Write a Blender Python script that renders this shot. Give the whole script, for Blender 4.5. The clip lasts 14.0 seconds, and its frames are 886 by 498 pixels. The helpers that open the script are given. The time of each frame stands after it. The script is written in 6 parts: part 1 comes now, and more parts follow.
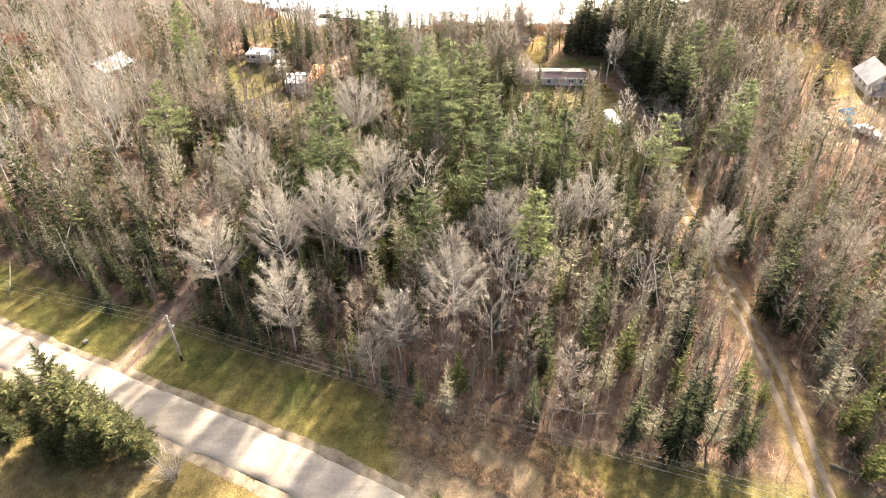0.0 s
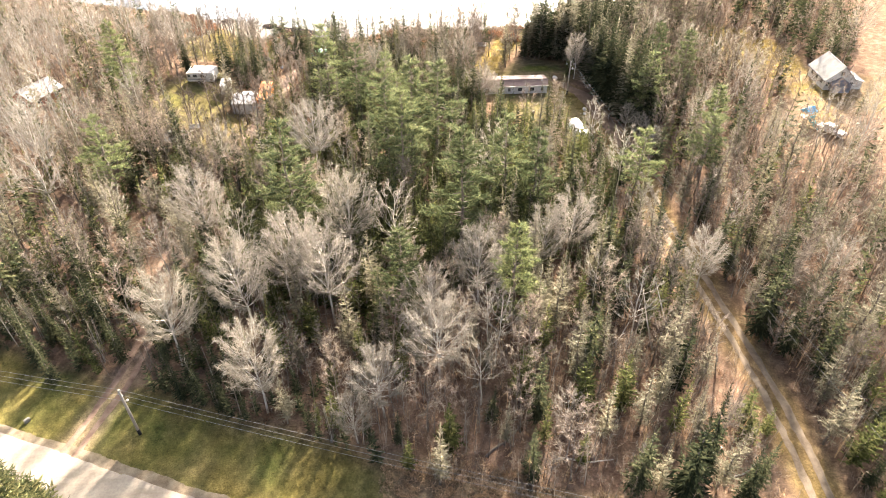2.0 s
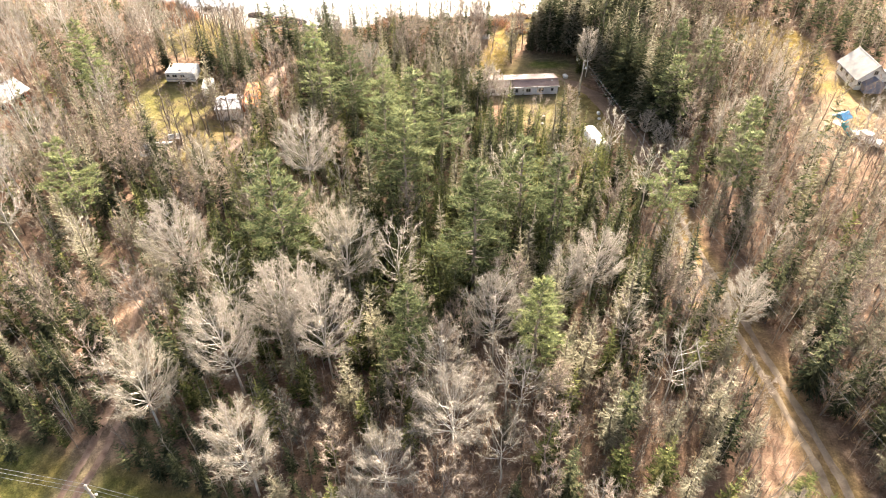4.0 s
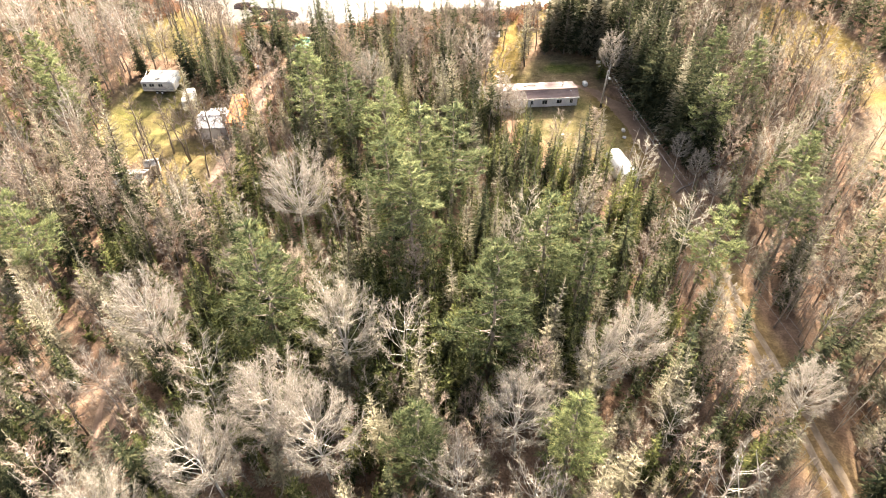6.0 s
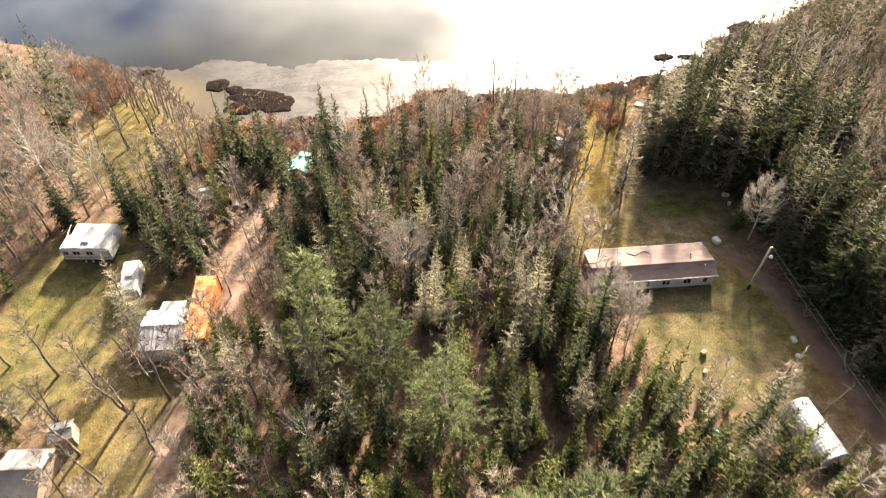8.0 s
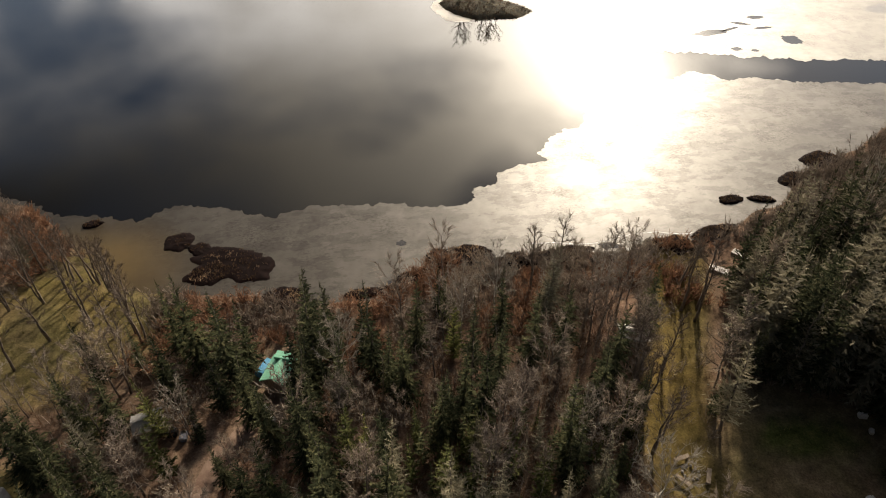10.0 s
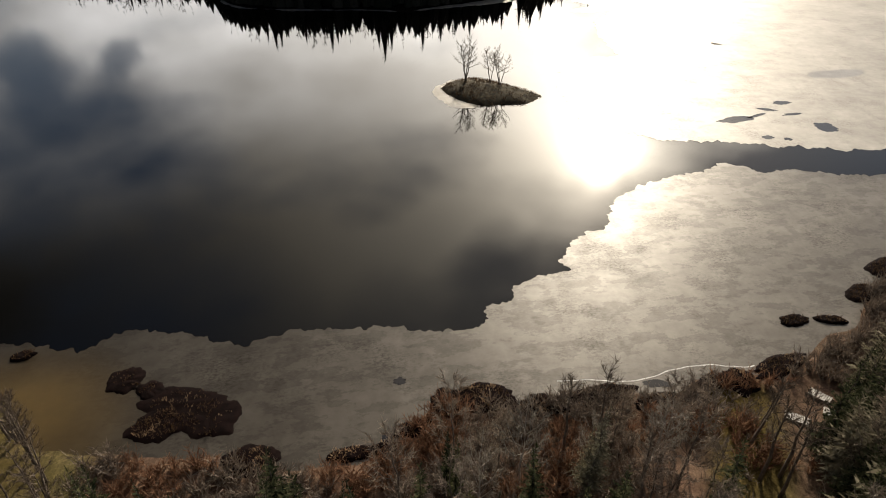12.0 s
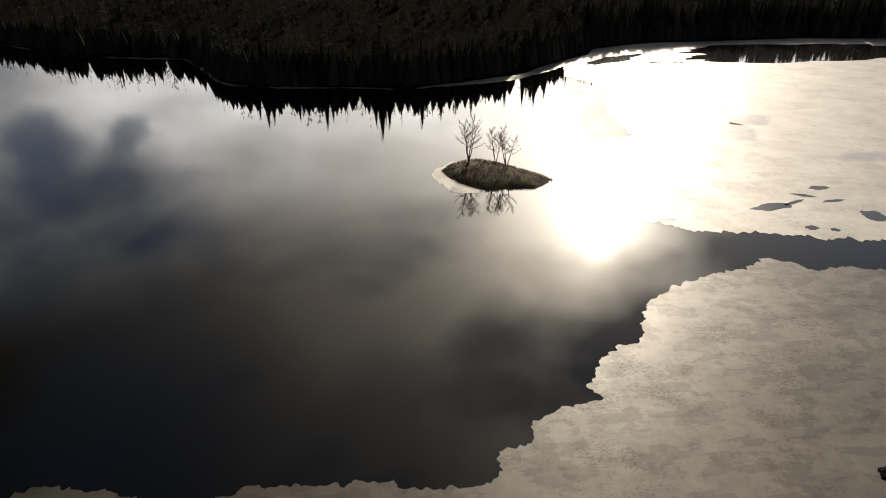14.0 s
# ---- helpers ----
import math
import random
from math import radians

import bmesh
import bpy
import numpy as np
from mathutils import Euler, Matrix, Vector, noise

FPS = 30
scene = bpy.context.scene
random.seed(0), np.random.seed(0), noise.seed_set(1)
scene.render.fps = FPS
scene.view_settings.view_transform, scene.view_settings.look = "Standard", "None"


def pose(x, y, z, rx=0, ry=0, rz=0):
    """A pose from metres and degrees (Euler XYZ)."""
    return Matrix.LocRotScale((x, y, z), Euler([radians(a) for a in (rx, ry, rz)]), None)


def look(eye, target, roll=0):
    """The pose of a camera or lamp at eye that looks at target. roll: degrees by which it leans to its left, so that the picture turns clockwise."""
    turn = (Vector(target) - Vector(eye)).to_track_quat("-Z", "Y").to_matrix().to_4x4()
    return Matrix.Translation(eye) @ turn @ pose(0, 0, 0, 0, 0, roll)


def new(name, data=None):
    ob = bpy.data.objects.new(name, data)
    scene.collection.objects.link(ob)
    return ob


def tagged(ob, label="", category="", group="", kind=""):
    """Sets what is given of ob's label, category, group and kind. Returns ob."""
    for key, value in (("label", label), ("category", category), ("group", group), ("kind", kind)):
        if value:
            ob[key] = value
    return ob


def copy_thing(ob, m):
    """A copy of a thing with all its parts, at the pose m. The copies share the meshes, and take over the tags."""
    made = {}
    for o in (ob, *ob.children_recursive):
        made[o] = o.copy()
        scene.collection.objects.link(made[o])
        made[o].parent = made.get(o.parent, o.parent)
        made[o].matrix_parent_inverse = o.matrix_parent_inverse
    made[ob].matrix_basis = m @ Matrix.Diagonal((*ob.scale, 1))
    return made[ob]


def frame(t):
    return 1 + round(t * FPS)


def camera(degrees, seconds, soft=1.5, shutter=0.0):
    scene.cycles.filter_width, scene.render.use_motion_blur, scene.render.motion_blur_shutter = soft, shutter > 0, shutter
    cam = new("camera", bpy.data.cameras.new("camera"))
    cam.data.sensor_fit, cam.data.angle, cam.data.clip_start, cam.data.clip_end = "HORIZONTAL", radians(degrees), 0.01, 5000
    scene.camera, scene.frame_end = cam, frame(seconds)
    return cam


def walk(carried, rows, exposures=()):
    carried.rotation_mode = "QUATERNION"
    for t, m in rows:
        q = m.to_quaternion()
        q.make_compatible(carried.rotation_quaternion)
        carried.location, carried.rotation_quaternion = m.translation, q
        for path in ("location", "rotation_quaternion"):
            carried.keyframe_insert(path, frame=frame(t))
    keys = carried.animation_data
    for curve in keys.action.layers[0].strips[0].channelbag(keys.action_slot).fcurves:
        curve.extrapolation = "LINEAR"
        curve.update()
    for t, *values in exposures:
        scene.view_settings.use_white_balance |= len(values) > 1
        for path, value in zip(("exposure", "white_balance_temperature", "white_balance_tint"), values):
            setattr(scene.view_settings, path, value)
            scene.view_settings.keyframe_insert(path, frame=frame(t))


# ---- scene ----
from mathutils import geometry

# The flight: seconds, place in metres, pitch, roll and yaw in degrees.
cam = camera(69.48, 14.0, soft=1.0, shutter=0.15)
PATH = [
    (0.0, 0.00, 0.00, 60.75, -37.92, 0.00, -2.03),
    (0.5, -0.70, 1.39, 60.97, -38.06, 0.14, -3.49),
    (1.0, -1.36, 3.25, 61.32, -38.28, 0.17, -5.04),
    (1.5, -1.83, 5.41, 61.37, -38.31, 0.19, -6.31),
    (2.0, -2.18, 7.97, 61.50, -38.44, 0.15, -7.33),
    (2.5, -2.34, 10.86, 61.66, -38.58, 0.13, -7.58),
    (3.0, -2.49, 14.01, 61.74, -39.42, 0.08, -7.72),
    (3.2, -2.60, 15.38, 61.81, -39.76, 0.05, -7.87),
    (5.3, -2.37, 29.56, 63.72, -43.05, -0.17, -8.11),
    (5.5, -2.13, 30.96, 63.82, -43.35, -0.14, -8.06),
    (6.0, -1.78, 37.23, 64.13, -44.41, -0.02, -8.20),
    (6.5, -1.77, 49.78, 64.63, -46.46, 0.07, -8.37),
    (7.0, -2.25, 62.83, 64.68, -46.83, 0.05, -8.44),
    (7.5, -2.94, 75.77, 63.35, -47.07, -0.09, -8.41),
    (8.0, -3.13, 88.85, 61.32, -46.94, -0.12, -8.46),
    (8.5, -2.52, 101.65, 59.22, -44.96, -0.04, -8.32),
    (8.7, -2.21, 106.82, 58.35, -44.29, -0.01, -8.27),
    (8.9, -2.16, 109.60, 57.85, -43.76, -0.02, -8.32),
    (9.5, -2.12, 113.90, 56.90, -41.98, -0.06, -8.62),
    (10.2, -2.08, 118.80, 55.72, -39.78, -0.09, -8.95),
    (10.8, -1.98, 123.49, 54.67, -37.91, -0.10, -9.08),
    (11.0, -1.65, 125.39, 54.21, -37.30, -0.09, -9.07),
    (11.5, -1.13, 129.72, 52.97, -35.67, -0.08, -9.07),
    (12.0, -0.61, 133.80, 51.93, -34.09, -0.09, -9.08),
    (12.5, -0.01, 137.95, 50.95, -32.59, -0.12, -9.07),
    (13.0, 0.54, 141.86, 50.12, -31.03, -0.12, -9.05),
    (13.5, 1.16, 145.87, 49.04, -29.40, -0.18, -9.03),
    (14.0, 1.70, 149.94, 47.63, -27.61, -0.26, -9.07),
]
EXPOSURES = [(0.0, 3.03, 7200, 12), (3.0, 3.16, 7300, 12), (5.5, 3.25, 7400, 12), (6.5, 3.32, 7400, 11.5), (7.0, 3.22, 7400, 11.5), (7.5, 2.95, 7450, 11.5), (8.0, 2.57, 7550, 11.5), (8.5, 1.62, 7600, 11.5), (10.8, 0.2, 7500, 10.5), (11.5, 0.0, 7450, 10), (13.0, -0.38, 7400, 11), (14.0, -0.17, 7400, 11)]
walk(cam, [(t, pose(x, y, z, 90 + pitch, roll, yaw)) for t, x, y, z, pitch, roll, yaw in PATH], EXPOSURES)

# ---- light: low autumn sun over the lake, thin broken cloud ----
SUN_EL, SUN_AZ = radians(24.2), radians(24.5)
SUN_DIR = Vector((math.sin(SUN_AZ) * math.cos(SUN_EL), math.cos(SUN_AZ) * math.cos(SUN_EL), math.sin(SUN_EL)))
sun = new("sun", bpy.data.lights.new("sun", "SUN"))
sun.data.energy, sun.data.angle, sun.data.color = 5.0, radians(2.6), (1.0, 0.92, 0.81)
sun.matrix_world = look(SUN_DIR * 500, (0, 0, 0))

world = bpy.data.worlds.new("world")
scene.world = world
world.use_nodes = True


def build_sky():
    nt = world.node_tree
    nt.nodes.clear()
    out = nt.nodes.new("ShaderNodeOutputWorld")
    bg = nt.nodes.new("ShaderNodeBackground")
    sky = nt.nodes.new("ShaderNodeTexSky")
    sky.sky_type, sky.sun_disc = "NISHITA", False
    sky.sun_elevation, sky.sun_rotation = SUN_EL, SUN_AZ
    co = nt.nodes.new("ShaderNodeTexCoord")
    # broken cloud over the blue
    mp = nt.nodes.new("ShaderNodeMapping")
    mp.inputs["Scale"].default_value = (1.0, 1.0, 2.2)
    cloud = nt.nodes.new("ShaderNodeTexNoise")
    cloud.inputs["Scale"].default_value, cloud.inputs["Detail"].default_value = 2.3, 5.0
    ramp = nt.nodes.new("ShaderNodeMapRange")
    ramp.inputs[1].default_value, ramp.inputs[2].default_value = 0.36, 0.55
    # the veil of cloud is brightest about the sun
    dot = nt.nodes.new("ShaderNodeVectorMath")
    dot.operation = "DOT_PRODUCT"
    dot.inputs[1].default_value = SUN_DIR
    pos = nt.nodes.new("ShaderNodeMath")
    pos.operation = "MAXIMUM"
    pos.inputs[1].default_value = 0.0
    glow = []
    for power, gain in ((9.0, CLOUD_WIDE), (90.0, CLOUD_MID), (900.0, CLOUD_CORE)):
        pw = nt.nodes.new("ShaderNodeMath")
        pw.operation, pw.inputs[1].default_value = "POWER", power
        ml = nt.nodes.new("ShaderNodeMath")
        ml.operation, ml.inputs[1].default_value = "MULTIPLY", gain
        nt.links.new(pos.outputs[0], pw.inputs[0])
        nt.links.new(pw.outputs[0], ml.inputs[0])
        glow.append(ml)
    add = glow[0]
    for g in glow[1:]:
        a = nt.nodes.new("ShaderNodeMath")
        nt.links.new(add.outputs[0], a.inputs[0])
        nt.links.new(g.outputs[0], a.inputs[1])
        add = a
    # and towards the horizon, where one looks through more of it
    up = nt.nodes.new("ShaderNodeSeparateXYZ")
    nt.links.new(co.outputs["Generated"], up.inputs[0])
    low = nt.nodes.new("ShaderNodeMapRange")
    low.interpolation_type = "SMOOTHSTEP"
    low.inputs[1].default_value, low.inputs[2].default_value = 0.52, 0.26
    low.inputs[3].default_value, low.inputs[4].default_value = 0.0, CLOUD_LOW
    nt.links.new(up.outputs["Z"], low.inputs[0])
    # thin cloud lit from behind is bright on the sun's side of the sky alone
    ahead = nt.nodes.new("ShaderNodeMapRange")
    ahead.interpolation_type = "SMOOTHSTEP"
    ahead.inputs[1].default_value, ahead.inputs[2].default_value, ahead.inputs[3].default_value, ahead.inputs[4].default_value = 0.30, 0.93, 0.08, 1.0
    nt.links.new(dot.outputs["Value"], ahead.inputs[0])
    bright = nt.nodes.new("ShaderNodeMath")
    bright.operation = "MULTIPLY"
    nt.links.new(low.outputs[0], bright.inputs[0])
    nt.links.new(ahead.outputs[0], bright.inputs[1])
    plus = nt.nodes.new("ShaderNodeMath")
    plus.inputs[1].default_value = CLOUD_BASE
    nt.links.new(bright.outputs[0], plus.inputs[0])
    # cool grey cloud, mottled, and the warm glow about the sun
    ln = nt.links.new
    mottle = nt.nodes.new("ShaderNodeTexNoise")
    mottle.inputs["Scale"].default_value, mottle.inputs["Detail"].default_value = 5.5, 6.0
    shade = nt.nodes.new("ShaderNodeMapRange")
    shade.inputs[1].default_value, shade.inputs[2].default_value, shade.inputs[3].default_value, shade.inputs[4].default_value = 0.3, 0.7, 0.55, 1.35
    cloudy = nt.nodes.new("ShaderNodeMath")
    cloudy.operation = "MULTIPLY"
    grey, warm, both, blue = (nt.nodes.new("ShaderNodeVectorMath") for _ in range(4))
    grey.operation, warm.operation, both.operation, blue.operation = "SCALE", "SCALE", "ADD", "SCALE"
    grey.inputs[0].default_value, warm.inputs[0].default_value = (0.90, 0.955, 1.06), (1.0, 0.95, 0.86)
    blue.inputs["Scale"].default_value = 0.75
    mix = nt.nodes.new("ShaderNodeMix")
    mix.data_type = "RGBA"
    ln(co.outputs["Generated"], mp.inputs[0])
    ln(mp.outputs[0], cloud.inputs["Vector"])
    ln(mp.outputs[0], mottle.inputs["Vector"])
    ln(cloud.outputs["Fac"], ramp.inputs[0])
    ln(mottle.outputs["Fac"], shade.inputs[0])
    ln(plus.outputs[0], cloudy.inputs[0])
    ln(shade.outputs[0], cloudy.inputs[1])
    ln(co.outputs["Generated"], dot.inputs[0])
    ln(dot.outputs["Value"], pos.inputs[0])
    ln(cloudy.outputs[0], grey.inputs["Scale"])
    ln(add.outputs[0], warm.inputs["Scale"])
    ln(grey.outputs[0], both.inputs[0])
    ln(warm.outputs[0], both.inputs[1])
    # gaps in the cloud low over the western shore: way to the middle, inner and outer reach in degrees, depth
    warp = nt.nodes.new("ShaderNodeTexNoise")
    warp.inputs["Scale"].default_value, warp.inputs["Detail"].default_value = 7.0, 4.0
    shift = nt.nodes.new("ShaderNodeVectorMath")
    shift.operation, shift.inputs[1].default_value, shift.inputs[2].default_value = "MULTIPLY_ADD", (0.16, 0.16, 0.12), (-0.08, -0.08, -0.06)
    moved, unit, tint = (nt.nodes.new("ShaderNodeVectorMath") for _ in range(3))
    unit.operation, tint.operation, tint.inputs[1].default_value = "NORMALIZE", "MULTIPLY", (0.76, 0.85, 0.99)
    ln(co.outputs["Generated"], warp.inputs["Vector"])
    ln(warp.outputs["Color"], shift.inputs[0])
    ln(co.outputs["Generated"], moved.inputs[0])
    ln(shift.outputs[0], moved.inputs[1])
    ln(moved.outputs[0], unit.inputs[0])
    fac = ramp.outputs[0]
    for az, el, inner, outer, depth in CLOUD_GAPS:
        a, e = radians(az), radians(el)
        way, cut, keep = nt.nodes.new("ShaderNodeVectorMath"), nt.nodes.new("ShaderNodeMapRange"), nt.nodes.new("ShaderNodeMath")
        way.operation, keep.operation, cut.interpolation_type = "DOT_PRODUCT", "MULTIPLY", "SMOOTHSTEP"
        way.inputs[1].default_value = (math.sin(a) * math.cos(e), math.cos(a) * math.cos(e), math.sin(e))
        cut.inputs[1].default_value, cut.inputs[2].default_value = math.cos(radians(outer)), math.cos(radians(inner))
        cut.inputs[3].default_value, cut.inputs[4].default_value = 1.0, 1.0 - depth
        ln(unit.outputs[0], way.inputs[0])
        ln(way.outputs["Value"], cut.inputs[0])
        ln(fac, keep.inputs[0])
        ln(cut.outputs[0], keep.inputs[1])
        fac = keep.outputs[0]
    ln(fac, mix.inputs["Factor"])
    ln(sky.outputs[0], blue.inputs[0])
    ln(blue.outputs[0], tint.inputs[0])
    ln(tint.outputs[0], mix.inputs["A"])
    ln(both.outputs[0], mix.inputs["B"])
    ln(mix.outputs["Result"], bg.inputs[0])
    bg.inputs[1].default_value = SKY
    ln(bg.outputs[0], out.inputs[0])


CLOUD_GAPS = ((-23.6, 16.0, 0.1, 3.2, 0.85), (-18.2, 15.6, 0.1, 2.2, 0.75), (-23.4, 19.4, 0.1, 3.6, 0.5), (-26.5, 23.0, 0.2, 4.5, 0.25), (14.5, 37.0, 0.3, 6.0, 0.45), (2.0, 45.0, 1.0, 11.0, 0.5), (-20.0, 40.0, 1.0, 14.0, 0.5))
SKY, CLOUD_BASE, CLOUD_LOW, CLOUD_WIDE, CLOUD_MID, CLOUD_CORE = 0.12, 0.29, 20.0, 27.0, 100.0, 180.0
build_sky()


# ---- materials ----
def material(name, rough=0.8, metal=0.0, spec=0.3):
    m = bpy.data.materials.new(name)
    m.use_nodes = True
    b = m.node_tree.nodes["Principled BSDF"]
    b.inputs["Roughness"].default_value, b.inputs["Metallic"].default_value = rough, metal
    b.inputs["Specular IOR Level"].default_value = spec
    return m, m.node_tree, b


def noise_node(nt, scale, detail=3.0, rough=0.55, stretch=None):
    co = nt.nodes.new("ShaderNodeNewGeometry")
    n = nt.nodes.new("ShaderNodeTexNoise")
    n.inputs["Scale"].default_value, n.inputs["Detail"].default_value, n.inputs["Roughness"].default_value = scale, detail, rough
    if stretch:
        mp = nt.nodes.new("ShaderNodeMapping")
        mp.inputs["Scale"].default_value = stretch
        nt.links.new(co.outputs["Position"], mp.inputs[0])
        nt.links.new(mp.outputs[0], n.inputs["Vector"])
    else:
        nt.links.new(co.outputs["Position"], n.inputs["Vector"])
    return n


def ramp_node(nt, source, stops):
    r = nt.nodes.new("ShaderNodeValToRGB")
    while len(r.color_ramp.elements) < len(stops):
        r.color_ramp.elements.new(0.5)
    for e, (at, col) in zip(r.color_ramp.elements, stops):
        e.position, e.color = at, (*col, 1.0)
    nt.links.new(source, r.inputs[0])
    return r


def mix_node(nt, fac, a, b, mode="MIX"):
    m = nt.nodes.new("ShaderNodeMix")
    m.data_type, m.blend_type = "RGBA", mode
    for key, val in (("Factor", fac), ("A", a), ("B", b)):
        if isinstance(val, (int, float)):
            m.inputs[key].default_value = val
        elif isinstance(val, tuple):
            m.inputs[key].default_value = (*val, 1.0)
        else:
            nt.links.new(val, m.inputs[key])
    return m


def bump(nt, b, source, strength, dist=0.1):
    n = nt.nodes.new("ShaderNodeBump")
    n.inputs["Strength"].default_value, n.inputs["Distance"].default_value = strength, dist
    nt.links.new(source, n.inputs["Height"])
    nt.links.new(n.outputs[0], b.inputs["Normal"])


def plain(name, dark, light, scale=3.0, rough=0.8, metal=0.0, bumpy=0.2, spec=0.3, stretch=None):
    """A surface that wanders between two colours at two sizes."""
    m, nt, b = material(name, rough, metal, spec)
    big, fine = noise_node(nt, scale, 4.0, 0.6, stretch), noise_node(nt, scale * 9.0, 3.0)
    r = ramp_node(nt, big.outputs["Fac"], ((0.3, dark), (0.7, light)))
    g = ramp_node(nt, fine.outputs["Fac"], ((0.25, (0.75, 0.75, 0.75)), (0.75, (1.0, 1.0, 1.0))))
    c = mix_node(nt, 1.0, r.outputs[0], g.outputs[0], "MULTIPLY")
    nt.links.new(c.outputs["Result"], b.inputs["Base Color"])
    if bumpy:
        bump(nt, b, fine.outputs["Fac"], bumpy, 0.05)
    return m


def foliage(name, stops, through_light=0.35, vary=0.5, rough=0.85):
    """Needles, leaves and twigs: each clump a little different, each tree a little different, and some light passes through."""
    m, nt, b = material(name, rough, 0.0, 0.0)
    geo = nt.nodes.new("ShaderNodeNewGeometry")
    r = ramp_node(nt, geo.outputs["Random Per Island"], stops)
    info = nt.nodes.new("ShaderNodeObjectInfo")
    tint = ramp_node(nt, info.outputs["Random"], ((0.0, (1 - vary, 1 - vary * 0.95, 1 - vary)), (0.5, (1.0, 0.98, 0.95)), (1.0, (1 + vary * 0.4, 1 + vary * 0.33, 0.95 + vary * 0.2))))
    c = mix_node(nt, 1.0, r.outputs[0], tint.outputs[0], "MULTIPLY")
    nt.links.new(c.outputs["Result"], b.inputs["Base Color"])
    if through_light:
        tr = nt.nodes.new("ShaderNodeBsdfTranslucent")
        ms = nt.nodes.new("ShaderNodeMixShader")
        ms.inputs[0].default_value = through_light
        nt.links.new(c.outputs["Result"], tr.inputs[0])
        nt.links.new(b.outputs[0], ms.inputs[1])
        nt.links.new(tr.outputs[0], ms.inputs[2])
        nt.links.new(ms.outputs[0], nt.nodes["Material Output"].inputs[0])
    return m


M_PINE = foliage("pine_needles", ((0.0, (0.05, 0.072, 0.042)), (0.5, (0.12, 0.143, 0.074)), (1.0, (0.235, 0.24, 0.125))), 0.5, 0.4)
M_YOUNG_PINE = foliage("young_pine_needles", ((0.0, (0.04, 0.056, 0.03)), (0.6, (0.115, 0.12, 0.06)), (1.0, (0.25, 0.235, 0.12))), 0.45, 0.35)
M_SPRUCE = foliage("spruce_needles", ((0.0, (0.024, 0.032, 0.020)), (0.6, (0.059, 0.066, 0.038)), (1.0, (0.118, 0.118, 0.068))), 0.28)
M_CEDAR = foliage("cedar_fronds", ((0.0, (0.050, 0.062, 0.026)), (0.6, (0.126, 0.140, 0.058)), (1.0, (0.25, 0.242, 0.11))), 0.48)
M_LARCH = foliage("bare_larch_twigs", ((0.0, (0.125, 0.115, 0.085)), (0.6, (0.215, 0.20, 0.152)), (1.0, (0.32, 0.30, 0.24))), 0.42)
M_TWIG = foliage("pale_twigs", ((0.0, (0.155, 0.138, 0.122)), (0.6, (0.25, 0.228, 0.205)), (1.0, (0.37, 0.343, 0.31))), 0.35, 0.25)
M_TWIG_BROWN = foliage("brown_twigs", ((0.0, (0.13, 0.105, 0.09)), (0.6, (0.24, 0.198, 0.17)), (1.0, (0.36, 0.31, 0.272))), 0.18, 0.35)
M_TWIG_DARK = foliage("dark_twigs", ((0.0, (0.07, 0.055, 0.046)), (0.6, (0.13, 0.105, 0.09)), (1.0, (0.22, 0.18, 0.155))), 0.1, 0.3)
M_RUSSET = foliage("russet_leaves", ((0.0, (0.11, 0.06, 0.042)), (0.6, (0.215, 0.118, 0.078)), (1.0, (0.33, 0.205, 0.135))), 0.32)
M_FERN = foliage("dead_fern", ((0.0, (0.22, 0.145, 0.10)), (0.6, (0.42, 0.30, 0.205)), (1.0, (0.58, 0.45, 0.33))), 0.35)
M_SEDGE = foliage("brown_sedge", ((0.0, (0.05, 0.032, 0.022)), (0.6, (0.12, 0.078, 0.05)), (1.0, (0.22, 0.15, 0.10))), 0.2)
M_GRASS = foliage("grass_blades", ((0.0, (0.07, 0.075, 0.025)), (0.6, (0.14, 0.13, 0.043)), (1.0, (0.25, 0.205, 0.085))), 0.3)
M_BARK = plain("grey_brown_bark", (0.10, 0.08, 0.065), (0.24, 0.20, 0.17), 2.0, 0.9, bumpy=0.5)
M_BIRCH = plain("pale_birch_bark", (0.30, 0.27, 0.23), (0.62, 0.58, 0.52), 1.3, 0.8, bumpy=0.3)
# far trees: needle and twig colours darkened to stand in for their unlit side
M_FAR_SHADED = foliage("far_woods", ((0.0, (0.012, 0.015, 0.012)), (0.5, (0.026, 0.029, 0.023)), (1.0, (0.052, 0.05, 0.043))), 0.2)
M_FAR_BARE_SHADED = foliage("far_bare_twigs", ((0.0, (0.026, 0.022, 0.02)), (0.6, (0.052, 0.046, 0.042)), (1.0, (0.10, 0.088, 0.08))), 0.25, 0.3)


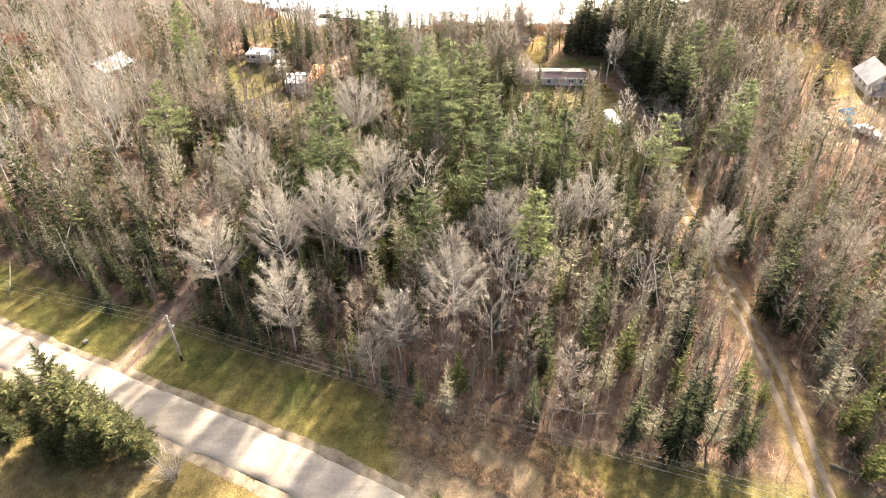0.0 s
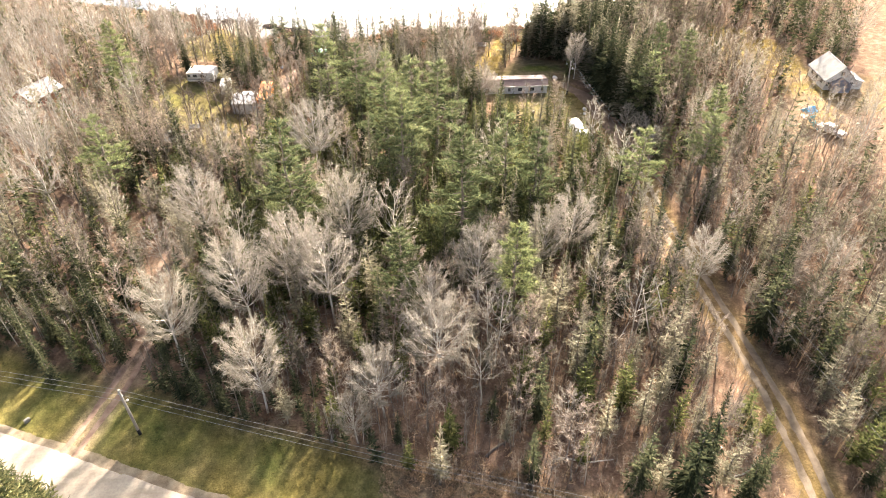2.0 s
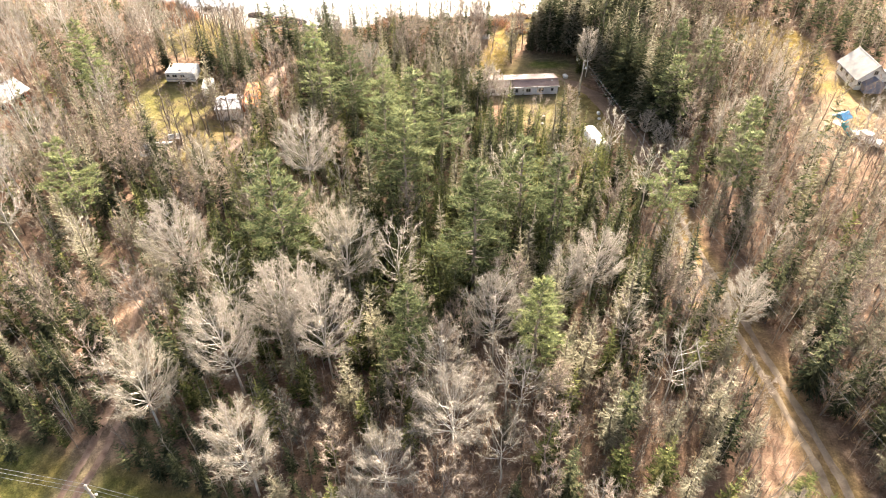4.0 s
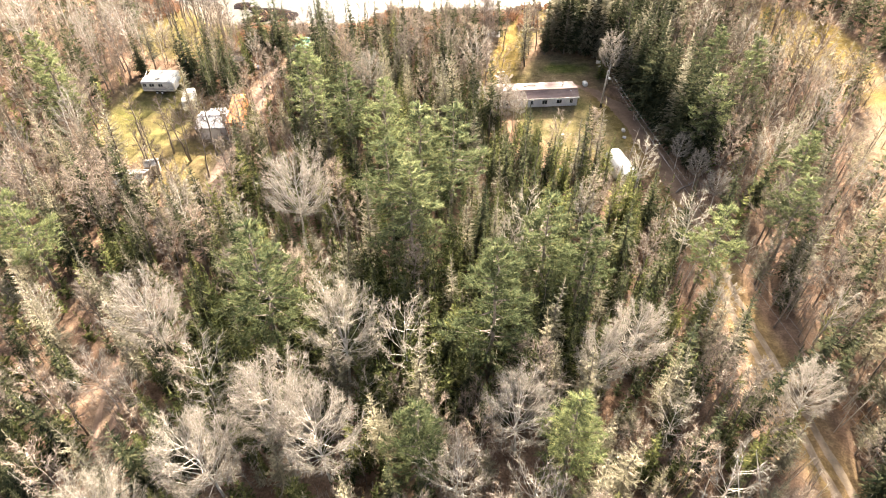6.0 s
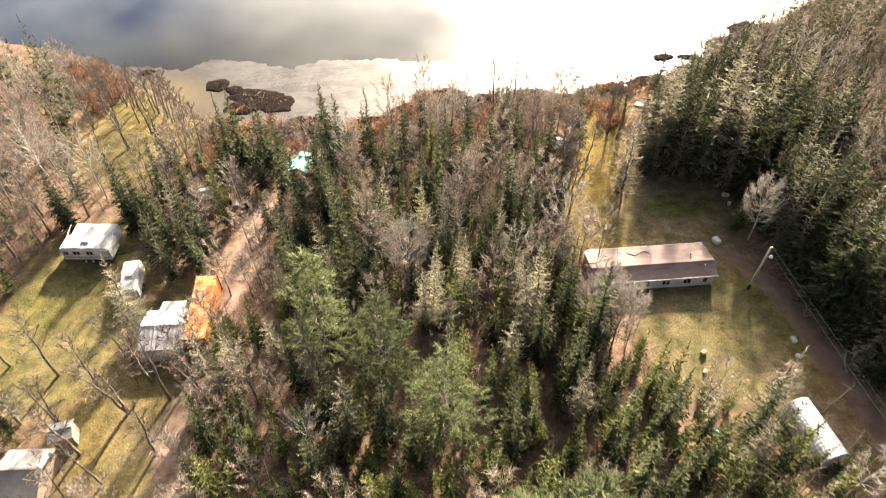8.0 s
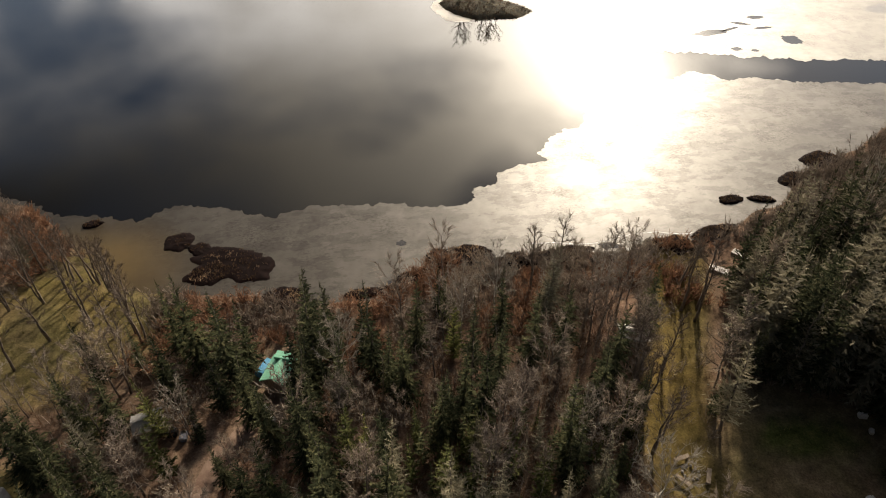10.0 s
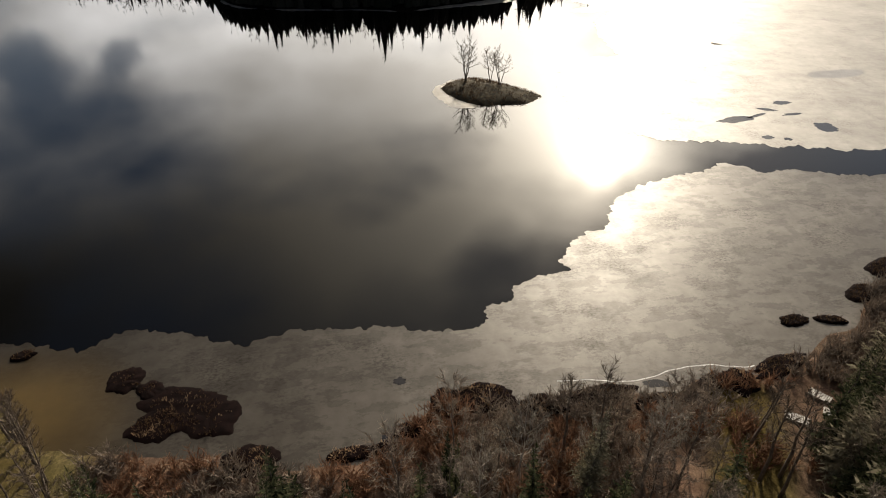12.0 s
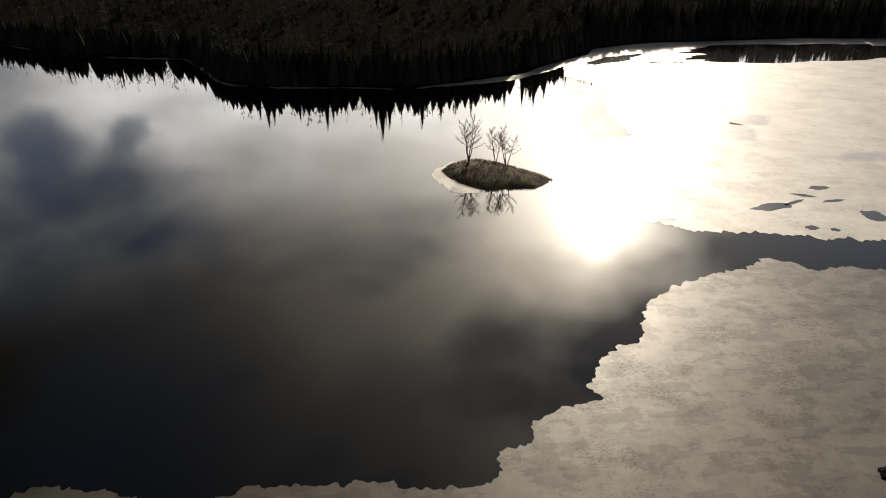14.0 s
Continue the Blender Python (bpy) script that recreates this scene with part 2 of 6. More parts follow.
def ground_material():
    m, nt, b = material("forest_floor", 0.95, 0.0, 0.0)
    att = nt.nodes.new("ShaderNodeAttribute")
    att.attribute_name = "cover"
    sep = nt.nodes.new("ShaderNodeSeparateColor")
    nt.links.new(att.outputs["Color"], sep.inputs[0])
    big, mid, fine = noise_node(nt, 0.09, 4.0), noise_node(nt, 0.7, 5.0, 0.65), noise_node(nt, 5.0, 5.0, 0.7)
    litter = ramp_node(nt, mid.outputs["Fac"], ((0.25, (0.085, 0.056, 0.042)), (0.5, (0.185, 0.124, 0.094)), (0.75, (0.31, 0.222, 0.166))))
    grass = ramp_node(nt, mid.outputs["Fac"], ((0.25, (0.040, 0.054, 0.018)), (0.5, (0.098, 0.118, 0.038)), (0.75, (0.175, 0.172, 0.064))))
    dry = ramp_node(nt, mid.outputs["Fac"], ((0.25, (0.085, 0.062, 0.026)), (0.5, (0.165, 0.122, 0.046)), (0.75, (0.28, 0.212, 0.082))))
    bare = ramp_node(nt, mid.outputs["Fac"], ((0.25, (0.15, 0.105, 0.082)), (0.75, (0.32, 0.25, 0.195))))
    c = mix_node(nt, sep.outputs[0], litter.outputs[0], grass.outputs[0])
    c = mix_node(nt, sep.outputs[1], c.outputs["Result"], dry.outputs[0])
    c = mix_node(nt, sep.outputs[2], c.outputs["Result"], bare.outputs[0])
    g = ramp_node(nt, fine.outputs["Fac"], ((0.3, (0.5, 0.5, 0.5)), (0.7, (1.2, 1.2, 1.2))))
    c = mix_node(nt, 1.0, c.outputs["Result"], g.outputs[0], "MULTIPLY")
    w = ramp_node(nt, big.outputs["Fac"], ((0.3, (0.75, 0.78, 0.75)), (0.7, (1.1, 1.05, 1.0))))
    c = mix_node(nt, 1.0, c.outputs["Result"], w.outputs[0], "MULTIPLY")
    # alpha paints the shade under the far woods as near-black ground
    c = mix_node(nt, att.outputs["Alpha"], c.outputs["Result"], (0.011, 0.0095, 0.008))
    nt.links.new(c.outputs["Result"], b.inputs["Base Color"])
    bump(nt, b, fine.outputs["Fac"], 0.6, 0.15)
    return m


M_GROUND = ground_material()
M_GRAVEL = plain("pale_gravel", (0.225, 0.186, 0.148), (0.335, 0.288, 0.236), 0.45, 0.95, bumpy=0.25, stretch=(0.5, 1.8, 1.0))
M_SHOULDER = plain("earth_shoulder", (0.13, 0.096, 0.062), (0.29, 0.232, 0.168), 0.9, 0.95, bumpy=0.6)
M_RUT = plain("sandy_rut", (0.12, 0.088, 0.062), (0.225, 0.175, 0.130), 0.8, 0.95, bumpy=0.4)
M_DRIVE = plain("brown_earth", (0.10, 0.062, 0.043), (0.20, 0.135, 0.095), 0.5, 0.95, bumpy=0.3)
M_TRAIL = plain("leaf_strewn_trail", (0.14, 0.085, 0.062), (0.27, 0.19, 0.148), 0.9, 0.95, bumpy=0.4)


def water_material():
    m, nt, b = material("lake_water", 0.045, 0.0, 0.5)
    b.inputs["Base Color"].default_value = (0.0006, 0.0006, 0.0006, 1.0)
    b.inputs["IOR"].default_value = 1.33
    n = noise_node(nt, 0.5, 3.0)
    bump(nt, b, n.outputs["Fac"], 0.02, 0.05)
    return m


def ice_material(name, dark, light, rough, gloss=1.0, wear=1.0):
    m, nt, b = material(name, 0.35, 0.0, 0.5)
    big, mid = noise_node(nt, 0.06, 5.0, 0.6), noise_node(nt, 0.5, 5.0, 0.65)
    r = ramp_node(nt, big.outputs["Fac"], ((0.3, dark), (0.7, light)))
    g = ramp_node(nt, mid.outputs["Fac"], ((0.2, (0.78, 0.78, 0.78)), (0.8, (1.1, 1.1, 1.1))))
    c = mix_node(nt, 1.0, r.outputs[0], g.outputs[0], "MULTIPLY")
    # pitted frost, in drifts
    pits, drift = noise_node(nt, 2.6, 6.0, 0.75, (0.8, 1.3, 1.0)), noise_node(nt, 0.13, 4.0, 0.6)
    p = ramp_node(nt, pits.outputs["Fac"], ((0.46, (1.0, 1.0, 1.0)), (0.62, (0.35, 0.34, 0.33))))
    k = ramp_node(nt, drift.outputs["Fac"], ((0.46, (0.0, 0.0, 0.0)), (0.66, (0.8, 0.8, 0.8))))
    d = mix_node(nt, k.outputs[0], (1.0, 1.0, 1.0), p.outputs[0])
    c = mix_node(nt, 1.0, c.outputs["Result"], d.outputs["Result"], "MULTIPLY")
    # wet worn patches with clear edges
    worn = noise_node(nt, 0.22, 7.0, 0.68, (0.8, 1.5, 1.0))
    wp = ramp_node(nt, worn.outputs["Fac"], ((0.50, (1.0, 1.0, 1.0)), (0.545, (1 - 0.26 * wear,) * 3), (0.60, (1 - 0.15 * wear,) * 3), (0.66, (1 - 0.34 * wear,) * 3)))
    c = mix_node(nt, 1.0, c.outputs["Result"], wp.outputs[0], "MULTIPLY")
    # the factor thin makes colour and gloss darker towards the west, full towards the east
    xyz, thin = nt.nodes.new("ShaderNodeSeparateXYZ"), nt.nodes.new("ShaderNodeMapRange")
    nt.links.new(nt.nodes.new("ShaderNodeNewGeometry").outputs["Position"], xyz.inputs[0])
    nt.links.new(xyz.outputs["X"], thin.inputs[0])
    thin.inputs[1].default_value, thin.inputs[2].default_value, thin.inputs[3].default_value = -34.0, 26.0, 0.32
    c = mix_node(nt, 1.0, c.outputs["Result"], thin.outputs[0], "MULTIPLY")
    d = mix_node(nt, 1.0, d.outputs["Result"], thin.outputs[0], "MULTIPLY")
    # ochre mud shows through the clear ice of the western shallows
    far_off, mud = nt.nodes.new("ShaderNodeVectorMath"), nt.nodes.new("ShaderNodeMapRange")
    far_off.operation, far_off.inputs[1].default_value = "DISTANCE", (-38.0, 183.0, 0.0)
    nt.links.new(nt.nodes.new("ShaderNodeNewGeometry").outputs["Position"], far_off.inputs[0])
    nt.links.new(far_off.outputs["Value"], mud.inputs[0])
    mud.interpolation_type = "SMOOTHSTEP"
    mud.inputs[1].default_value, mud.inputs[2].default_value, mud.inputs[3].default_value = 16.0, 4.0, 0.0
    ochre = ramp_node(nt, big.outputs["Fac"], ((0.3, (0.05, 0.034, 0.015)), (0.7, (0.115, 0.078, 0.03))))
    c = mix_node(nt, mud.outputs[0], c.outputs["Result"], ochre.outputs[0])
    nt.links.new(c.outputs["Result"], b.inputs["Base Color"])
    sheen = ramp_node(nt, mid.outputs["Fac"], ((0.35, (0.30 * gloss,) * 3), (0.65, (0.46 * gloss,) * 3)))
    half = mix_node(nt, 1.0, d.outputs["Result"], sheen.outputs[0], "MULTIPLY")
    half = mix_node(nt, 1.0, half.outputs["Result"], wp.outputs[0], "MULTIPLY")
    half = mix_node(nt, mud.outputs[0], half.outputs["Result"], (0.12, 0.12, 0.12))
    nt.links.new(half.outputs["Result"], b.inputs["Specular IOR Level"])
    rr = ramp_node(nt, drift.outputs["Fac"], ((0.3, (rough - 0.03, rough - 0.03, rough - 0.03)), (0.7, (rough + 0.06, rough + 0.06, rough + 0.06))))
    nt.links.new(rr.outputs[0], b.inputs["Roughness"])
    bump(nt, b, pits.outputs["Fac"], 0.15, 0.03)
    return m


M_RIM = plain("wet_shore_ice", (0.10, 0.095, 0.09), (0.34, 0.32, 0.30), 0.25, 0.4, bumpy=0.1)
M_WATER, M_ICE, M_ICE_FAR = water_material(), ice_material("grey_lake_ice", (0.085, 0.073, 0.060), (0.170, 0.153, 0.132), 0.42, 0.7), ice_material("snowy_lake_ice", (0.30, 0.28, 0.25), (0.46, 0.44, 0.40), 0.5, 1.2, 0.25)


# ---- building blocks ----
class Geo:
    """Corners and faces of one mesh."""

    def __init__(self):
        self.v, self.f, self.m = [], [], []

    def face(self, pts, mat=0):
        i = len(self.v)
        self.v.extend(tuple(p) for p in pts)
        self.f.append(tuple(range(i, i + len(pts))))
        self.m.append(mat)

    def blade(self, p, d, w, side=None):
        if side is None:
            side = d.cross(Vector((random.uniform(-1, 1), random.uniform(-1, 1), random.uniform(-1, 1))))
        if side.length < 1e-6:
            side = Vector((1, 0, 0))
        s = side.normalized() * (w * 0.5)
        i = len(self.v)
        self.v.extend((tuple(p - s), tuple(p + s), tuple(p + d)))
        self.f.append((i, i + 1, i + 2))
        self.m.append(0)

    def tube(self, pts, radii, n=5, mat=0):
        i0 = len(self.v)
        for k, (p, r) in enumerate(zip(pts, radii)):
            a = pts[min(k + 1, len(pts) - 1)] - pts[max(k - 1, 0)]
            a = a.normalized() if a.length > 1e-6 else Vector((0, 0, 1))
            u = a.cross(Vector((0.31, 0.95, 0.05)))
            u = u.normalized() if u.length > 1e-3 else Vector((1, 0, 0))
            w = a.cross(u)
            for j in range(n):
                t = 2 * math.pi * j / n
                self.v.append(tuple(p + (u * math.cos(t) + w * math.sin(t)) * r))
        for k in range(len(pts) - 1):
            for j in range(n):
                a, b = i0 + k * n + j, i0 + k * n + (j + 1) % n
                self.f.append((a, b, b + n, a + n))
                self.m.append(mat)
        self.f.append(tuple(range(i0, i0 + n))[::-1])
        self.m.append(mat)
        self.f.append(tuple(range(i0 + (len(pts) - 1) * n, i0 + len(pts) * n)))
        self.m.append(mat)

    def box(self, x0, y0, z0, x1, y1, z1, mat=0, bevel=0.0):
        bm = bmesh.new()
        bmesh.ops.create_cube(bm, size=1.0, matrix=Matrix.Translation(((x0 + x1) / 2, (y0 + y1) / 2, (z0 + z1) / 2)) @ Matrix.Diagonal((x1 - x0, y1 - y0, z1 - z0, 1)))
        if bevel:
            bmesh.ops.bevel(bm, geom=bm.edges[:], offset=bevel, segments=1, affect="EDGES")
        self.add(bm, mat)

    def add(self, bm, mat=0):
        i = len(self.v)
        bm.verts.index_update()
        self.v.extend(tuple(v.co) for v in bm.verts)
        for f in bm.faces:
            self.f.append(tuple(i + v.index for v in f.verts))
            self.m.append(mat)
        bm.free()

    def prism(self, outline, axis_from, axis_to, mat=0):
        """An outline of (y, z) swept along x."""
        n, i = len(outline), len(self.v)
        for x in (axis_from, axis_to):
            self.v.extend((x, y, z) for y, z in outline)
        for j in range(n):
            k = (j + 1) % n
            self.f.append((i + j, i + k, i + n + k, i + n + j))
            self.m.append(mat)
        self.f.append(tuple(range(i, i + n))[::-1])
        self.f.append(tuple(range(i + n, i + 2 * n)))
        self.m.extend((mat, mat))

    def mesh(self, name, mats, smooth=False):
        me = bpy.data.meshes.new(name)
        me.from_pydata(self.v, [], self.f)
        for m in mats if isinstance(mats, (list, tuple)) else [mats]:
            me.materials.append(m)
        if len(me.materials) > 1:
            me.polygons.foreach_set("material_index", self.m)
        if smooth:
            me.polygons.foreach_set("use_smooth", [True] * len(me.polygons))
        me.update()
        return me


def part(name, geo, mats, parent, label="", smooth=False):
    ob = new(name, geo.mesh(name, mats, smooth))
    ob.parent = parent
    if label:
        ob["label"] = label
    return ob


def thing(name, m, label, category, group="", kind=""):
    ob = new(name)
    ob.empty_display_size = 0.3
    ob.matrix_basis = m
    return tagged(ob, label, category, group, kind)


def surface(name, geo, mats, label, category, kind="structure", smooth=False):
    return tagged(new(name, geo.mesh(name, mats, smooth)), label, category, "", kind)


# ---- the lie of the land ----
SHORE = ((-400, 330), (-130, 238), (-75, 214), (-50, 201), (-40, 190), (-34, 181), (-16, 177.5), (-7, 174.3), (1, 176), (6.4, 181.5), (15, 179), (23, 181), (30, 178),
         (37, 180.5), (45, 178.5), (52, 183), (60, 186), (66, 192), (80, 198), (140, 232), (400, 330))
FAR_SHORE = ((-700, 640), (-300, 520), (-135, 446), (-97, 417), (-70, 408), (-54, 404.5), (-45, 389), (-38, 370), (-30, 360), (-12, 354), (8, 351), (19, 347.5), (29, 349), (43, 355), (58, 362), (73, 373), (86, 385), (107, 405), (133, 414), (173, 415), (207, 417), (241, 409), (420, 420), (800, 560))
ROAD = ((-260, 150), (-110, 84), (-60, 61.5), (-36.5, 50.8), (-18.5, 42.3), (-11.5, 38.8), (10, 27), (60, 0), (180, -60))
ROAD_MIDDLE = ((-260, 148.5), (-110, 82.5), (-60, 60), (-36.5, 49), (-18.5, 40.3), (-11.5, 36.8), (10, 24.9), (60, -2.1), (180, -62))
DRIVE = ((37.4, 14), (38.0, 30), (39.8, 41), (41.0, 52), (41.3, 62), (41.6, 72), (41.9, 83), (42.9, 94), (43.6, 103), (43.3, 116), (42.4, 128), (41.5, 134))
SIDE_TRACK = ((-36.5, 51.5), (-35, 55.5), (-33.2, 61), (-32.3, 66), (-32.0, 72), (-33, 84), (-31.5, 90))
TRAIL = ((-31.5, 90), (-29, 95.5), (-26, 103), (-24.2, 109), (-25.4, 117), (-25.6, 122), (-22.3, 132), (-20.5, 140), (-20, 147.5), (-18.4, 153.5), (-15.5, 156.6), (-12.5, 161))

LANE = ((25, 141), (25.6, 149), (28.4, 155), (31.8, 162), (35.4, 168.6), (38.5, 175.5))


def along(pts, x):
    return float(np.interp(x, [p[0] for p in pts], [p[1] for p in pts]))


def to_line(pts, x, y):
    """Metres from a line of points."""
    best = 1e9
    for (ax, ay), (bx, by) in zip(pts, pts[1:]):
        dx, dy = bx - ax, by - ay
        t = min(1.0, max(0.0, ((x - ax) * dx + (y - ay) * dy) / (dx * dx + dy * dy)))
        best = min(best, math.hypot(x - ax - t * dx, y - ay - t * dy))
    return best


def wob(x, y, s, seed=0.0):
    return noise.noise((x * s + seed, y * s - seed, seed * 1.7))


def step(a, b, x):
    t = min(1.0, max(0.0, (x - a) / (b - a)))
    return t * t * (3 - 2 * t)


def height(x, y):
    near = along(SHORE, x) + 1.3 * wob(x, 0, 0.23, 3.0) - y
    far = y - along(FAR_SHORE, x) - 1.5 * wob(x, 0, 0.15, 8.0)
    if near > 0:
        h = min(0.10, 0.06 * near) + 2.1 * step(0, 45, near) + 0.9 * step(45, 120, near) + 0.35 * wob(x, y, 0.07, 1.0) * step(4, 20, near) + 0.12 * wob(x, y, 0.35, 5.0) * step(2, 10, near)
        return h + 0.03 * max(0.0, 150 - y - 300)
    if far > 0:
        return min(0.10, 0.06 * far) + 0.6 * step(0, 6, far) + 0.085 * min(far, 500.0) + 3.0 * wob(x, y, 0.01, 2.0) * step(10, 80, far)
    return -min(4.0, 0.10 * min(-near, -far))


# (middle x, middle y, half width, half depth, grass, dry grass, bare)
CLEARINGS = ((34.8, 125.8, 9.6, 10.6, 0.5, 0.04, 0.0), (31, 134, 9, 4.5, 0.5, 0.0, 0.0), (31.5, 141, 6, 5, 0.4, 0.1, 0.0), (24.8, 143.5, 3.2, 5.0, 0.3, 0.5, 0.2), (38.5, 145, 9, 8.5, 0.4, 0.1, 0.1), (-39, 140.5, 8.5, 14, 0.65, 0.2, 0.0), (-25.8, 136, 4.2, 6.5, 0.5, 0.3, 0.1), (-32.2, 143, 2.6, 4.2, 0.4, 0.3, 0.2), (-29, 124, 8, 8, 0.55, 0.4, 0.08), (28.3, 114.2, 1.6, 2.2, 0.3, 0.2, 0.1), (-37.4, 119.5, 3.4, 4.2, 0.2, 0.3, 0.3),
             (-37, 176, 10, 13, 0.5, 0.35, 0.0), (91.5, 149, 8.5, 17, 0.2, 1.0, 0.0), (100, 124, 12, 10, 0.3, 0.6, 0.4), (-12.5, 163, 4.5, 5.5, 0.0, 0.4, 0.7), (84, 112, 7, 9, 0.2, 0.2, 0.5), (37.3, 112.8, 2.2, 3.8, 0.5, 0.4, 0.2))


def clearing(x, y):
    """How far inside an opening: above 1 is outside; and that opening."""
    best, which = 1e9, CLEARINGS[0]
    for c in CLEARINGS:
        q = math.hypot((x - c[0]) / c[2], (y - c[1]) / c[3]) + 0.22 * wob(x, y, 0.16, 4.0)
        if q < best:
            best, which = q, c
    return best, which


def verge(x, y):
    """Metres north of the road's middle line."""
    return (y - along(ROAD, x)) * 0.89


def cover(x, y):
    g = d = b = 0.0
    q, c = clearing(x, y)
    w = 1 - step(0.8, 1.25, q)
    patch, small = wob(x, y, 0.13, 6.0), wob(x, y, 0.45, 16.0)
    g, d, b = c[4] * w * (1 + 0.6 * small), c[5] * w * (1.0 + 1.6 * patch + 0.7 * small), c[6] * w * (1 - 1.5 * patch)
    moss = 1 - step(0.6, 1.3, math.hypot((x - 38 + 0.5 * (y - 147)) / 5.2, (y - 147) / 2.8) + 0.4 * small)
    g, b = max(g, moss), b * (1 - moss)
    v = verge(x, y)
    if v > 0:
        edge = 10.5 + 1.2 * wob(x, y, 0.2, 7.0)
        w = (1 - step(edge - 2, edge + 1.0, v)) * (1 - step(-5, -1, x))
        g = max(g, w * (0.9 + 0.4 * wob(x, y, 0.3, 9.0)))
        d = max(d, w * (0.48 + 0.5 * wob(x, y, 0.25, 2.0)))
        e2 = 12.0 + 0.25 * max(0.0, x - 6)
        w2 = (1 - step(e2 - 1.5, e2 + 1.0, v)) * step(-5, -1, x)
        g, d = max(g, (0.3 + 0.4 * step(10, 18, x)) * w2), max(d, (0.45 + 0.5 * wob(x, y, 0.3, 8.0)) * w2)
    else:
        w = 1 - step(16, 30, -v)
        g = max(g, w * (0.45 + 0.4 * wob(x, y, 0.2, 3.0)))
        d = max(d, w * (0.55 + 0.4 * wob(x, y, 0.15, 5.0)))
    if v > 0:
        b = max(b, 0.6 * w2 * (1 - step(8, 13, x)))
    t = to_line(LANE, x, y)
    if t < 6:
        w = 1 - step(2.0, 4.6, t)
        g, d, b = max(g, 0.5 * w), max(d, (0.85 + 0.3 * patch) * w), b * (1 - w)
    t = to_line(DRIVE, x, y)
    if t < 7:
        d = max(d, (0.6 + 0.4 * wob(x, y, 0.3, 1.0)) * (1 - step(1.4, 3.4, t)))
    b = max(b, 0.6 * (1 - step(1.0, 2.6, min(to_line(SIDE_TRACK, x, y), to_line(TRAIL, x, y)))))
    return g, d, b


def spaced(start, fine, end, d, grow):
    """Grid lines: even between the two fine limits, ever wider outside them."""
    out = list(np.arange(fine[0], fine[1] + d * 0.5, d))
    s, x = d, out[0]
    while x > start:
        s *= grow
        x -= s
        out.insert(0, x)
    s, x = d, out[-1]
    while x < end:
        s *= grow
        x += s
        out.append(x)
    return out


def build_ground():
    xs, ys = spaced(-2400, (-100, 118), 2400, 1.25, 1.25), spaced(-1200, (18, 205), 3200, 1.25, 1.16)
    g = Geo()
    g.v = [(x, y, height(x, y)) for y in ys for x in xs]
    n = len(xs)
    g.f = [(j * n + i, j * n + i + 1, (j + 1) * n + i + 1, (j + 1) * n + i) for j in range(len(ys) - 1) for i in range(n - 1)]
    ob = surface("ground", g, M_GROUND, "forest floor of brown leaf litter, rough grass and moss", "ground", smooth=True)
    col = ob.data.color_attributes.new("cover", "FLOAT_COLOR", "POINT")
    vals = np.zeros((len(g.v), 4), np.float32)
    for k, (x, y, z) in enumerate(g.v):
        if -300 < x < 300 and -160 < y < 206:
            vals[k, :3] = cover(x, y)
        vals[k, 3] = y > along(FAR_SHORE, x) - 60  # floor of the far woods, their shade put into its colour
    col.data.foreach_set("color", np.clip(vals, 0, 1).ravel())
    return ob


build_ground()


def ribbon(pts, offsets, lifts, wander, seed, gap=1.0, keep=(-1e9, 1e9), taper=0.0):
    """A strip that follows a line over the land: its cross-section is offsets sideways and lifts above the ground."""
    P = [Vector((x, y, 0)) for x, y in pts]
    dense = []
    for a, b in zip(P, P[1:]):
        n = max(1, int((b - a).length / gap))
        dense += [a.lerp(b, k / n) for k in range(n)]
    dense.append(P[-1])
    for _ in range(6):
        dense = [dense[0]] + [(dense[k - 1] + dense[k] * 2 + dense[k + 1]) / 4 for k in range(1, len(dense) - 1)] + [dense[-1]]
    g, m = Geo(), len(offsets)
    dense = [p for p in dense if keep[0] < p.x < keep[1]]
    for k, p in enumerate(dense):
        t = (dense[min(k + 1, len(dense) - 1)] - dense[max(k - 1, 0)]).normalized()
        s = Vector((-t.y, t.x, 0))
        thin = min(1.0, min((p - dense[0]).length, (p - dense[-1]).length) / taper + 0.1) if taper else 1.0
        for j, (o, l) in enumerate(zip(offsets, lifts)):
            o = o * thin
            e = wander * (0.7 * wob(p.x, p.y, 0.22, seed + j) + 0.6 * wob(p.x, p.y, 0.9, seed + j + 3)) if j in (0, m - 1) else 0.25 * wander * wob(p.x, p.y, 0.3, seed + j)
            q = p + s * (o + e)
            g.v.append((q.x, q.y, height(q.x, q.y) + l))
    for k in range(len(dense) - 1):
        for j in range(m - 1):
            a = k * m + j
            g.f.append((a + 1, a, a + m, a + m + 1))
            g.m.append(0)
    return g


surface("road_shoulder", ribbon(ROAD_MIDDLE, (1.9, 2.6, 3.4, 4.1), (-0.05, 0.02, 0.03, -0.06), 1.0, 12.0, 0.6, (-255, 178)), M_SHOULDER, "brown earth shoulder of the gravel road", "road", smooth=True)
surface("road_shoulder", ribbon(ROAD_MIDDLE, (-4.3, -3.5, -2.7, -1.9), (-0.06, 0.03, 0.02, -0.05), 1.0, 14.0, 0.6, (-255, 178)), M_SHOULDER, "brown earth shoulder of the gravel road", "road", smooth=True)
surface("road", ribbon(ROAD_MIDDLE, (-2.8, -2.3, -1.3, 0.0, 1.3, 2.3, 2.8), (-0.12, 0.11, 0.17, 0.2, 0.17, 0.11, -0.12), 0.6, 2.0, 0.6, (-255, 178)), M_GRAVEL, "pale dusty gravel road", "road", smooth=True)
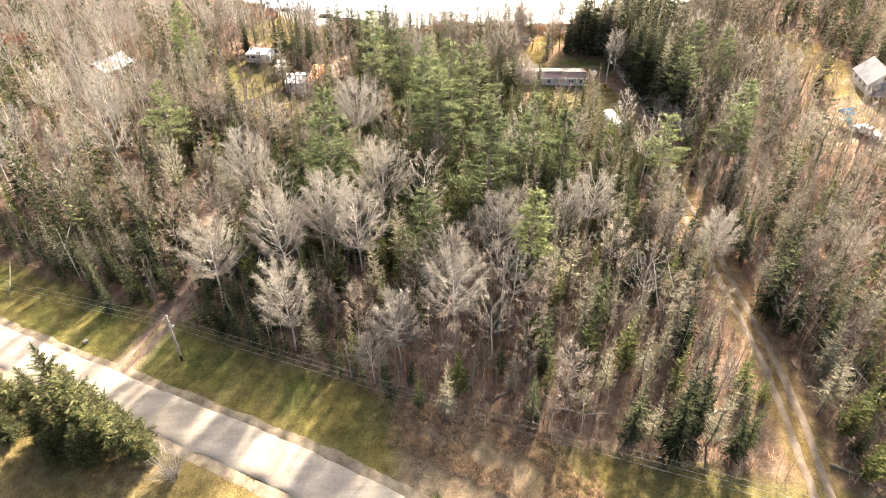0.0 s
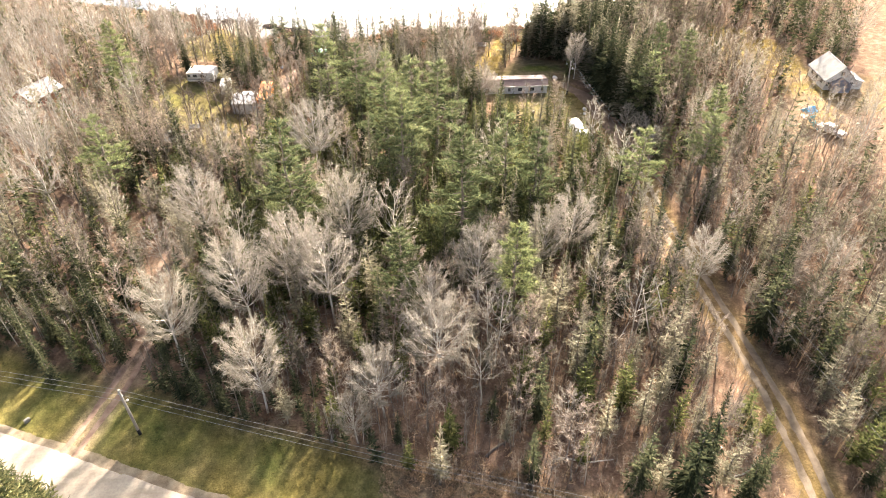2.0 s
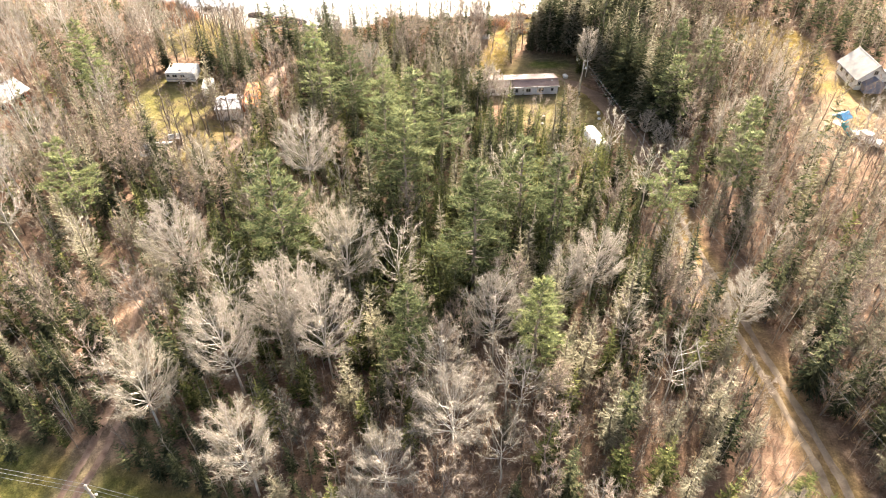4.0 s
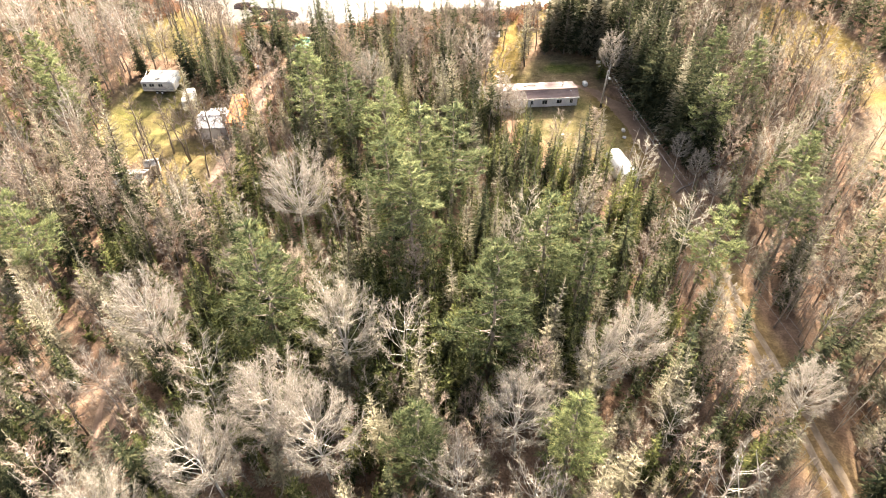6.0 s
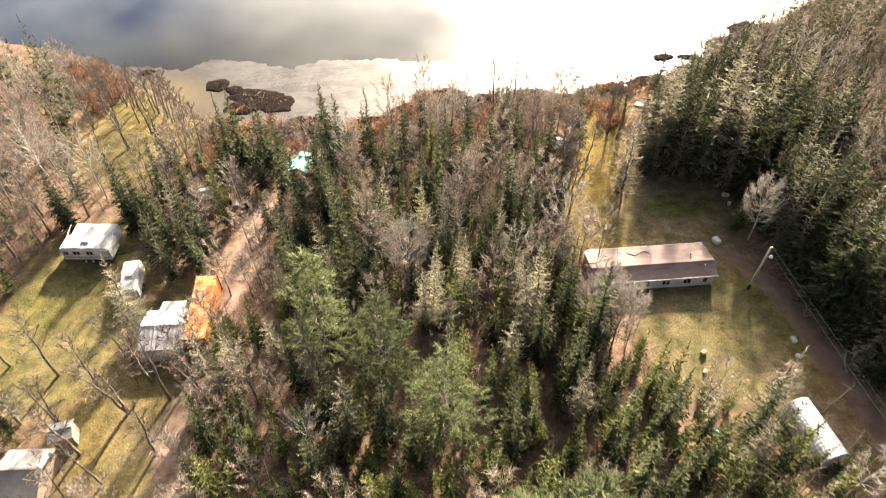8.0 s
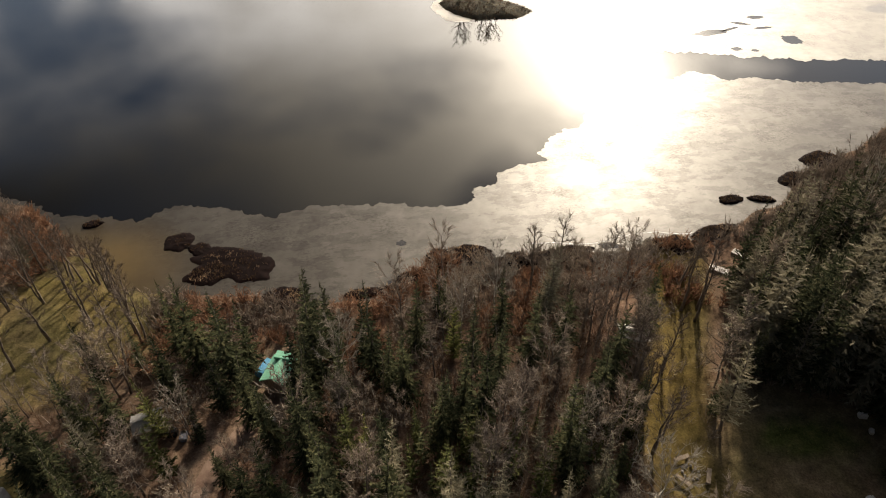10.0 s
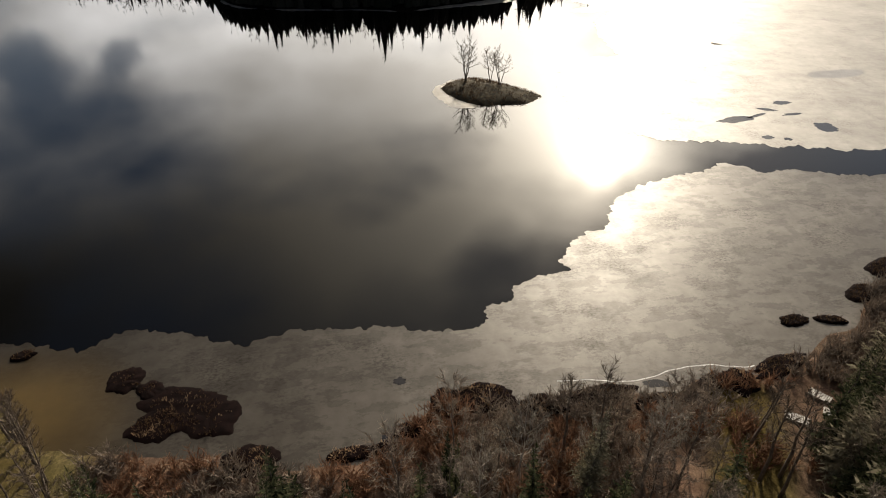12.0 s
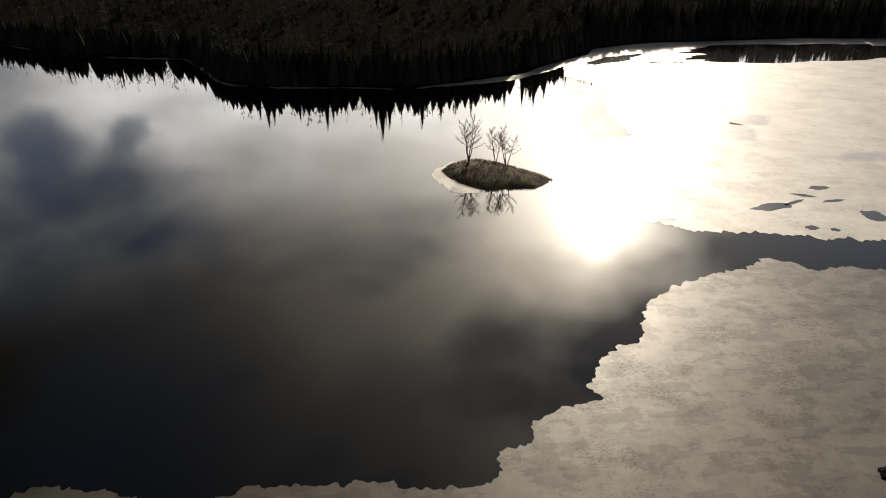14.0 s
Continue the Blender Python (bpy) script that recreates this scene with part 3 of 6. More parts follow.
surface("drive", ribbon(DRIVE[7:] + ((39.5, 138), (37, 141)), (-3.2, -2.4, -0.6, 1.2), (-0.05, 0.04, 0.04, -0.05), 1.5, 9.0, 0.7, (-1e9, 1e9), 12.0), M_DRIVE, "smooth brown earth driveway by the spruces", "driveway", smooth=True)
for name, off in (("drive_rut", -0.85), ("drive_rut", 0.85)):
    surface(name, ribbon(DRIVE[:9], (off - 0.5, off - 0.25, off + 0.25, off + 0.5), (-0.03, 0.07, 0.07, -0.03), 0.35, 4.0 + off), M_RUT, "sandy wheel rut of a driveway", "driveway", smooth=True)
for off in (-0.8, 0.8):
    surface("track_rut", ribbon(SIDE_TRACK, (off - 0.45, off - 0.2, off + 0.2, off + 0.45), (-0.03, 0.06, 0.06, -0.03), 0.35, 6.0 + off), M_TRAIL, "worn earth rut of a woodland track", "track", smooth=True)
surface("trail", ribbon(TRAIL, (-1.25, -0.8, 0.0, 0.8, 1.25), (-0.05, 0.06, 0.04, 0.06, -0.05), 0.7, 7.0), M_TRAIL, "reddish leaf-strewn dirt trail", "trail", smooth=True)


# ---- lake: open water, thin ice, sedge and an islet ----
def sheet(outline, z, rag, seed, gap=1.0, cell=5.0):
    """A flat sheet with a ragged edge."""
    P = [Vector((x, y, 0)) for x, y in outline]
    pts = []
    for a, b in zip(P, P[1:] + P[:1]):
        n = max(1, int((b - a).length / gap))
        if (b - a).length > 60:
            n = 1
        pts += [a.lerp(b, k / n) for k in range(n)]
    rim = []
    for k, p in enumerate(pts):
        t = (pts[(k + 1) % len(pts)] - pts[k - 1]).normalized()
        e = rag * (1.0 * wob(p.x, p.y, 0.35, seed) + 1.5 * (abs(wob(p.x, p.y, 0.8, seed + 3)) - 0.25) + 1.0 * (0.2 - abs(wob(p.x, p.y, 1.9, seed + 6))))
        rim.append(Vector((p.x - t.y * e, p.y + t.x * e)))
    n = len(rim)
    xs, ys = [p.x for p in rim], [p.y for p in rim]
    inner = [Vector((x + 0.37, y + 0.41)) for x in np.arange(min(xs), max(xs), cell) for y in np.arange(min(ys), max(ys), cell)]
    co, _, tris, _, _, _ = geometry.delaunay_2d_cdt(rim + inner, [(k, (k + 1) % n) for k in range(n)], [], 1, 1e-5)
    g = Geo()
    g.v = [(p.x, p.y, z) for p in co]
    for f in tris:
        p, q, r = (co[i] for i in f[:3])
        g.f.append(tuple(f) if (q - p).cross(r - p) > 0 else tuple(f)[::-1])
        g.m.append(0)
    return g


g = Geo()
g.face([(-2300, 150, 0), (2300, 150, 0), (2300, 1400, 0), (-2300, 1400, 0)])
surface("water", g, M_WATER, "still dark open lake water", "lake")
ICE_EDGE = ((-60, 208), (-46, 198.5), (-40.6, 197.5), (-34, 194.8), (-28.2, 198), (-22, 196.2), (-14.7, 193), (-9.5, 194.6), (-0.5, 193.7), (4.4, 194.2), (5, 192.6), (13.2, 191.8), (15, 193.5), (15, 195.6), (18.3, 196), (19.6, 199.5),
            (23.8, 201.5), (28.1, 201.8), (27.2, 203.9), (29.8, 207), (33.4, 210.5), (36.7, 211.2), (40.8, 218.5), (46.3, 223), (58, 226.3), (65.9, 229), (71.3, 225), (76.3, 225.3), (84, 222), (96, 219), (130, 214))
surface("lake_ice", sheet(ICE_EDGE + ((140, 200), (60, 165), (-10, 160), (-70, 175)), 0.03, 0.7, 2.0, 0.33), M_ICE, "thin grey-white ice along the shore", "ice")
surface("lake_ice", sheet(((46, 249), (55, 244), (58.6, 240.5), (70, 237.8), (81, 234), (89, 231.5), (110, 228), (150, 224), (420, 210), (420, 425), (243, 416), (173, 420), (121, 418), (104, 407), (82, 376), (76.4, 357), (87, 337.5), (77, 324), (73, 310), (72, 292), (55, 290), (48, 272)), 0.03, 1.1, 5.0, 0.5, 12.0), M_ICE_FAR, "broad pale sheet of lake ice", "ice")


# ---- trees ----
def rnd(a, b):
    return random.uniform(a, b)


def turn(v, az, tilt):
    return Vector((math.cos(az) * math.cos(tilt), math.sin(az) * math.cos(tilt), math.sin(tilt))) * v


def trunk_line(H, lean, n=6):
    a = rnd(0, 6.28)
    w = [Vector((0, 0, -0.3))]
    for k in range(1, n + 1):
        t = k / n
        w.append(Vector((lean * H * t * math.cos(a) + rnd(-1, 1) * 0.012 * H, lean * H * t * math.sin(a) + rnd(-1, 1) * 0.012 * H, H * t)))
    return w


def at_height(line, z):
    for a, b in zip(line, line[1:]):
        if z <= b.z:
            return a.lerp(b, (z - a.z) / max(1e-6, b.z - a.z))
    return line[-1].copy()


def conifer(H, R, low, whorl, per, fingers, width, droop, power=0.85):
    """Trunk and crown of a spired conifer with drooping sprays."""
    line = trunk_line(H, 0.01)
    t, c = Geo(), Geo()
    r = 0.010 * H + 0.03
    t.tube(line, [r * (1 - 0.93 * k / 6) for k in range(7)], 5)
    z = low * H
    while z < H * 0.985:
        f = min(1.0, max(0.0, (H - z) / (H * (1 - low))))
        L0 = R * (f ** power) * (0.55 + 0.45 * min(1.0, (1 - f) * 6 + 0.35)) + 0.12
        a0 = rnd(0, 6.28)
        n = max(3, int(per * (0.55 + 0.45 * f)))
        for k in range(n):
            L, az = L0 * rnd(0.55, 1.2), a0 + 6.283 * (k + rnd(-0.4, 0.4)) / n
            tilt = radians(38) * (1 - f) ** 1.5 - droop * f + rnd(-0.12, 0.12)
            p, d = at_height(line, max(0.1, z + rnd(-0.6, 0.6) * whorl)), turn(L, az, tilt)
            side = Vector((-math.sin(az), math.cos(az), rnd(-0.35, 0.35)))
            c.blade(p, d, width * L * 0.55 + 0.08, side)
            for j in range(fingers):
                u = (j + 0.7) / (fingers + 0.4)
                s = 1 if j % 2 else -1
                fl = L * rnd(0.32, 0.5) * (1.08 - 0.55 * u)
                c.blade(p + d * u, turn(fl, az + s * rnd(0.5, 0.95), tilt - rnd(0.0, 0.3)), width * L * 0.5 + 0.05, None if j % 3 == 0 else side.lerp(Vector((0, 0, 1)), rnd(0, 0.5)))
        z += whorl * (0.75 + 0.5 * (1 - f)) * rnd(0.8, 1.2)
    c.blade(line[-1] - Vector((0, 0, 0.7)), Vector((0, 0, 1.2)), 0.16)
    c.blade(line[-1] - Vector((0, 0, 0.6)), Vector((0, 0, 1.0)), 0.16)
    return t, c


def white_pine(H, R, low):
    """Trunk and crown of a white pine: tiers of level limbs with upturned plumes of needles."""
    line = trunk_line(H, 0.015)
    t, c = Geo(), Geo()
    t.tube(line, [(0.011 * H + 0.05) * (1 - 0.9 * k / 6) for k in range(7)], 6)
    z = low * H
    while z < H * 0.97:
        f = min(1.0, max(0.0, (H - z) / (H * (1 - low))))
        L0 = R * min(1.0, 0.10 + 1.05 * f ** 0.95) * (0.75 if f > 0.85 else 1.0)
        n, a0 = random.choice((4, 5, 5, 6)), rnd(0, 6.28)
        for k in range(n):
            L, az = L0 * random.choice((0.5, 0.8, 0.95, 1.1, 1.25)) * rnd(0.9, 1.1), a0 + 6.283 * (k + rnd(-0.35, 0.35)) / n
            p = at_height(line, z + rnd(-0.5, 0.5))
            tilt = rnd(-0.15, 0.12) + 0.75 * (1 - f) ** 2
            d = turn(L, az, tilt)
            mid = p + d * 0.55 + Vector((0, 0, -0.05 * L))
            c.tube([p, mid, p + d + Vector((0, 0, 0.08 * L))], [0.05 + 0.01 * L, 0.035, 0.015], 3, 1)
            m = max(3, int(4.0 * L))
            for j in range(m):
                u = 0.22 + 0.82 * (j + rnd(0, 1)) / m
                q = p + d * u + Vector((-math.sin(az), math.cos(az), 0)) * rnd(-0.30, 0.30) * L * (1.1 - 0.5 * u) + Vector((0, 0, rnd(-0.05, 0.25)))
                aim, lift = az + rnd(-0.7, 0.7), rnd(-0.1, 0.6)
                for b in range(22):
                    c.blade(q + turn(rnd(0, 0.55), aim, lift) + Vector((rnd(-0.15, 0.15), rnd(-0.15, 0.15), 0)), turn(rnd(0.35, 0.8), aim + rnd(-1.0, 1.0), lift + rnd(-0.5, 0.7)), rnd(0.05, 0.095))
        z += rnd(0.9, 1.5) * (0.7 + 0.4 * f)
    for b in range(14):
        c.blade(line[-1] - Vector((0, 0, rnd(0, 1.0))), turn(rnd(0.5, 1.0), rnd(0, 6.28), rnd(0.4, 1.4)), 0.28)
    return t, c


def bare_tree(H, R, fork, limbs, subs, twigs, width, lean=0.03, reach=1.25, stems=1, splay=0.10, thick=1.0):
    """Trunk with limbs, and the fuzz of fine twigs of a leafless broadleaf."""
    t, c = Geo(), Geo()
    for s in range(stems):
        line = trunk_line(H * (0.9 if stems == 1 else rnd(0.72, 0.95)), lean if stems == 1 else splay)
        r = (0.009 * H + 0.03) * thick
        t.tube(line, [r * (1 - 0.88 * k / 6) for k in range(7)], 5)
        top = line[-1].z
        n = max(4, limbs // stems)
        for k in range(n):
            u = (k + rnd(0.1, 0.9)) / n
            z = top * (fork + (0.97 - fork) * u)
            az = k * 2.4 + rnd(-0.5, 0.5)
            L = R * (1.12 - 0.62 * u) * rnd(0.75, 1.15)
            p = at_height(line, z)
            tilt = rnd(0.30, 0.65) + 0.5 * u
            d1 = turn(L * 0.55, az, tilt)
            d2 = turn(L * 0.55, az + rnd(-0.3, 0.3), tilt + rnd(0.0, 0.4))
            c.tube([p, p + d1, p + d1 + d2], [0.03 + 0.011 * L, 0.028 + 0.005 * L, 0.012], 3, 1)
            for j in range(subs):
                w = (j + rnd(0.3, 1.0)) / subs
                q = p + d1 * min(1, 2 * w) + d2 * max(0.0, 2 * w - 1)
                sd = turn(L * rnd(0.28, 0.5), az + (1 if j % 2 else -1) * rnd(0.35, 1.2), tilt + rnd(-0.35, 0.6))
                c.blade(q, sd * 1.15, width * 1.3)
                for b in range(twigs):
                    v = rnd(0.2, 1.0)
                    c.blade(q + sd * v, turn(rnd(0.4, reach), az + rnd(-2.1, 2.1), rnd(-0.35, 1.3)), width * rnd(0.6, 1.1))
            for b in range(twigs):
                c.blade(p + d1 + d2 * rnd(0.3, 1.0), turn(rnd(0.5, reach), az + rnd(-1.2, 1.2), rnd(0.0, 1.5)), width)
        for b in range(twigs * 2):
            c.blade(line[-1] - Vector((0, 0, rnd(0, 0.12 * H))), turn(rnd(0.5, reach), rnd(0, 6.28), rnd(0.4, 1.5)), width)
    return t, c


def round_tree(H, R, fork, limbs, subs, twigs, width, lean=0.03, bole=1.0, flat=0.36):
    """Trunk, ascending limbs and fine twigs of a leafless tree whose crown fills a dome."""
    t, c = Geo(), Geo()
    line = trunk_line(H * 0.86, lean)
    r = (0.008 * H + 0.03) * bole
    t.tube(line, [r * (1 - 0.9 * k / 6) for k in range(7)], 5)
    heart = at_height(line, H * (1 - flat))
    for k in range(limbs):
        # ends spread evenly over the dome, more of them towards the top
        v = 1 - 1.55 * (k + rnd(0.0, 0.9)) / limbs
        az = k * 2.39996 + rnd(-0.35, 0.35)
        w = math.sqrt(max(0.0, 1 - v * v))
        reach = rnd(0.72, 1.06)
        end = heart + Vector((R * w * math.cos(az) * reach, R * w * math.sin(az) * reach, flat * H * v * reach))
        z0 = max(fork * H, end.z - (0.8 * R * w + rnd(0.6, 2.2)))
        p = at_height(line, min(z0, H * 0.82))
        L = (end - p).length
        mid = p.lerp(end, 0.5) + Vector((math.cos(az) * 0.10 * L, math.sin(az) * 0.10 * L, -0.03 * L))
        c.tube([p, mid, end], [0.014 + 0.0045 * L, 0.010 + 0.003 * L, 0.006], 3, 1)
        for j in range(subs):
            u = 0.30 + 0.70 * (j + rnd(0.2, 1.0)) / subs
            q = p.lerp(mid, 2 * u) if u < 0.5 else mid.lerp(end, min(1.0, 2 * u - 1))
            out = (q - heart)
            base = math.atan2(out.y, out.x) if out.length > 0.5 else az
            sd = turn(rnd(0.22, 0.42) * (0.5 + 0.5 * L), base + (1 if j % 2 else -1) * rnd(0.2, 1.1), rnd(0.15, 1.1))
            c.blade(q, sd * 1.1, width * 1.4)
            for b in range(twigs):
                c.blade(q + sd * rnd(0.1, 1.05), turn(rnd(0.35, 0.9), base + rnd(-1.6, 1.6), rnd(-0.3, 1.35)), width * rnd(0.6, 1.1))
        for b in range(twigs):
            c.blade(mid.lerp(end, rnd(0.5, 1.0)), turn(rnd(0.4, 0.9), az + rnd(-1.3, 1.3), rnd(0.0, 1.4)), width)
    return t, c


def shrub(H, R, n, width):
    g = Geo()
    for k in range(n):
        az = rnd(0, 6.28)
        p = Vector((rnd(-0.25, 0.25) * R, rnd(-0.25, 0.25) * R, -0.1))
        d = turn(H * rnd(0.6, 1.1), az, rnd(0.75, 1.45))
        g.blade(p, d, width * 1.6)
        for j in range(4):
            g.blade(p + d * rnd(0.3, 0.9), turn(H * rnd(0.2, 0.45), az + rnd(-1.4, 1.4), rnd(0.1, 1.3)), width)
    return g


def tree_kind(name, label, category, bark, crown_mat, makes):
    """Prototypes of one kind; each is copied many times. They stand at the origin until they are moved to the first place."""
    protos = []
    for t, c in makes:
        root = thing(name, Matrix(), label, category, category + "s in the wood")
        part("trunk", t, bark, root, smooth=True)
        part("crown", c, [crown_mat, bark], root)
        protos.append([root, False, (t, c)])
    return protos


def plant(protos, x, y, scale, tilt=0.0, which=None, wide=1.0):
    p = random.choice(protos) if which is None else protos[which % len(protos)]
    m = pose(x, y, height(x, y), rnd(-tilt, tilt), rnd(-tilt, tilt), rnd(0, 360)) @ Matrix.Diagonal((scale * wide, scale * wide, scale, 1))
    if not p[1]:
        p[1] = True
        p[0].matrix_basis = m
        return p[0]
    ob = copy_thing(p[0], Matrix())
    ob.matrix_basis = m
    return ob


PINES = tree_kind("white_pine", "tall green white pine with plumed level limbs", "pine tree", M_BARK, M_PINE, [white_pine(20, 3.9, 0.25), white_pine(20, 4.2, 0.32), white_pine(20, 3.5, 0.2), white_pine(20, 4.0, 0.4)])
SPRUCES = tree_kind("spruce", "dark green spired spruce with drooping sprays", "spruce tree", M_BARK, M_SPRUCE, [conifer(13, 1.9, 0.06, 0.46, 8, 5, 0.33, 0.15), conifer(13, 1.6, 0.05, 0.46, 8, 5, 0.35, 0.05), conifer(13, 2.2, 0.08, 0.5, 8, 5, 0.31, 0.3, 0.75), conifer(13, 1.8, 0.10, 0.46, 8, 5, 0.33, 0.2, 0.65)])
CEDARS = tree_kind("cedar", "olive green narrow cedar in the wood", "cedar tree", M_BARK, M_CEDAR, [conifer(9, 1.6, 0.03, 0.45, 8, 5, 0.27, -0.5, 0.8), conifer(9, 1.35, 0.03, 0.45, 8, 5, 0.27, -0.6, 0.85), conifer(9, 1.8, 0.04, 0.45, 8, 5, 0.25, -0.4, 0.75)])
LARCHES = tree_kind("larch", "leafless tan larch with fine feathery sprays", "larch tree", M_BARK, M_LARCH, [conifer(13, 2.1, 0.12, 0.5, 7, 6, 0.14, -0.35, 0.85), conifer(13, 1.8, 0.18, 0.5, 7, 6, 0.14, -0.25, 0.85), conifer(13, 2.3, 0.14, 0.5, 7, 6, 0.13, -0.45, 0.8)])
BIRCHES = tree_kind("birch", "leafless pale birch with a rounded crown of twigs", "birch tree", M_BIRCH, M_TWIG, [round_tree(13, 2.7, 0.36, 18, 5, 9, 0.058), round_tree(13, 2.3, 0.32, 18, 5, 9, 0.058, 0.04), round_tree(13, 3.0, 0.42, 18, 5, 9, 0.058, 0.06, 1.0, 0.31)])
MAPLES = tree_kind("bare_maple", "leafless grey-brown broadleaf tree with upright twigs", "maple tree", M_BARK, M_TWIG_BROWN, [round_tree(12, 1.9, 0.28, 17, 5, 7, 0.062, 0.03, 1.0, 0.42), round_tree(12, 1.6, 0.3, 16, 5, 7, 0.062, 0.05, 1.0, 0.40), bare_tree(12, 2.4, 0.3, 15, 5, 8, 0.062)])

BIG_BIRCHES = tree_kind("birch", "large leafless pale birch with a full rounded crown", "birch tree", M_BIRCH, M_TWIG, [round_tree(13, 3.2, 0.34, 40, 8, 20, 0.036), round_tree(13, 2.8, 0.30, 40, 8, 20, 0.036, 0.04), round_tree(13, 3.5, 0.40, 42, 8, 20, 0.036, 0.05, 1.1, 0.32), round_tree(13, 3.1, 0.34, 40, 8, 20, 0.036, 0.07, 1.0, 0.38)])

RIGHT_OF_DRIVE = 45.5


def open_ground(x, y):
    """True where no tree stands."""
    if verge(x, y) < (10.3 + 1.2 * wob(x, y, 0.2, 7.0) if x < 2 else 12.0 + 0.24 * max(0.0, x - 6) + 1.2 * wob(x, y, 0.2, 7.0)):
        return True
    if height(x, y) < 0.25 or clearing(x, y)[0] < 1.0:
        return True
    if to_line(DRIVE, x, y) < (4.2 if y > 104 else 4.6 if x < 41 else 2.6) or (y > 158 and 33 < x < 35.5 + 0.62 * (y - 158)) or to_line(LANE, x, y) < 3.3 or to_line(SIDE_TRACK, x, y) < (2.0 if y < 64 else 1.0) or to_line(TRAIL, x, y) < (2.3 if y > 112 else 0.9):
        return True
    return False


def in_view(x, y):
    """The flight's broad corridor: what never comes into view is left to the joined woods."""
    return abs(x) < 28 + 0.6 * y


# trees that stand out: (x, y, height of the tip above the lake)
HERO_PINES = ((-9.4, 127.5, 20.9), (-3.6, 123.3, 18.4), (4.6, 102.2, 24), (8.9, 103.8, 22.6), (9.3, 77, 24.8), (17.2, 87, 21), (13.6, 64, 19.8), (37, 86, 18.2), (53.8, 97, 18.8), (-13.6, 83.6, 23.6), (-50, 137, 20.5),
              (-42.4, 98.2, 19.2), (56.8, 128, 18), (49.5, 113.1, 18), (60.6, 122.8, 18.5), (50, 90.1, 17.5), (2.4, 92.6, 23.3), (1.2, 117, 19), (20.8, 84.6, 20), (0.6, 99, 21.5), (0, 65.4, 18.8))
HERO_CEDARS = ((43.4, 141.6, 7.5), (3.4, 47.2, 10.5), (29, 82, 10), (35.4, 46.5, 9.0), (37.2, 44.8, 7.4), (34.6, 44.2, 7.6))
HERO_BIRCHES = ((-8.6, 67.8, 18.6), (-16, 54.5, 16.8), (3.6, 55.5, 17), (-3.1, 52.1, 15), (-6.1, 49.2, 11.2), (-18.4, 66.7, 18.9), (-26.7, 62.8, 16.6), (19.2, 73.5, 14.6), (10.1, 67.7, 16.7), (39.3, 66.7, 14.1), (-6.3, 78.9, 17.9),
                (-25.9, 83.5, 18), (0.3, 139, 12.4), (44.2, 139.5, 12.6), (-11.5, 102.4, 17.6), (-12.5, 70, 18.5), (24, 75, 15.5), (22.0, 130.6, 10.5), (19.4, 129.6, 10.0), (24.0, 128.4, 9.0), (46.2, 112.5, 9.0), (47.0, 107.5, 9.5), (47.2, 102.0, 9.5))
HERO_LARCHES = ((-2.6, 95.3, 18.8), (11.8, 141.4, 12), (9.5, 125.2, 12.3), (50.5, 132.8, 13.4), (-7, 76, 18), (14.5, 118, 13), (24, 47, 13.5), (19.5, 46, 13.5), (33, 52, 12), (49.8, 133, 14), (56.8, 135, 14), (48.6, 128.5, 13), (52, 123, 13.5), (50, 117, 12.5))
HERO_SPRUCES = ((-8.5, 162.2, 15.9), (-2.4, 161.3, 14.9), (-20.9, 166, 14.0), (-16.8, 162, 14.9), (-33.8, 152.9, 14.4), (-18, 159.5, 11.6), (40.2, 159, 12.8), (-24.5, 58.5, 11.5), (-21, 55.5, 10.0), (-41, 62, 11.0), (-14.9, 157.6, 11.6), (-10.1, 158.4, 12.8), (-9.0, 160.5, 11.0), (-27.5, 60.5, 10.0), (-25.8, 57.6, 9.0), (-23.2, 56.4, 9.5), (-22, 60, 10.5), (-19.6, 56.8, 8.5), (-28.6, 63.5, 9.0), (-18.2, 53.6, 7.0),
                (-23.3, 168, 12.2), (-18.4, 166, 12.2), (-8.8, 166.9, 12.8), (-6.7, 164.8, 12.2), (-15.6, 164.6, 11.6), (-3.4, 163.6, 11.6), (0.4, 157.7, 12.2), (-23.1, 161.4, 11.6), (2.5, 164.5, 12.2), (-27.9, 143.3, 11.6), (-29.5, 146.2, 12.2), (-24.4, 143.4, 11.6), (-26.1, 145.9, 12.2), (-28.9, 148.9, 12.2), (-24.4, 147.5, 12.2), (-33.3, 155, 11.6), (-35.6, 156.4, 11.0), (-27, 151, 12.2), (-30.4, 151.6, 11.6), (14, 160, 12.8), (12, 165, 11.6), (8, 160.5, 12.2), (10, 157, 12), (19, 153, 12.8), (6, 155, 12), (-1, 159, 11.5), (18.6, 162.5, 11))
HEROES = [h for g in (HERO_PINES, HERO_CEDARS, HERO_BIRCHES, HERO_LARCHES, HERO_SPRUCES) for h in g]


def scatter():
    spots, rest = [], []
    random.seed(11)
    y = 29.2
    while y < 240:
        x = -125.0
        while x < 140:
            px, py = x + rnd(-1.5, 1.5), y + rnd(-1.5, 1.5)
            if (y > 43.5 or px > 8) and in_view(px, py) and not open_ground(px, py) and height(px, py) > 0.3 and all(math.hypot(px - h[0], py - h[1]) > 2.6 for h in HEROES):
                spots.append((px, py))
            x += 2.95
        y += 2.95
    return spots


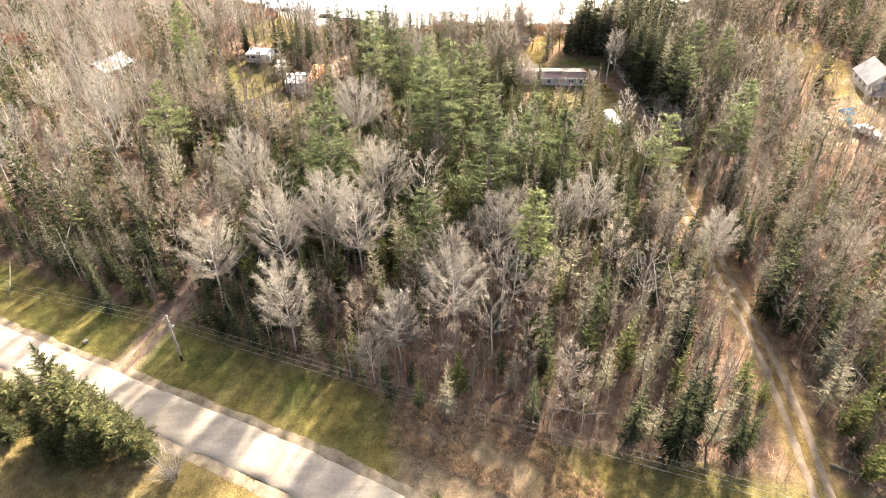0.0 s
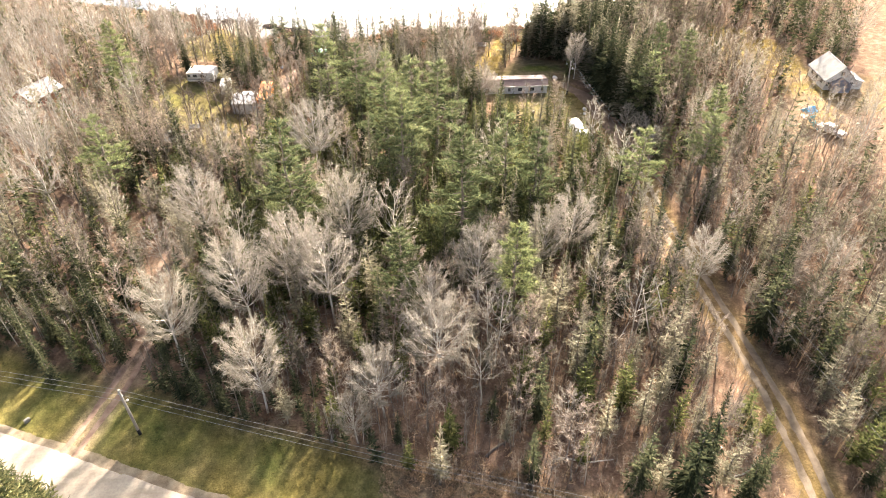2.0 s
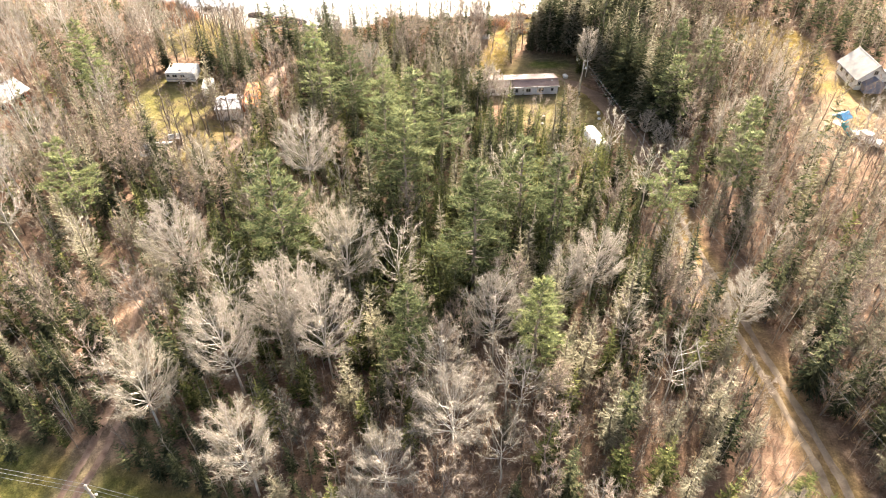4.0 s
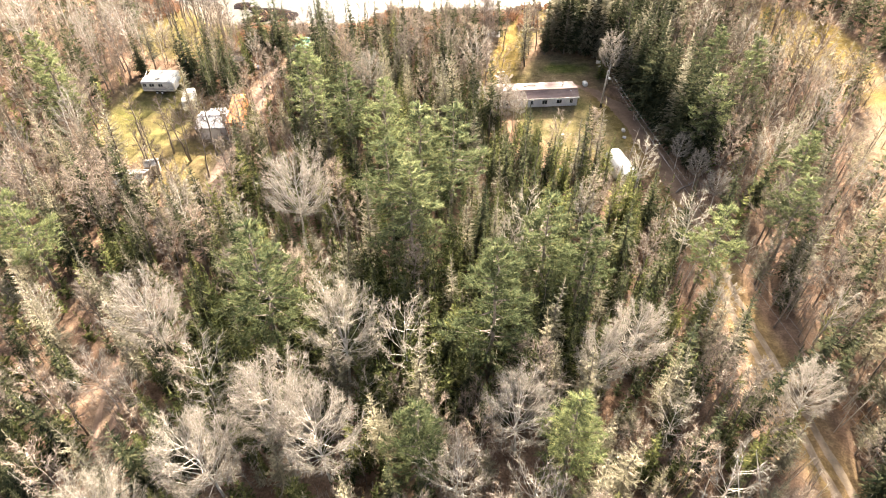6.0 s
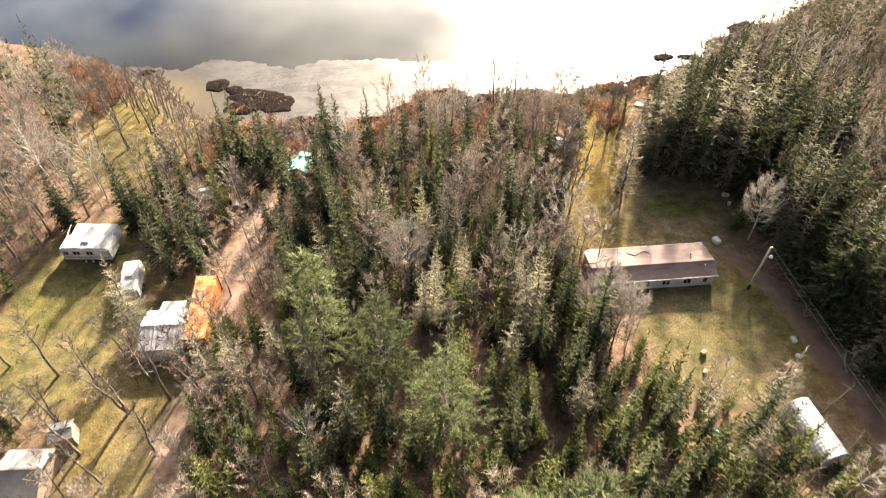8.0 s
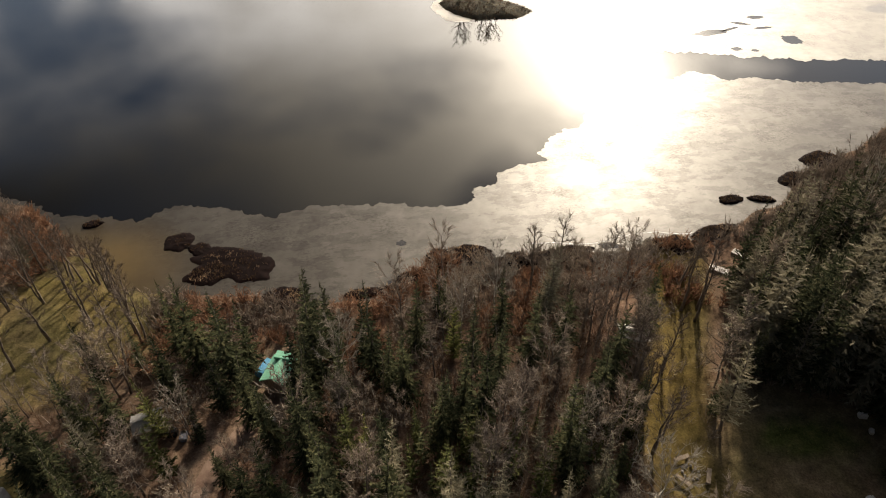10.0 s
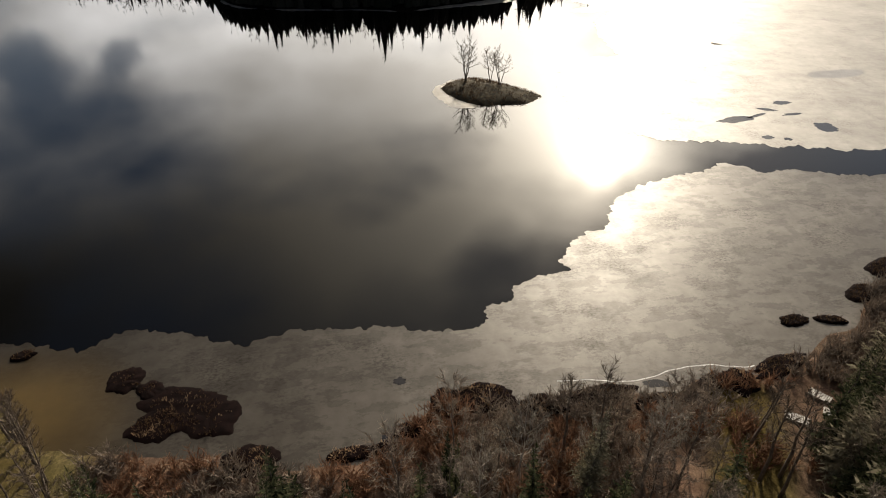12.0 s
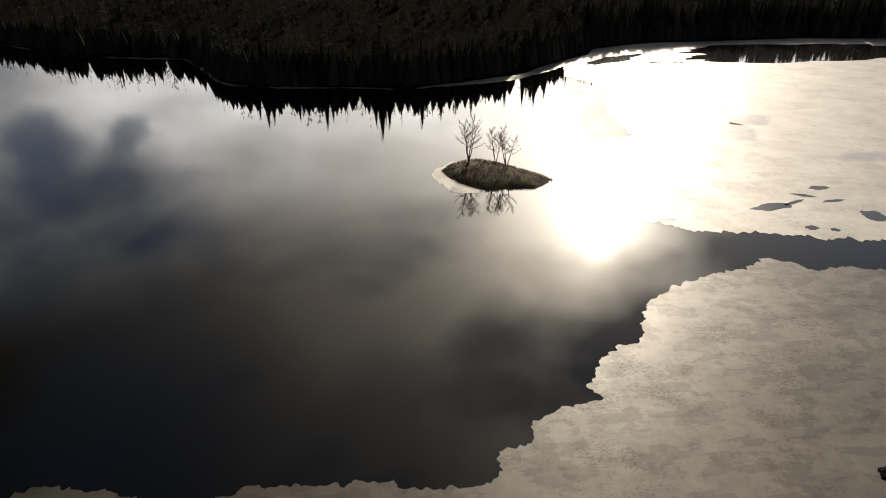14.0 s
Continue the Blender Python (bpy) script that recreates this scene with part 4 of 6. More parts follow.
SPOTS = scatter()
random.seed(21)
COUNT = {"pine": 0, "spruce": 0, "cedar": 0, "larch": 0, "birch": 0, "maple": 0}
KINDS = {"pine": PINES, "spruce": SPRUCES, "cedar": CEDARS, "larch": LARCHES, "birch": BIRCHES, "maple": MAPLES}
for lot, protos, tall, wide in ((HERO_PINES, PINES, 20, 1.05), (HERO_CEDARS, CEDARS, 9, 1.7), (HERO_BIRCHES, BIG_BIRCHES, 13, 1.05), (HERO_LARCHES, LARCHES, 13, 1.0), (HERO_SPRUCES, SPRUCES, 13, 1.05)):
    for n, (x, y, z) in enumerate(lot):
        plant(protos, x, y, (z - height(x, y)) / tall, 1.0, n, wide)
REST = []
for x, y in sorted(SPOTS, key=lambda p: abs(p[0] - 5)):
    a, b = wob(x, y, 0.035, 12.0), wob(x, y, 0.05, 31.0)
    wts = {"pine": 0.0, "spruce": 0.22, "cedar": 0.22, "larch": 0.2, "birch": 0.12, "maple": 0.22}
    if x > RIGHT_OF_DRIVE and y > 95:
        wts.update(spruce=0.3, maple=0.4, cedar=0.08)
    if y > 140 and x < RIGHT_OF_DRIVE:
        wts.update(maple=0.42, larch=0.05, spruce=0.36, cedar=0.12, pine=0.0)
    if -34 < x < -18 and 138 < y < 160:
        wts.update(spruce=0.35, maple=0.5)
    if 2 < x < 30 and 128 < y < 147:
        wts.update(larch=0.32, maple=0.3, birch=0.08, cedar=0.2, spruce=0.15)
    if -6 < x < 26 and 146 < y < 169:
        wts.update(spruce=0.16, maple=0.68, larch=0.1)
    if (x > 35 and y > 150) or (x > 46 and y > 112):
        wts.update(spruce=0.4, maple=0.5, cedar=0.05, larch=0.14, birch=0.05, pine=0.0)
    if 35 < x < 56 and y > 138:
        wts.update(maple=0.12, birch=0.0, spruce=0.8)
    if 43 < x < 54 and 108 < y < 142:
        wts.update(maple=0.0, birch=0.0, spruce=0.7, larch=0.3)
    if -10 < x < 36 and 74 < y < 128:
        wts.update(cedar=0.56, spruce=0.28, larch=0.1, maple=0.07, birch=0.02)
    if -50 < x < -8 and 77 < y < 120:
        wts.update(cedar=0.45, larch=0.16, spruce=0.2, maple=0.15, birch=0.03)
    if x > 43 and y < 100:
        wts.update(maple=0.5, larch=0.3)
    if y < 75:
        wts.update(birch=0.07, larch=0.27, maple=0.27, cedar=0.22, spruce=0.2)
    if verge(x, y) < 24 and x < -12:
        wts.update(spruce=0.5, cedar=0.25, birch=0.05, maple=0.12, larch=0.1)
    if 2 < x < 36 and verge(x, y) < 27 and random.random() < 0.15:
        continue
    wts["cedar"] *= 1 + 1.5 * a
    wts["birch"] *= 1 + 2.0 * b
    wts["spruce"] *= 1 - 1.2 * b
    ks = list(wts)
    kind = random.choices(ks, [max(0.0, wts[k]) for k in ks])[0]
    s = {"pine": rnd(0.6, 1.0), "spruce": rnd(0.45, 1.15), "cedar": rnd(0.45, 1.1), "larch": rnd(0.5, 1.1), "birch": rnd(0.55, 1.15), "maple": rnd(0.5, 1.15)}[kind]
    if verge(x, y) < 17 and x < 0:
        s *= 0.75
        if kind in ("birch", "maple") and random.random() < 0.6:
            kind, s = "spruce", rnd(0.4, 0.75)
    if 43 < x < 54 and 108 < y < 142:
        s = max(s, 0.8) * 1.15
    if kind == "spruce" and ((x > 35 and y > 153) or (x > 46 and y > 112)):
        s *= 1.12
    if COUNT[kind] < 235:
        COUNT[kind] += 1
        plant(KINDS[kind], x, y, s, 3.0)
    else:
        REST.append((kind, x, y, s))


def merged(name, geos_at, mats, label, category):
    """Many plants in one mesh: copies of a few shapes, each set down at its own place."""
    vs, fs, n = [], [], 0
    cache = {}
    for geo, m in geos_at:
        if id(geo) not in cache:
            cache[id(geo)] = (np.array(geo.v, np.float64), geo.f)
        v, f = cache[id(geo)]
        a = np.array(m)
        vs.append(v @ a[:3, :3].T + a[:3, 3])
        fs.extend(tuple(i + n for i in q) for q in f)
        n += len(v)
    me = bpy.data.meshes.new(name)
    me.from_pydata(np.concatenate(vs).tolist(), [], fs)
    me.materials.append(mats)
    me.update()
    return tagged(new(name, me), label, category, "", "stuff")


def at(x, y, s, wide=1.0, sink=0.0):
    return pose(x, y, height(x, y) - sink, 0, 0, rnd(0, 360)) @ Matrix.Diagonal((s * wide, s * wide, s, 1))


random.seed(31)
SIMPLE = {"spruce": [conifer(13, 2.1, 0.04, 0.95, 6, 3, 0.55, 0.1)[1] for _ in range(3)], "cedar": [conifer(9, 1.7, 0.03, 0.85, 6, 3, 0.45, -0.45, 0.8)[1] for _ in range(3)],
          "larch": [conifer(13, 2.1, 0.13, 0.85, 6, 3, 0.26, -0.35, 0.85)[1] for _ in range(3)], "pine": [conifer(18, 3.0, 0.25, 1.0, 6, 5, 0.5, -0.1, 0.6)[1] for _ in range(2)]}
for _kind in ("birch", "maple"):
    SIMPLE[_kind] = []
    for _ in range(3):
        _t, _c = round_tree(12, 2.2, 0.3, 10, 3, 4, 0.1)
        _t.f += [tuple(i + len(_t.v) for i in q) for q in _c.f]
        _t.v += _c.v
        SIMPLE[_kind].append(_t)
for kind, mat, label in (("spruce", M_SPRUCE, "dark spruce wood beside the flight"), ("cedar", M_CEDAR, "olive cedar wood"), ("larch", M_LARCH, "tan larch wood"), ("birch", M_TWIG, "pale bare birch wood"), ("maple", M_TWIG_BROWN, "bare grey-brown broadleaf wood")):
    rest = [(random.choice(SIMPLE[kind]), at(x, y, s)) for k, x, y, s in REST if k == kind]
    if rest:
        merged("woods", rest, mat, label, "wood")

# young conifers that fill the gaps, and the close stand beside the lane
random.seed(35)
STAND = [conifer(13, rnd(1.7, 2.5), rnd(0.03, 0.12), 0.58, 8, 5, 0.33, rnd(0.0, 0.35), rnd(0.6, 0.95))[1] for _ in range(6)]
YOUNG = [conifer(9, 1.5, 0.02, 0.74, 5, 3, 0.46, -0.4, 0.8)[1] for _ in range(5)]
young, dark, pale, close = [], [], [], []
for _ in range(9000):
    x, y = rnd(-55, 40), rnd(62, 152)
    thick = -12 < x < 34 and y > 72
    if open_ground(x, y) or min(math.hypot(x - h[0], y - h[1]) for h in HEROES) < 1.3 or (not thick and (y > 125 or random.random() < 0.5)):
        continue
    if wob(x, y, 0.06, 17.0) > -0.35:
        lot = random.choices((young, dark, pale), (0.58, 0.33, 0.09))[0]
        lot.append((random.choice(YOUNG), at(x, y, rnd(0.4, 0.95), rnd(0.75, 1.05))))
    if len(young) + len(dark) + len(pale) > 1450:
        break
kept_state = random.getstate()
random.seed(78)
for _ in range(420):  # a denser belt of half-grown conifers in the middle of the wood
    x, y = rnd(-24, 22), rnd(73, 94)
    if not open_ground(x, y) and min(math.hypot(x - h[0], y - h[1]) for h in HEROES) > 1.5:
        random.choice((young, young, dark)).append((random.choice(YOUNG), at(x, y, rnd(0.75, 1.25), rnd(0.8, 1.0))))
random.setstate(kept_state)
merged("young_conifers", young, M_CEDAR, "thicket of small olive conifers between taller trees", "conifers")
merged("young_spruces", dark, M_SPRUCE, "thicket of small dark spruces between taller trees", "conifers")
merged("young_larches", pale, M_LARCH, "thicket of small tan larches between taller trees", "conifers")
for _ in range(4200):
    x, y = rnd(35, 62), rnd(112, 190)
    if not ((x > 36.5 + (0.85 * (158 - y) if y < 158 else 0.62 * (y - 158)) and y > 146) or (46.3 < x < 52 and y > 112)) or open_ground(x, y) or height(x, y) < 0.3:
        continue
    close.append((random.choice(STAND), at(x, y, (rnd(0.95, 1.35) if y < 160 else rnd(0.75, 1.12)) * random.choice((0.6, 0.8, 1.0, 1.0)), rnd(0.8, 1.3))))
    if len(close) > 330:
        break
merged("pale_stand", close[::3], M_LARCH, "grey feathery conifers among the dark stand", "wood")
del close[::3]
bare = []
for _ in range(900):
    x, y = rnd(47, 86), rnd(118, 190)
    if not open_ground(x, y) and height(x, y) > 0.3:
        bare.append((random.choice(SIMPLE["maple"]), at(x, y, rnd(0.8, 1.15), rnd(0.9, 1.2))))
        if len(bare) > 130:
            break
merged("bare_stand", bare, M_TWIG_DARK, "bare dark brown broadleaf trees among the spruces", "wood")
merged("spruce_stand", close, M_SPRUCE, "close dark spruce stand beside the lane", "wood")

# brush and saplings under the trees
random.seed(41)
BRUSH = [shrub(1.7, 1.0, 7, 0.04) for _ in range(6)]
spots = []
for _ in range(12000):
    x, y = rnd(-95, 110), rnd(40, 182)
    if abs(x) < 30 + 0.6 * y and height(x, y) > 0.2 and clearing(x, y)[0] > 0.95 and to_line(DRIVE, x, y) > 2.4 and to_line(TRAIL, x, y) > 1.8 and to_line(SIDE_TRACK, x, y) > 1.6 and verge(x, y) > (11.5 if x < -2 else 11.0 + 0.2 * max(0.0, x - 6)):
        spots.append((random.choice(BRUSH), at(x, y, rnd(0.5, 1.5))))
        if len(spots) > 2100:
            break
merged("underbrush", spots, M_TWIG_BROWN, "bare brown brush and saplings on the forest floor", "underbrush")

spots = []
for _ in range(9000):
    x, y = rnd(-60, 60), rnd(44, 172)
    if not open_ground(x, y) and height(x, y) > 0.2 and wob(x, y, 0.09, 23.0) > 0.18:
        spots.append((random.choice(BRUSH), at(x, y, rnd(0.45, 1.1))))
        if len(spots) > 1300:
            break
merged("russet_brush", spots, M_RUSSET, "russet leafy brush on the forest floor", "underbrush")

spots, rust = [], []
for _ in range(6000):
    x, y = rnd(-24, 27), rnd(134, 176)
    if not open_ground(x, y) and to_line(TRAIL, x, y) > 2.0:
        (spots if random.random() < 0.6 else rust).append((random.choice(BRUSH), at(x, y, rnd(0.6, 1.6))))
        if len(spots) > 620:
            break
merged("north_brush", spots, M_TWIG_BROWN, "bare brown brush under the trees by the lake", "underbrush")
merged("north_russet", rust, M_RUSSET, "russet brush under the trees by the lake", "underbrush")

# thin bare saplings
random.seed(42)
SAPLING = []
for _ in range(5):
    g = Geo()
    H = 4.5
    top = Vector((rnd(-0.4, 0.4), rnd(-0.4, 0.4), H))
    g.tube([Vector((0, 0, -0.2)), top * 0.55, top], [0.04, 0.028, 0.01], 3)
    for k in range(22):
        u = rnd(0.25, 1.0)
        g.blade(top * u, turn(rnd(0.4, 1.1) * (1.2 - 0.6 * u), rnd(0, 6.28), rnd(0.2, 1.1)), 0.035)
    SAPLING.append(g)
spots = []
for _ in range(9000):
    x, y = rnd(-80, 90), rnd(40, 178)
    if _ % 2:
        y = 42 + (y - 40) * 0.35
    if not open_ground(x, y) and height(x, y) > 0.3 and abs(x) < 30 + 0.6 * y:
        spots.append((random.choice(SAPLING), at(x, y, rnd(0.6, 1.6))))
        if len(spots) > 2300:
            break
merged("saplings", spots[::2], M_TWIG_BROWN, "thin bare brown saplings between the trees", "saplings")
merged("birch_saplings", spots[1::2], M_TWIG, "thin bare pale saplings between the trees", "saplings")

# brush at the wood's southern edge, and low conifers that close it on the west
random.seed(44)
spots, low = [], []
for _ in range(6000):
    x, y = rnd(-6, 62), rnd(34, 66)
    if verge(x, y) > 11.5 + 0.24 * max(0.0, x - 6) and to_line(DRIVE, x, y) > 2.8:
        spots.append((random.choice(BRUSH + SAPLING), at(x, y, rnd(0.4, 1.05))))
        if len(spots) > 1500:
            break
for _ in range(4000):
    x = rnd(-72, -3)
    y = along(ROAD, x) + rnd(11.2, 19.5)
    if to_line(SIDE_TRACK, x, y) > 2.3:
        low.append((random.choice(YOUNG), at(x, y, rnd(0.22, 0.62), rnd(0.9, 1.25))))
        if len(low) > 170:
            break
merged("edge_fern", spots[::4], M_FERN, "dead pale brown brush along the edge of the wood", "underbrush")
del spots[::4]
merged("edge_brush", spots, M_TWIG_BROWN, "bare brown brush along the edge of the wood", "underbrush")
merged("edge_conifers", low, M_SPRUCE, "low dark conifers along the edge of the wood", "conifers")

# thicket east of the driveway
random.seed(45)
spots, grey = [], []
for _ in range(5000):
    x, y = rnd(42, 84), rnd(22, 64)
    if verge(x, y) > 13 + 0.2 * (x - 40) and to_line(DRIVE, x, y) > 3.2:
        (spots if random.random() < 0.6 else grey).append((random.choice(BRUSH + SAPLING), at(x, y, rnd(0.5, 1.25))))
        if len(spots) > 620:
            break
merged("thicket", spots, M_TWIG_BROWN, "brown bare thicket beside the driveway", "underbrush")
merged("grey_thicket", grey, M_TWIG_DARK, "dark bare thicket beside the driveway", "underbrush")

# tangled brush and dead fern between road and wood
random.seed(43)
LOW = [shrub(0.7, 0.9, 9, 0.03) for _ in range(4)]
spots = []
for _ in range(3000):
    x, y = rnd(-4, 17), rnd(28, 46)
    v = verge(x, y)
    if 5.2 < v < 14.5 and wob(x, y, 0.25, 19.0) > -0.25:
        spots.append((random.choice(LOW), at(x, y, rnd(0.5, 1.25))))
        if len(spots) > 1700:
            break
merged("dead_fern", spots, M_FERN, "tangled pale brown brush and dead fern beside the road", "brush")

# far shore: woods of spruce and bare broadleaf on a slope, coloured as backlit
random.seed(51)
FAR_TREES = [conifer(13, 2.4, 0.03, 1.3, 6, 1, 0.9, 0.6)[1] for _ in range(4)]
SHORE_TREES = [conifer(13, 2.5, 0.02, 0.75, 7, 2, 0.5, 0.45)[1] for _ in range(5)]
for g in SHORE_TREES:  # the dense heart of the crown
    g.tube([Vector((0, 0, 0.2)), Vector((0, 0, 6.0)), Vector((0, 0, 12.6))], [1.2, 0.7, 0.04], 6)
LOW_TREES = []
for _ in range(4):
    g = conifer(13, 2.6, 0.03, 2.2, 5, 1, 1.0, 0.5)[1]
    g.tube([Vector((0, 0, 0.1)), Vector((0, 0, 6.5)), Vector((0, 0, 12.8))], [2.0, 1.3, 0.05], 6)
    LOW_TREES.append(g)
FAR_BARE = []
for _ in range(4):
    t_, c_ = bare_tree(13, 2.4, 0.3, 7, 3, 3, 0.17)
    t_.f += [tuple(i + len(t_.v) for i in q) for q in c_.f]
    t_.v += c_.v
    FAR_BARE.append(t_)
spots, bare = [], []
for _ in range(680):
    x = rnd(-260, 330)
    y = along(FAR_SHORE, x) + 8 + rnd(0, 1) ** 1.3 * 115
    spots.append((random.choice(FAR_TREES), at(x, y, rnd(0.55, 1.2), rnd(1.0, 1.5))))
for _ in range(380):
    x = rnd(-230, 300)
    y = along(FAR_SHORE, x) + 5 + rnd(0, 1) ** 1.3 * 100
    bare.append((random.choice(FAR_BARE), at(x, y, rnd(0.7, 1.15), rnd(0.9, 1.2))))
for _ in range(300):
    x = rnd(-190, 300)
    y = along(FAR_SHORE, x) + rnd(1.5, 13)
    s = (0.60 + 0.5 * wob(x, 0, 0.09, 14.0) + 0.35 * step(100, 125, x)) * random.choice((0.55, 0.8, 0.9, 1.0, 1.1, 1.3))
    spots.append((random.choice(SHORE_TREES), at(x, y, max(0.3, s), rnd(0.8, 1.25))))
for _ in range(760):
    x = rnd(-190, 300)
    y = along(FAR_SHORE, x) + rnd(1.2, 7)
    spots.append((random.choice(LOW_TREES), at(x, y, rnd(0.35, 0.75), rnd(1.4, 2.1))))
for _ in range(170):
    x = rnd(104, 260)
    spots.append((random.choice(SHORE_TREES), at(x, along(FAR_SHORE, x) + rnd(2, 16), rnd(0.85, 1.25), rnd(1.3, 1.9))))
for x, s in ((14.5, 1.35), (12.6, 1.0), (16.8, 1.05), (-22, 1.1), (-20, 1.0), (-24.5, 0.9), (34, 0.95), (45, 0.95), (-3, 1.1), (-1, 0.9), (58, 0.9), (66, 1.0), (77, 1.0)):
    spots.append((SHORE_TREES[int(s * 100) % 5], at(x, along(FAR_SHORE, x) + 3.5, s, 1.2)))
merged("far_woods", spots, M_FAR_SHADED, "spruce woods along the far shore, backlit shade in their colour", "wood")
merged("far_bare_woods", bare, M_FAR_BARE_SHADED, "brown leafless woods behind the far shore, darkened as if backlit", "wood")
# thin ice and wet stones along the far shore
RIM = [(x, along(FAR_SHORE, x) + 1.0) for x in range(-150, 112, 4)]
def rim_width(x):
    return 1.2 + 1.6 * max(0.0, wob(x, 0, 0.12, 5.0)) + 3.0 * (1 - step(4, 14, abs(x + 40))) + 6.5 * step(24, 60, x)
surface("shore_ice", sheet(tuple(RIM) + tuple((x, y - 1.5 - rim_width(x)) for x, y in reversed(RIM)), 0.028, 0.8, 7.0, 1.0, 8.0), M_RIM, "grey ice rim along the far shore", "ice")


# ---- islet, melt pools and the lake's rim ----
ISLE = ((21.2, 275.0), (22.3, 270.4), (25.2, 265.4), (28.6, 262.4), (33.2, 262.9), (38.8, 262.2), (43.6, 266.2), (41.0, 269.6), (37.6, 273.2), (34.4, 277.0), (31.0, 279.6), (27.4, 279.8), (23.6, 278.4))
ISLE_MIDDLE = Vector((30.2, 272.2, 0))


def isle_rim(t):
    """The islet's edge, once round as t goes from 0 to 1."""
    n = len(ISLE)
    k, u = int(t * n) % n, t * n - int(t * n)
    return Vector((*ISLE[k], 0)).lerp(Vector((*ISLE[(k + 1) % n], 0)), u)


def isle_height(u, x, y):
    return (0.35 + 1.45 * (1 - u ** 1.6)) * min(1.0, (1 - u) * 7) + 0.22 * wob(x, y, 0.7, 1.0) * (1 - u)


def islet():
    g = Geo()
    n, rings = 78, 9
    for k in range(rings + 1):
        u = k / rings
        for j in range(n):
            p = isle_rim(j / n)
            p = ISLE_MIDDLE + (p - ISLE_MIDDLE) * u * (1 + 0.06 * u * wob(p.x, p.y, 0.9, 3.0))
            g.v.append((p.x, p.y, isle_height(u, p.x, p.y) - 0.12 * (u > 0.99)))
    for k in range(rings):
        for j in range(n):
            a, b = k * n + j, k * n + (j + 1) % n
            g.f.append((a, b, b + n, a + n))
            g.m.append(0)
    return g


M_ISLE = plain("islet_turf", (0.035, 0.028, 0.018), (0.12, 0.10, 0.058), 0.8, 0.95, bumpy=0.5)
surface("islet", islet(), M_ISLE, "low brown grassy islet in the lake", "island", smooth=True)
random.seed(61)


def set_down(ob, x, y, z, s, spin):
    ob.matrix_basis = pose(x, y, z, 0, 0, spin) @ Matrix.Diagonal((s, s, s, 1))
    return ob


ISLE_TREES = tree_kind("islet_tree", "leafless dark tree on the islet", "tree", M_BARK, M_TWIG_BROWN, [bare_tree(10.6, 2.6, 0.40, 40, 5, 5, 0.036, 0.03, 0.9, 4, 0.20, 1.2), bare_tree(10.0, 2.2, 0.40, 30, 5, 5, 0.036, 0.03, 0.9, 3, 0.16, 1.1), bare_tree(9.6, 2.4, 0.40, 36, 5, 5, 0.036, 0.03, 0.9, 4, 0.26, 1.1)])
for p, (x, y, s, spin) in zip(ISLE_TREES, ((27.3, 275.0, 1.0, 20), (32.6, 272.8, 0.86, 200), (34.6, 271.4, 0.9, 330))):
    set_down(p[0], x, y, 1.1, s, spin)


def tufts(spots, tall, wide, blades):
    g = Geo()
    for x, y, z in spots:
        for _ in range(blades):
            g.blade(Vector((x + rnd(-0.25, 0.25), y + rnd(-0.25, 0.25), z - 0.05)), turn(tall * rnd(0.5, 1.2), rnd(0, 6.28), rnd(0.5, 1.5)), wide)
    return g


spots = []
while len(spots) < 900:
    u = math.sqrt(rnd(0, 0.97))
    p = ISLE_MIDDLE + (isle_rim(rnd(0, 0.9999)) - ISLE_MIDDLE) * u
    spots.append((p.x, p.y, isle_height(u, p.x, p.y) - 0.03))
tagged(new("islet_grass", tufts(spots, 0.6, 0.07, 5).mesh("islet_grass", M_SEDGE)), "dead brown grass on the islet", "grass", "", "stuff")


def blob(x, y, rx, ry, spin, seed, z, n=40, rag=0.28):
    """A flat patch with an uneven outline."""
    g, c, s = Geo(), math.cos(spin), math.sin(spin)
    pts = []
    for j in range(n):
        t = 6.2832 * j / n
        r = 1 + rag * (wob(math.cos(t), math.sin(t), 1.6, seed) + 0.6 * wob(math.cos(t), math.sin(t), 5.0, seed + 4))
        a, b = rx * r * math.cos(t), ry * r * math.sin(t)
        pts.append((x + a * c - b * s, y + a * s + b * c, z))
    g.face(pts)
    return g


surface("lake_ice", blob(27.2, 270.6, 8.6, 8.4, -0.5, 4.4, 0.025, 60, 0.2), M_ICE_FAR, "pale ice rim about the islet", "ice")
M_POOL = plain("melt_pool", (0.012, 0.011, 0.012), (0.03, 0.027, 0.028), 0.5, 0.08, bumpy=0.0, spec=0.5)
M_SLUSH = plain("slush", (0.25, 0.23, 0.21), (0.40, 0.37, 0.34), 0.4, 0.3, bumpy=0.05, spec=0.5)
for n, (x, y, rx, ry, spin) in enumerate(((79.5, 247.4, 4.6, 1.3, 0.12), (84.5, 248.6, 2.6, 0.5, 0.35), (92.5, 248.2, 2.2, 0.6, 0.1), (88.5, 251.5, 2.0, 0.7, -0.5), (80.6, 238.2, 1.2, 0.8, 0), (84, 236.8, 0.8, 0.6, 0), (95, 241, 2.2, 2.2, 0.3), (94, 254.5, 2.0, 1.0, 0), (57, 245.2, 2.2, 0.5, -0.3), (30.8, 179.6, 1.6, 0.6, -0.2), (2.7, 184.4, 0.65, 0.6, 0), (0.7, 176.8, 0.7, 0.6, 0), (104, 382, 15, 4, 0.5), (124, 372.5, 4, 1.0, 0), (116, 374, 3, 0.8, 0), (186, 384, 55, 17, 0.02))):
    surface("melt_pool", blob(x, y, rx, ry, spin, n * 1.7, 0.036, 60, 0.36), M_POOL, "dark melt pool in the lake ice", "pool")
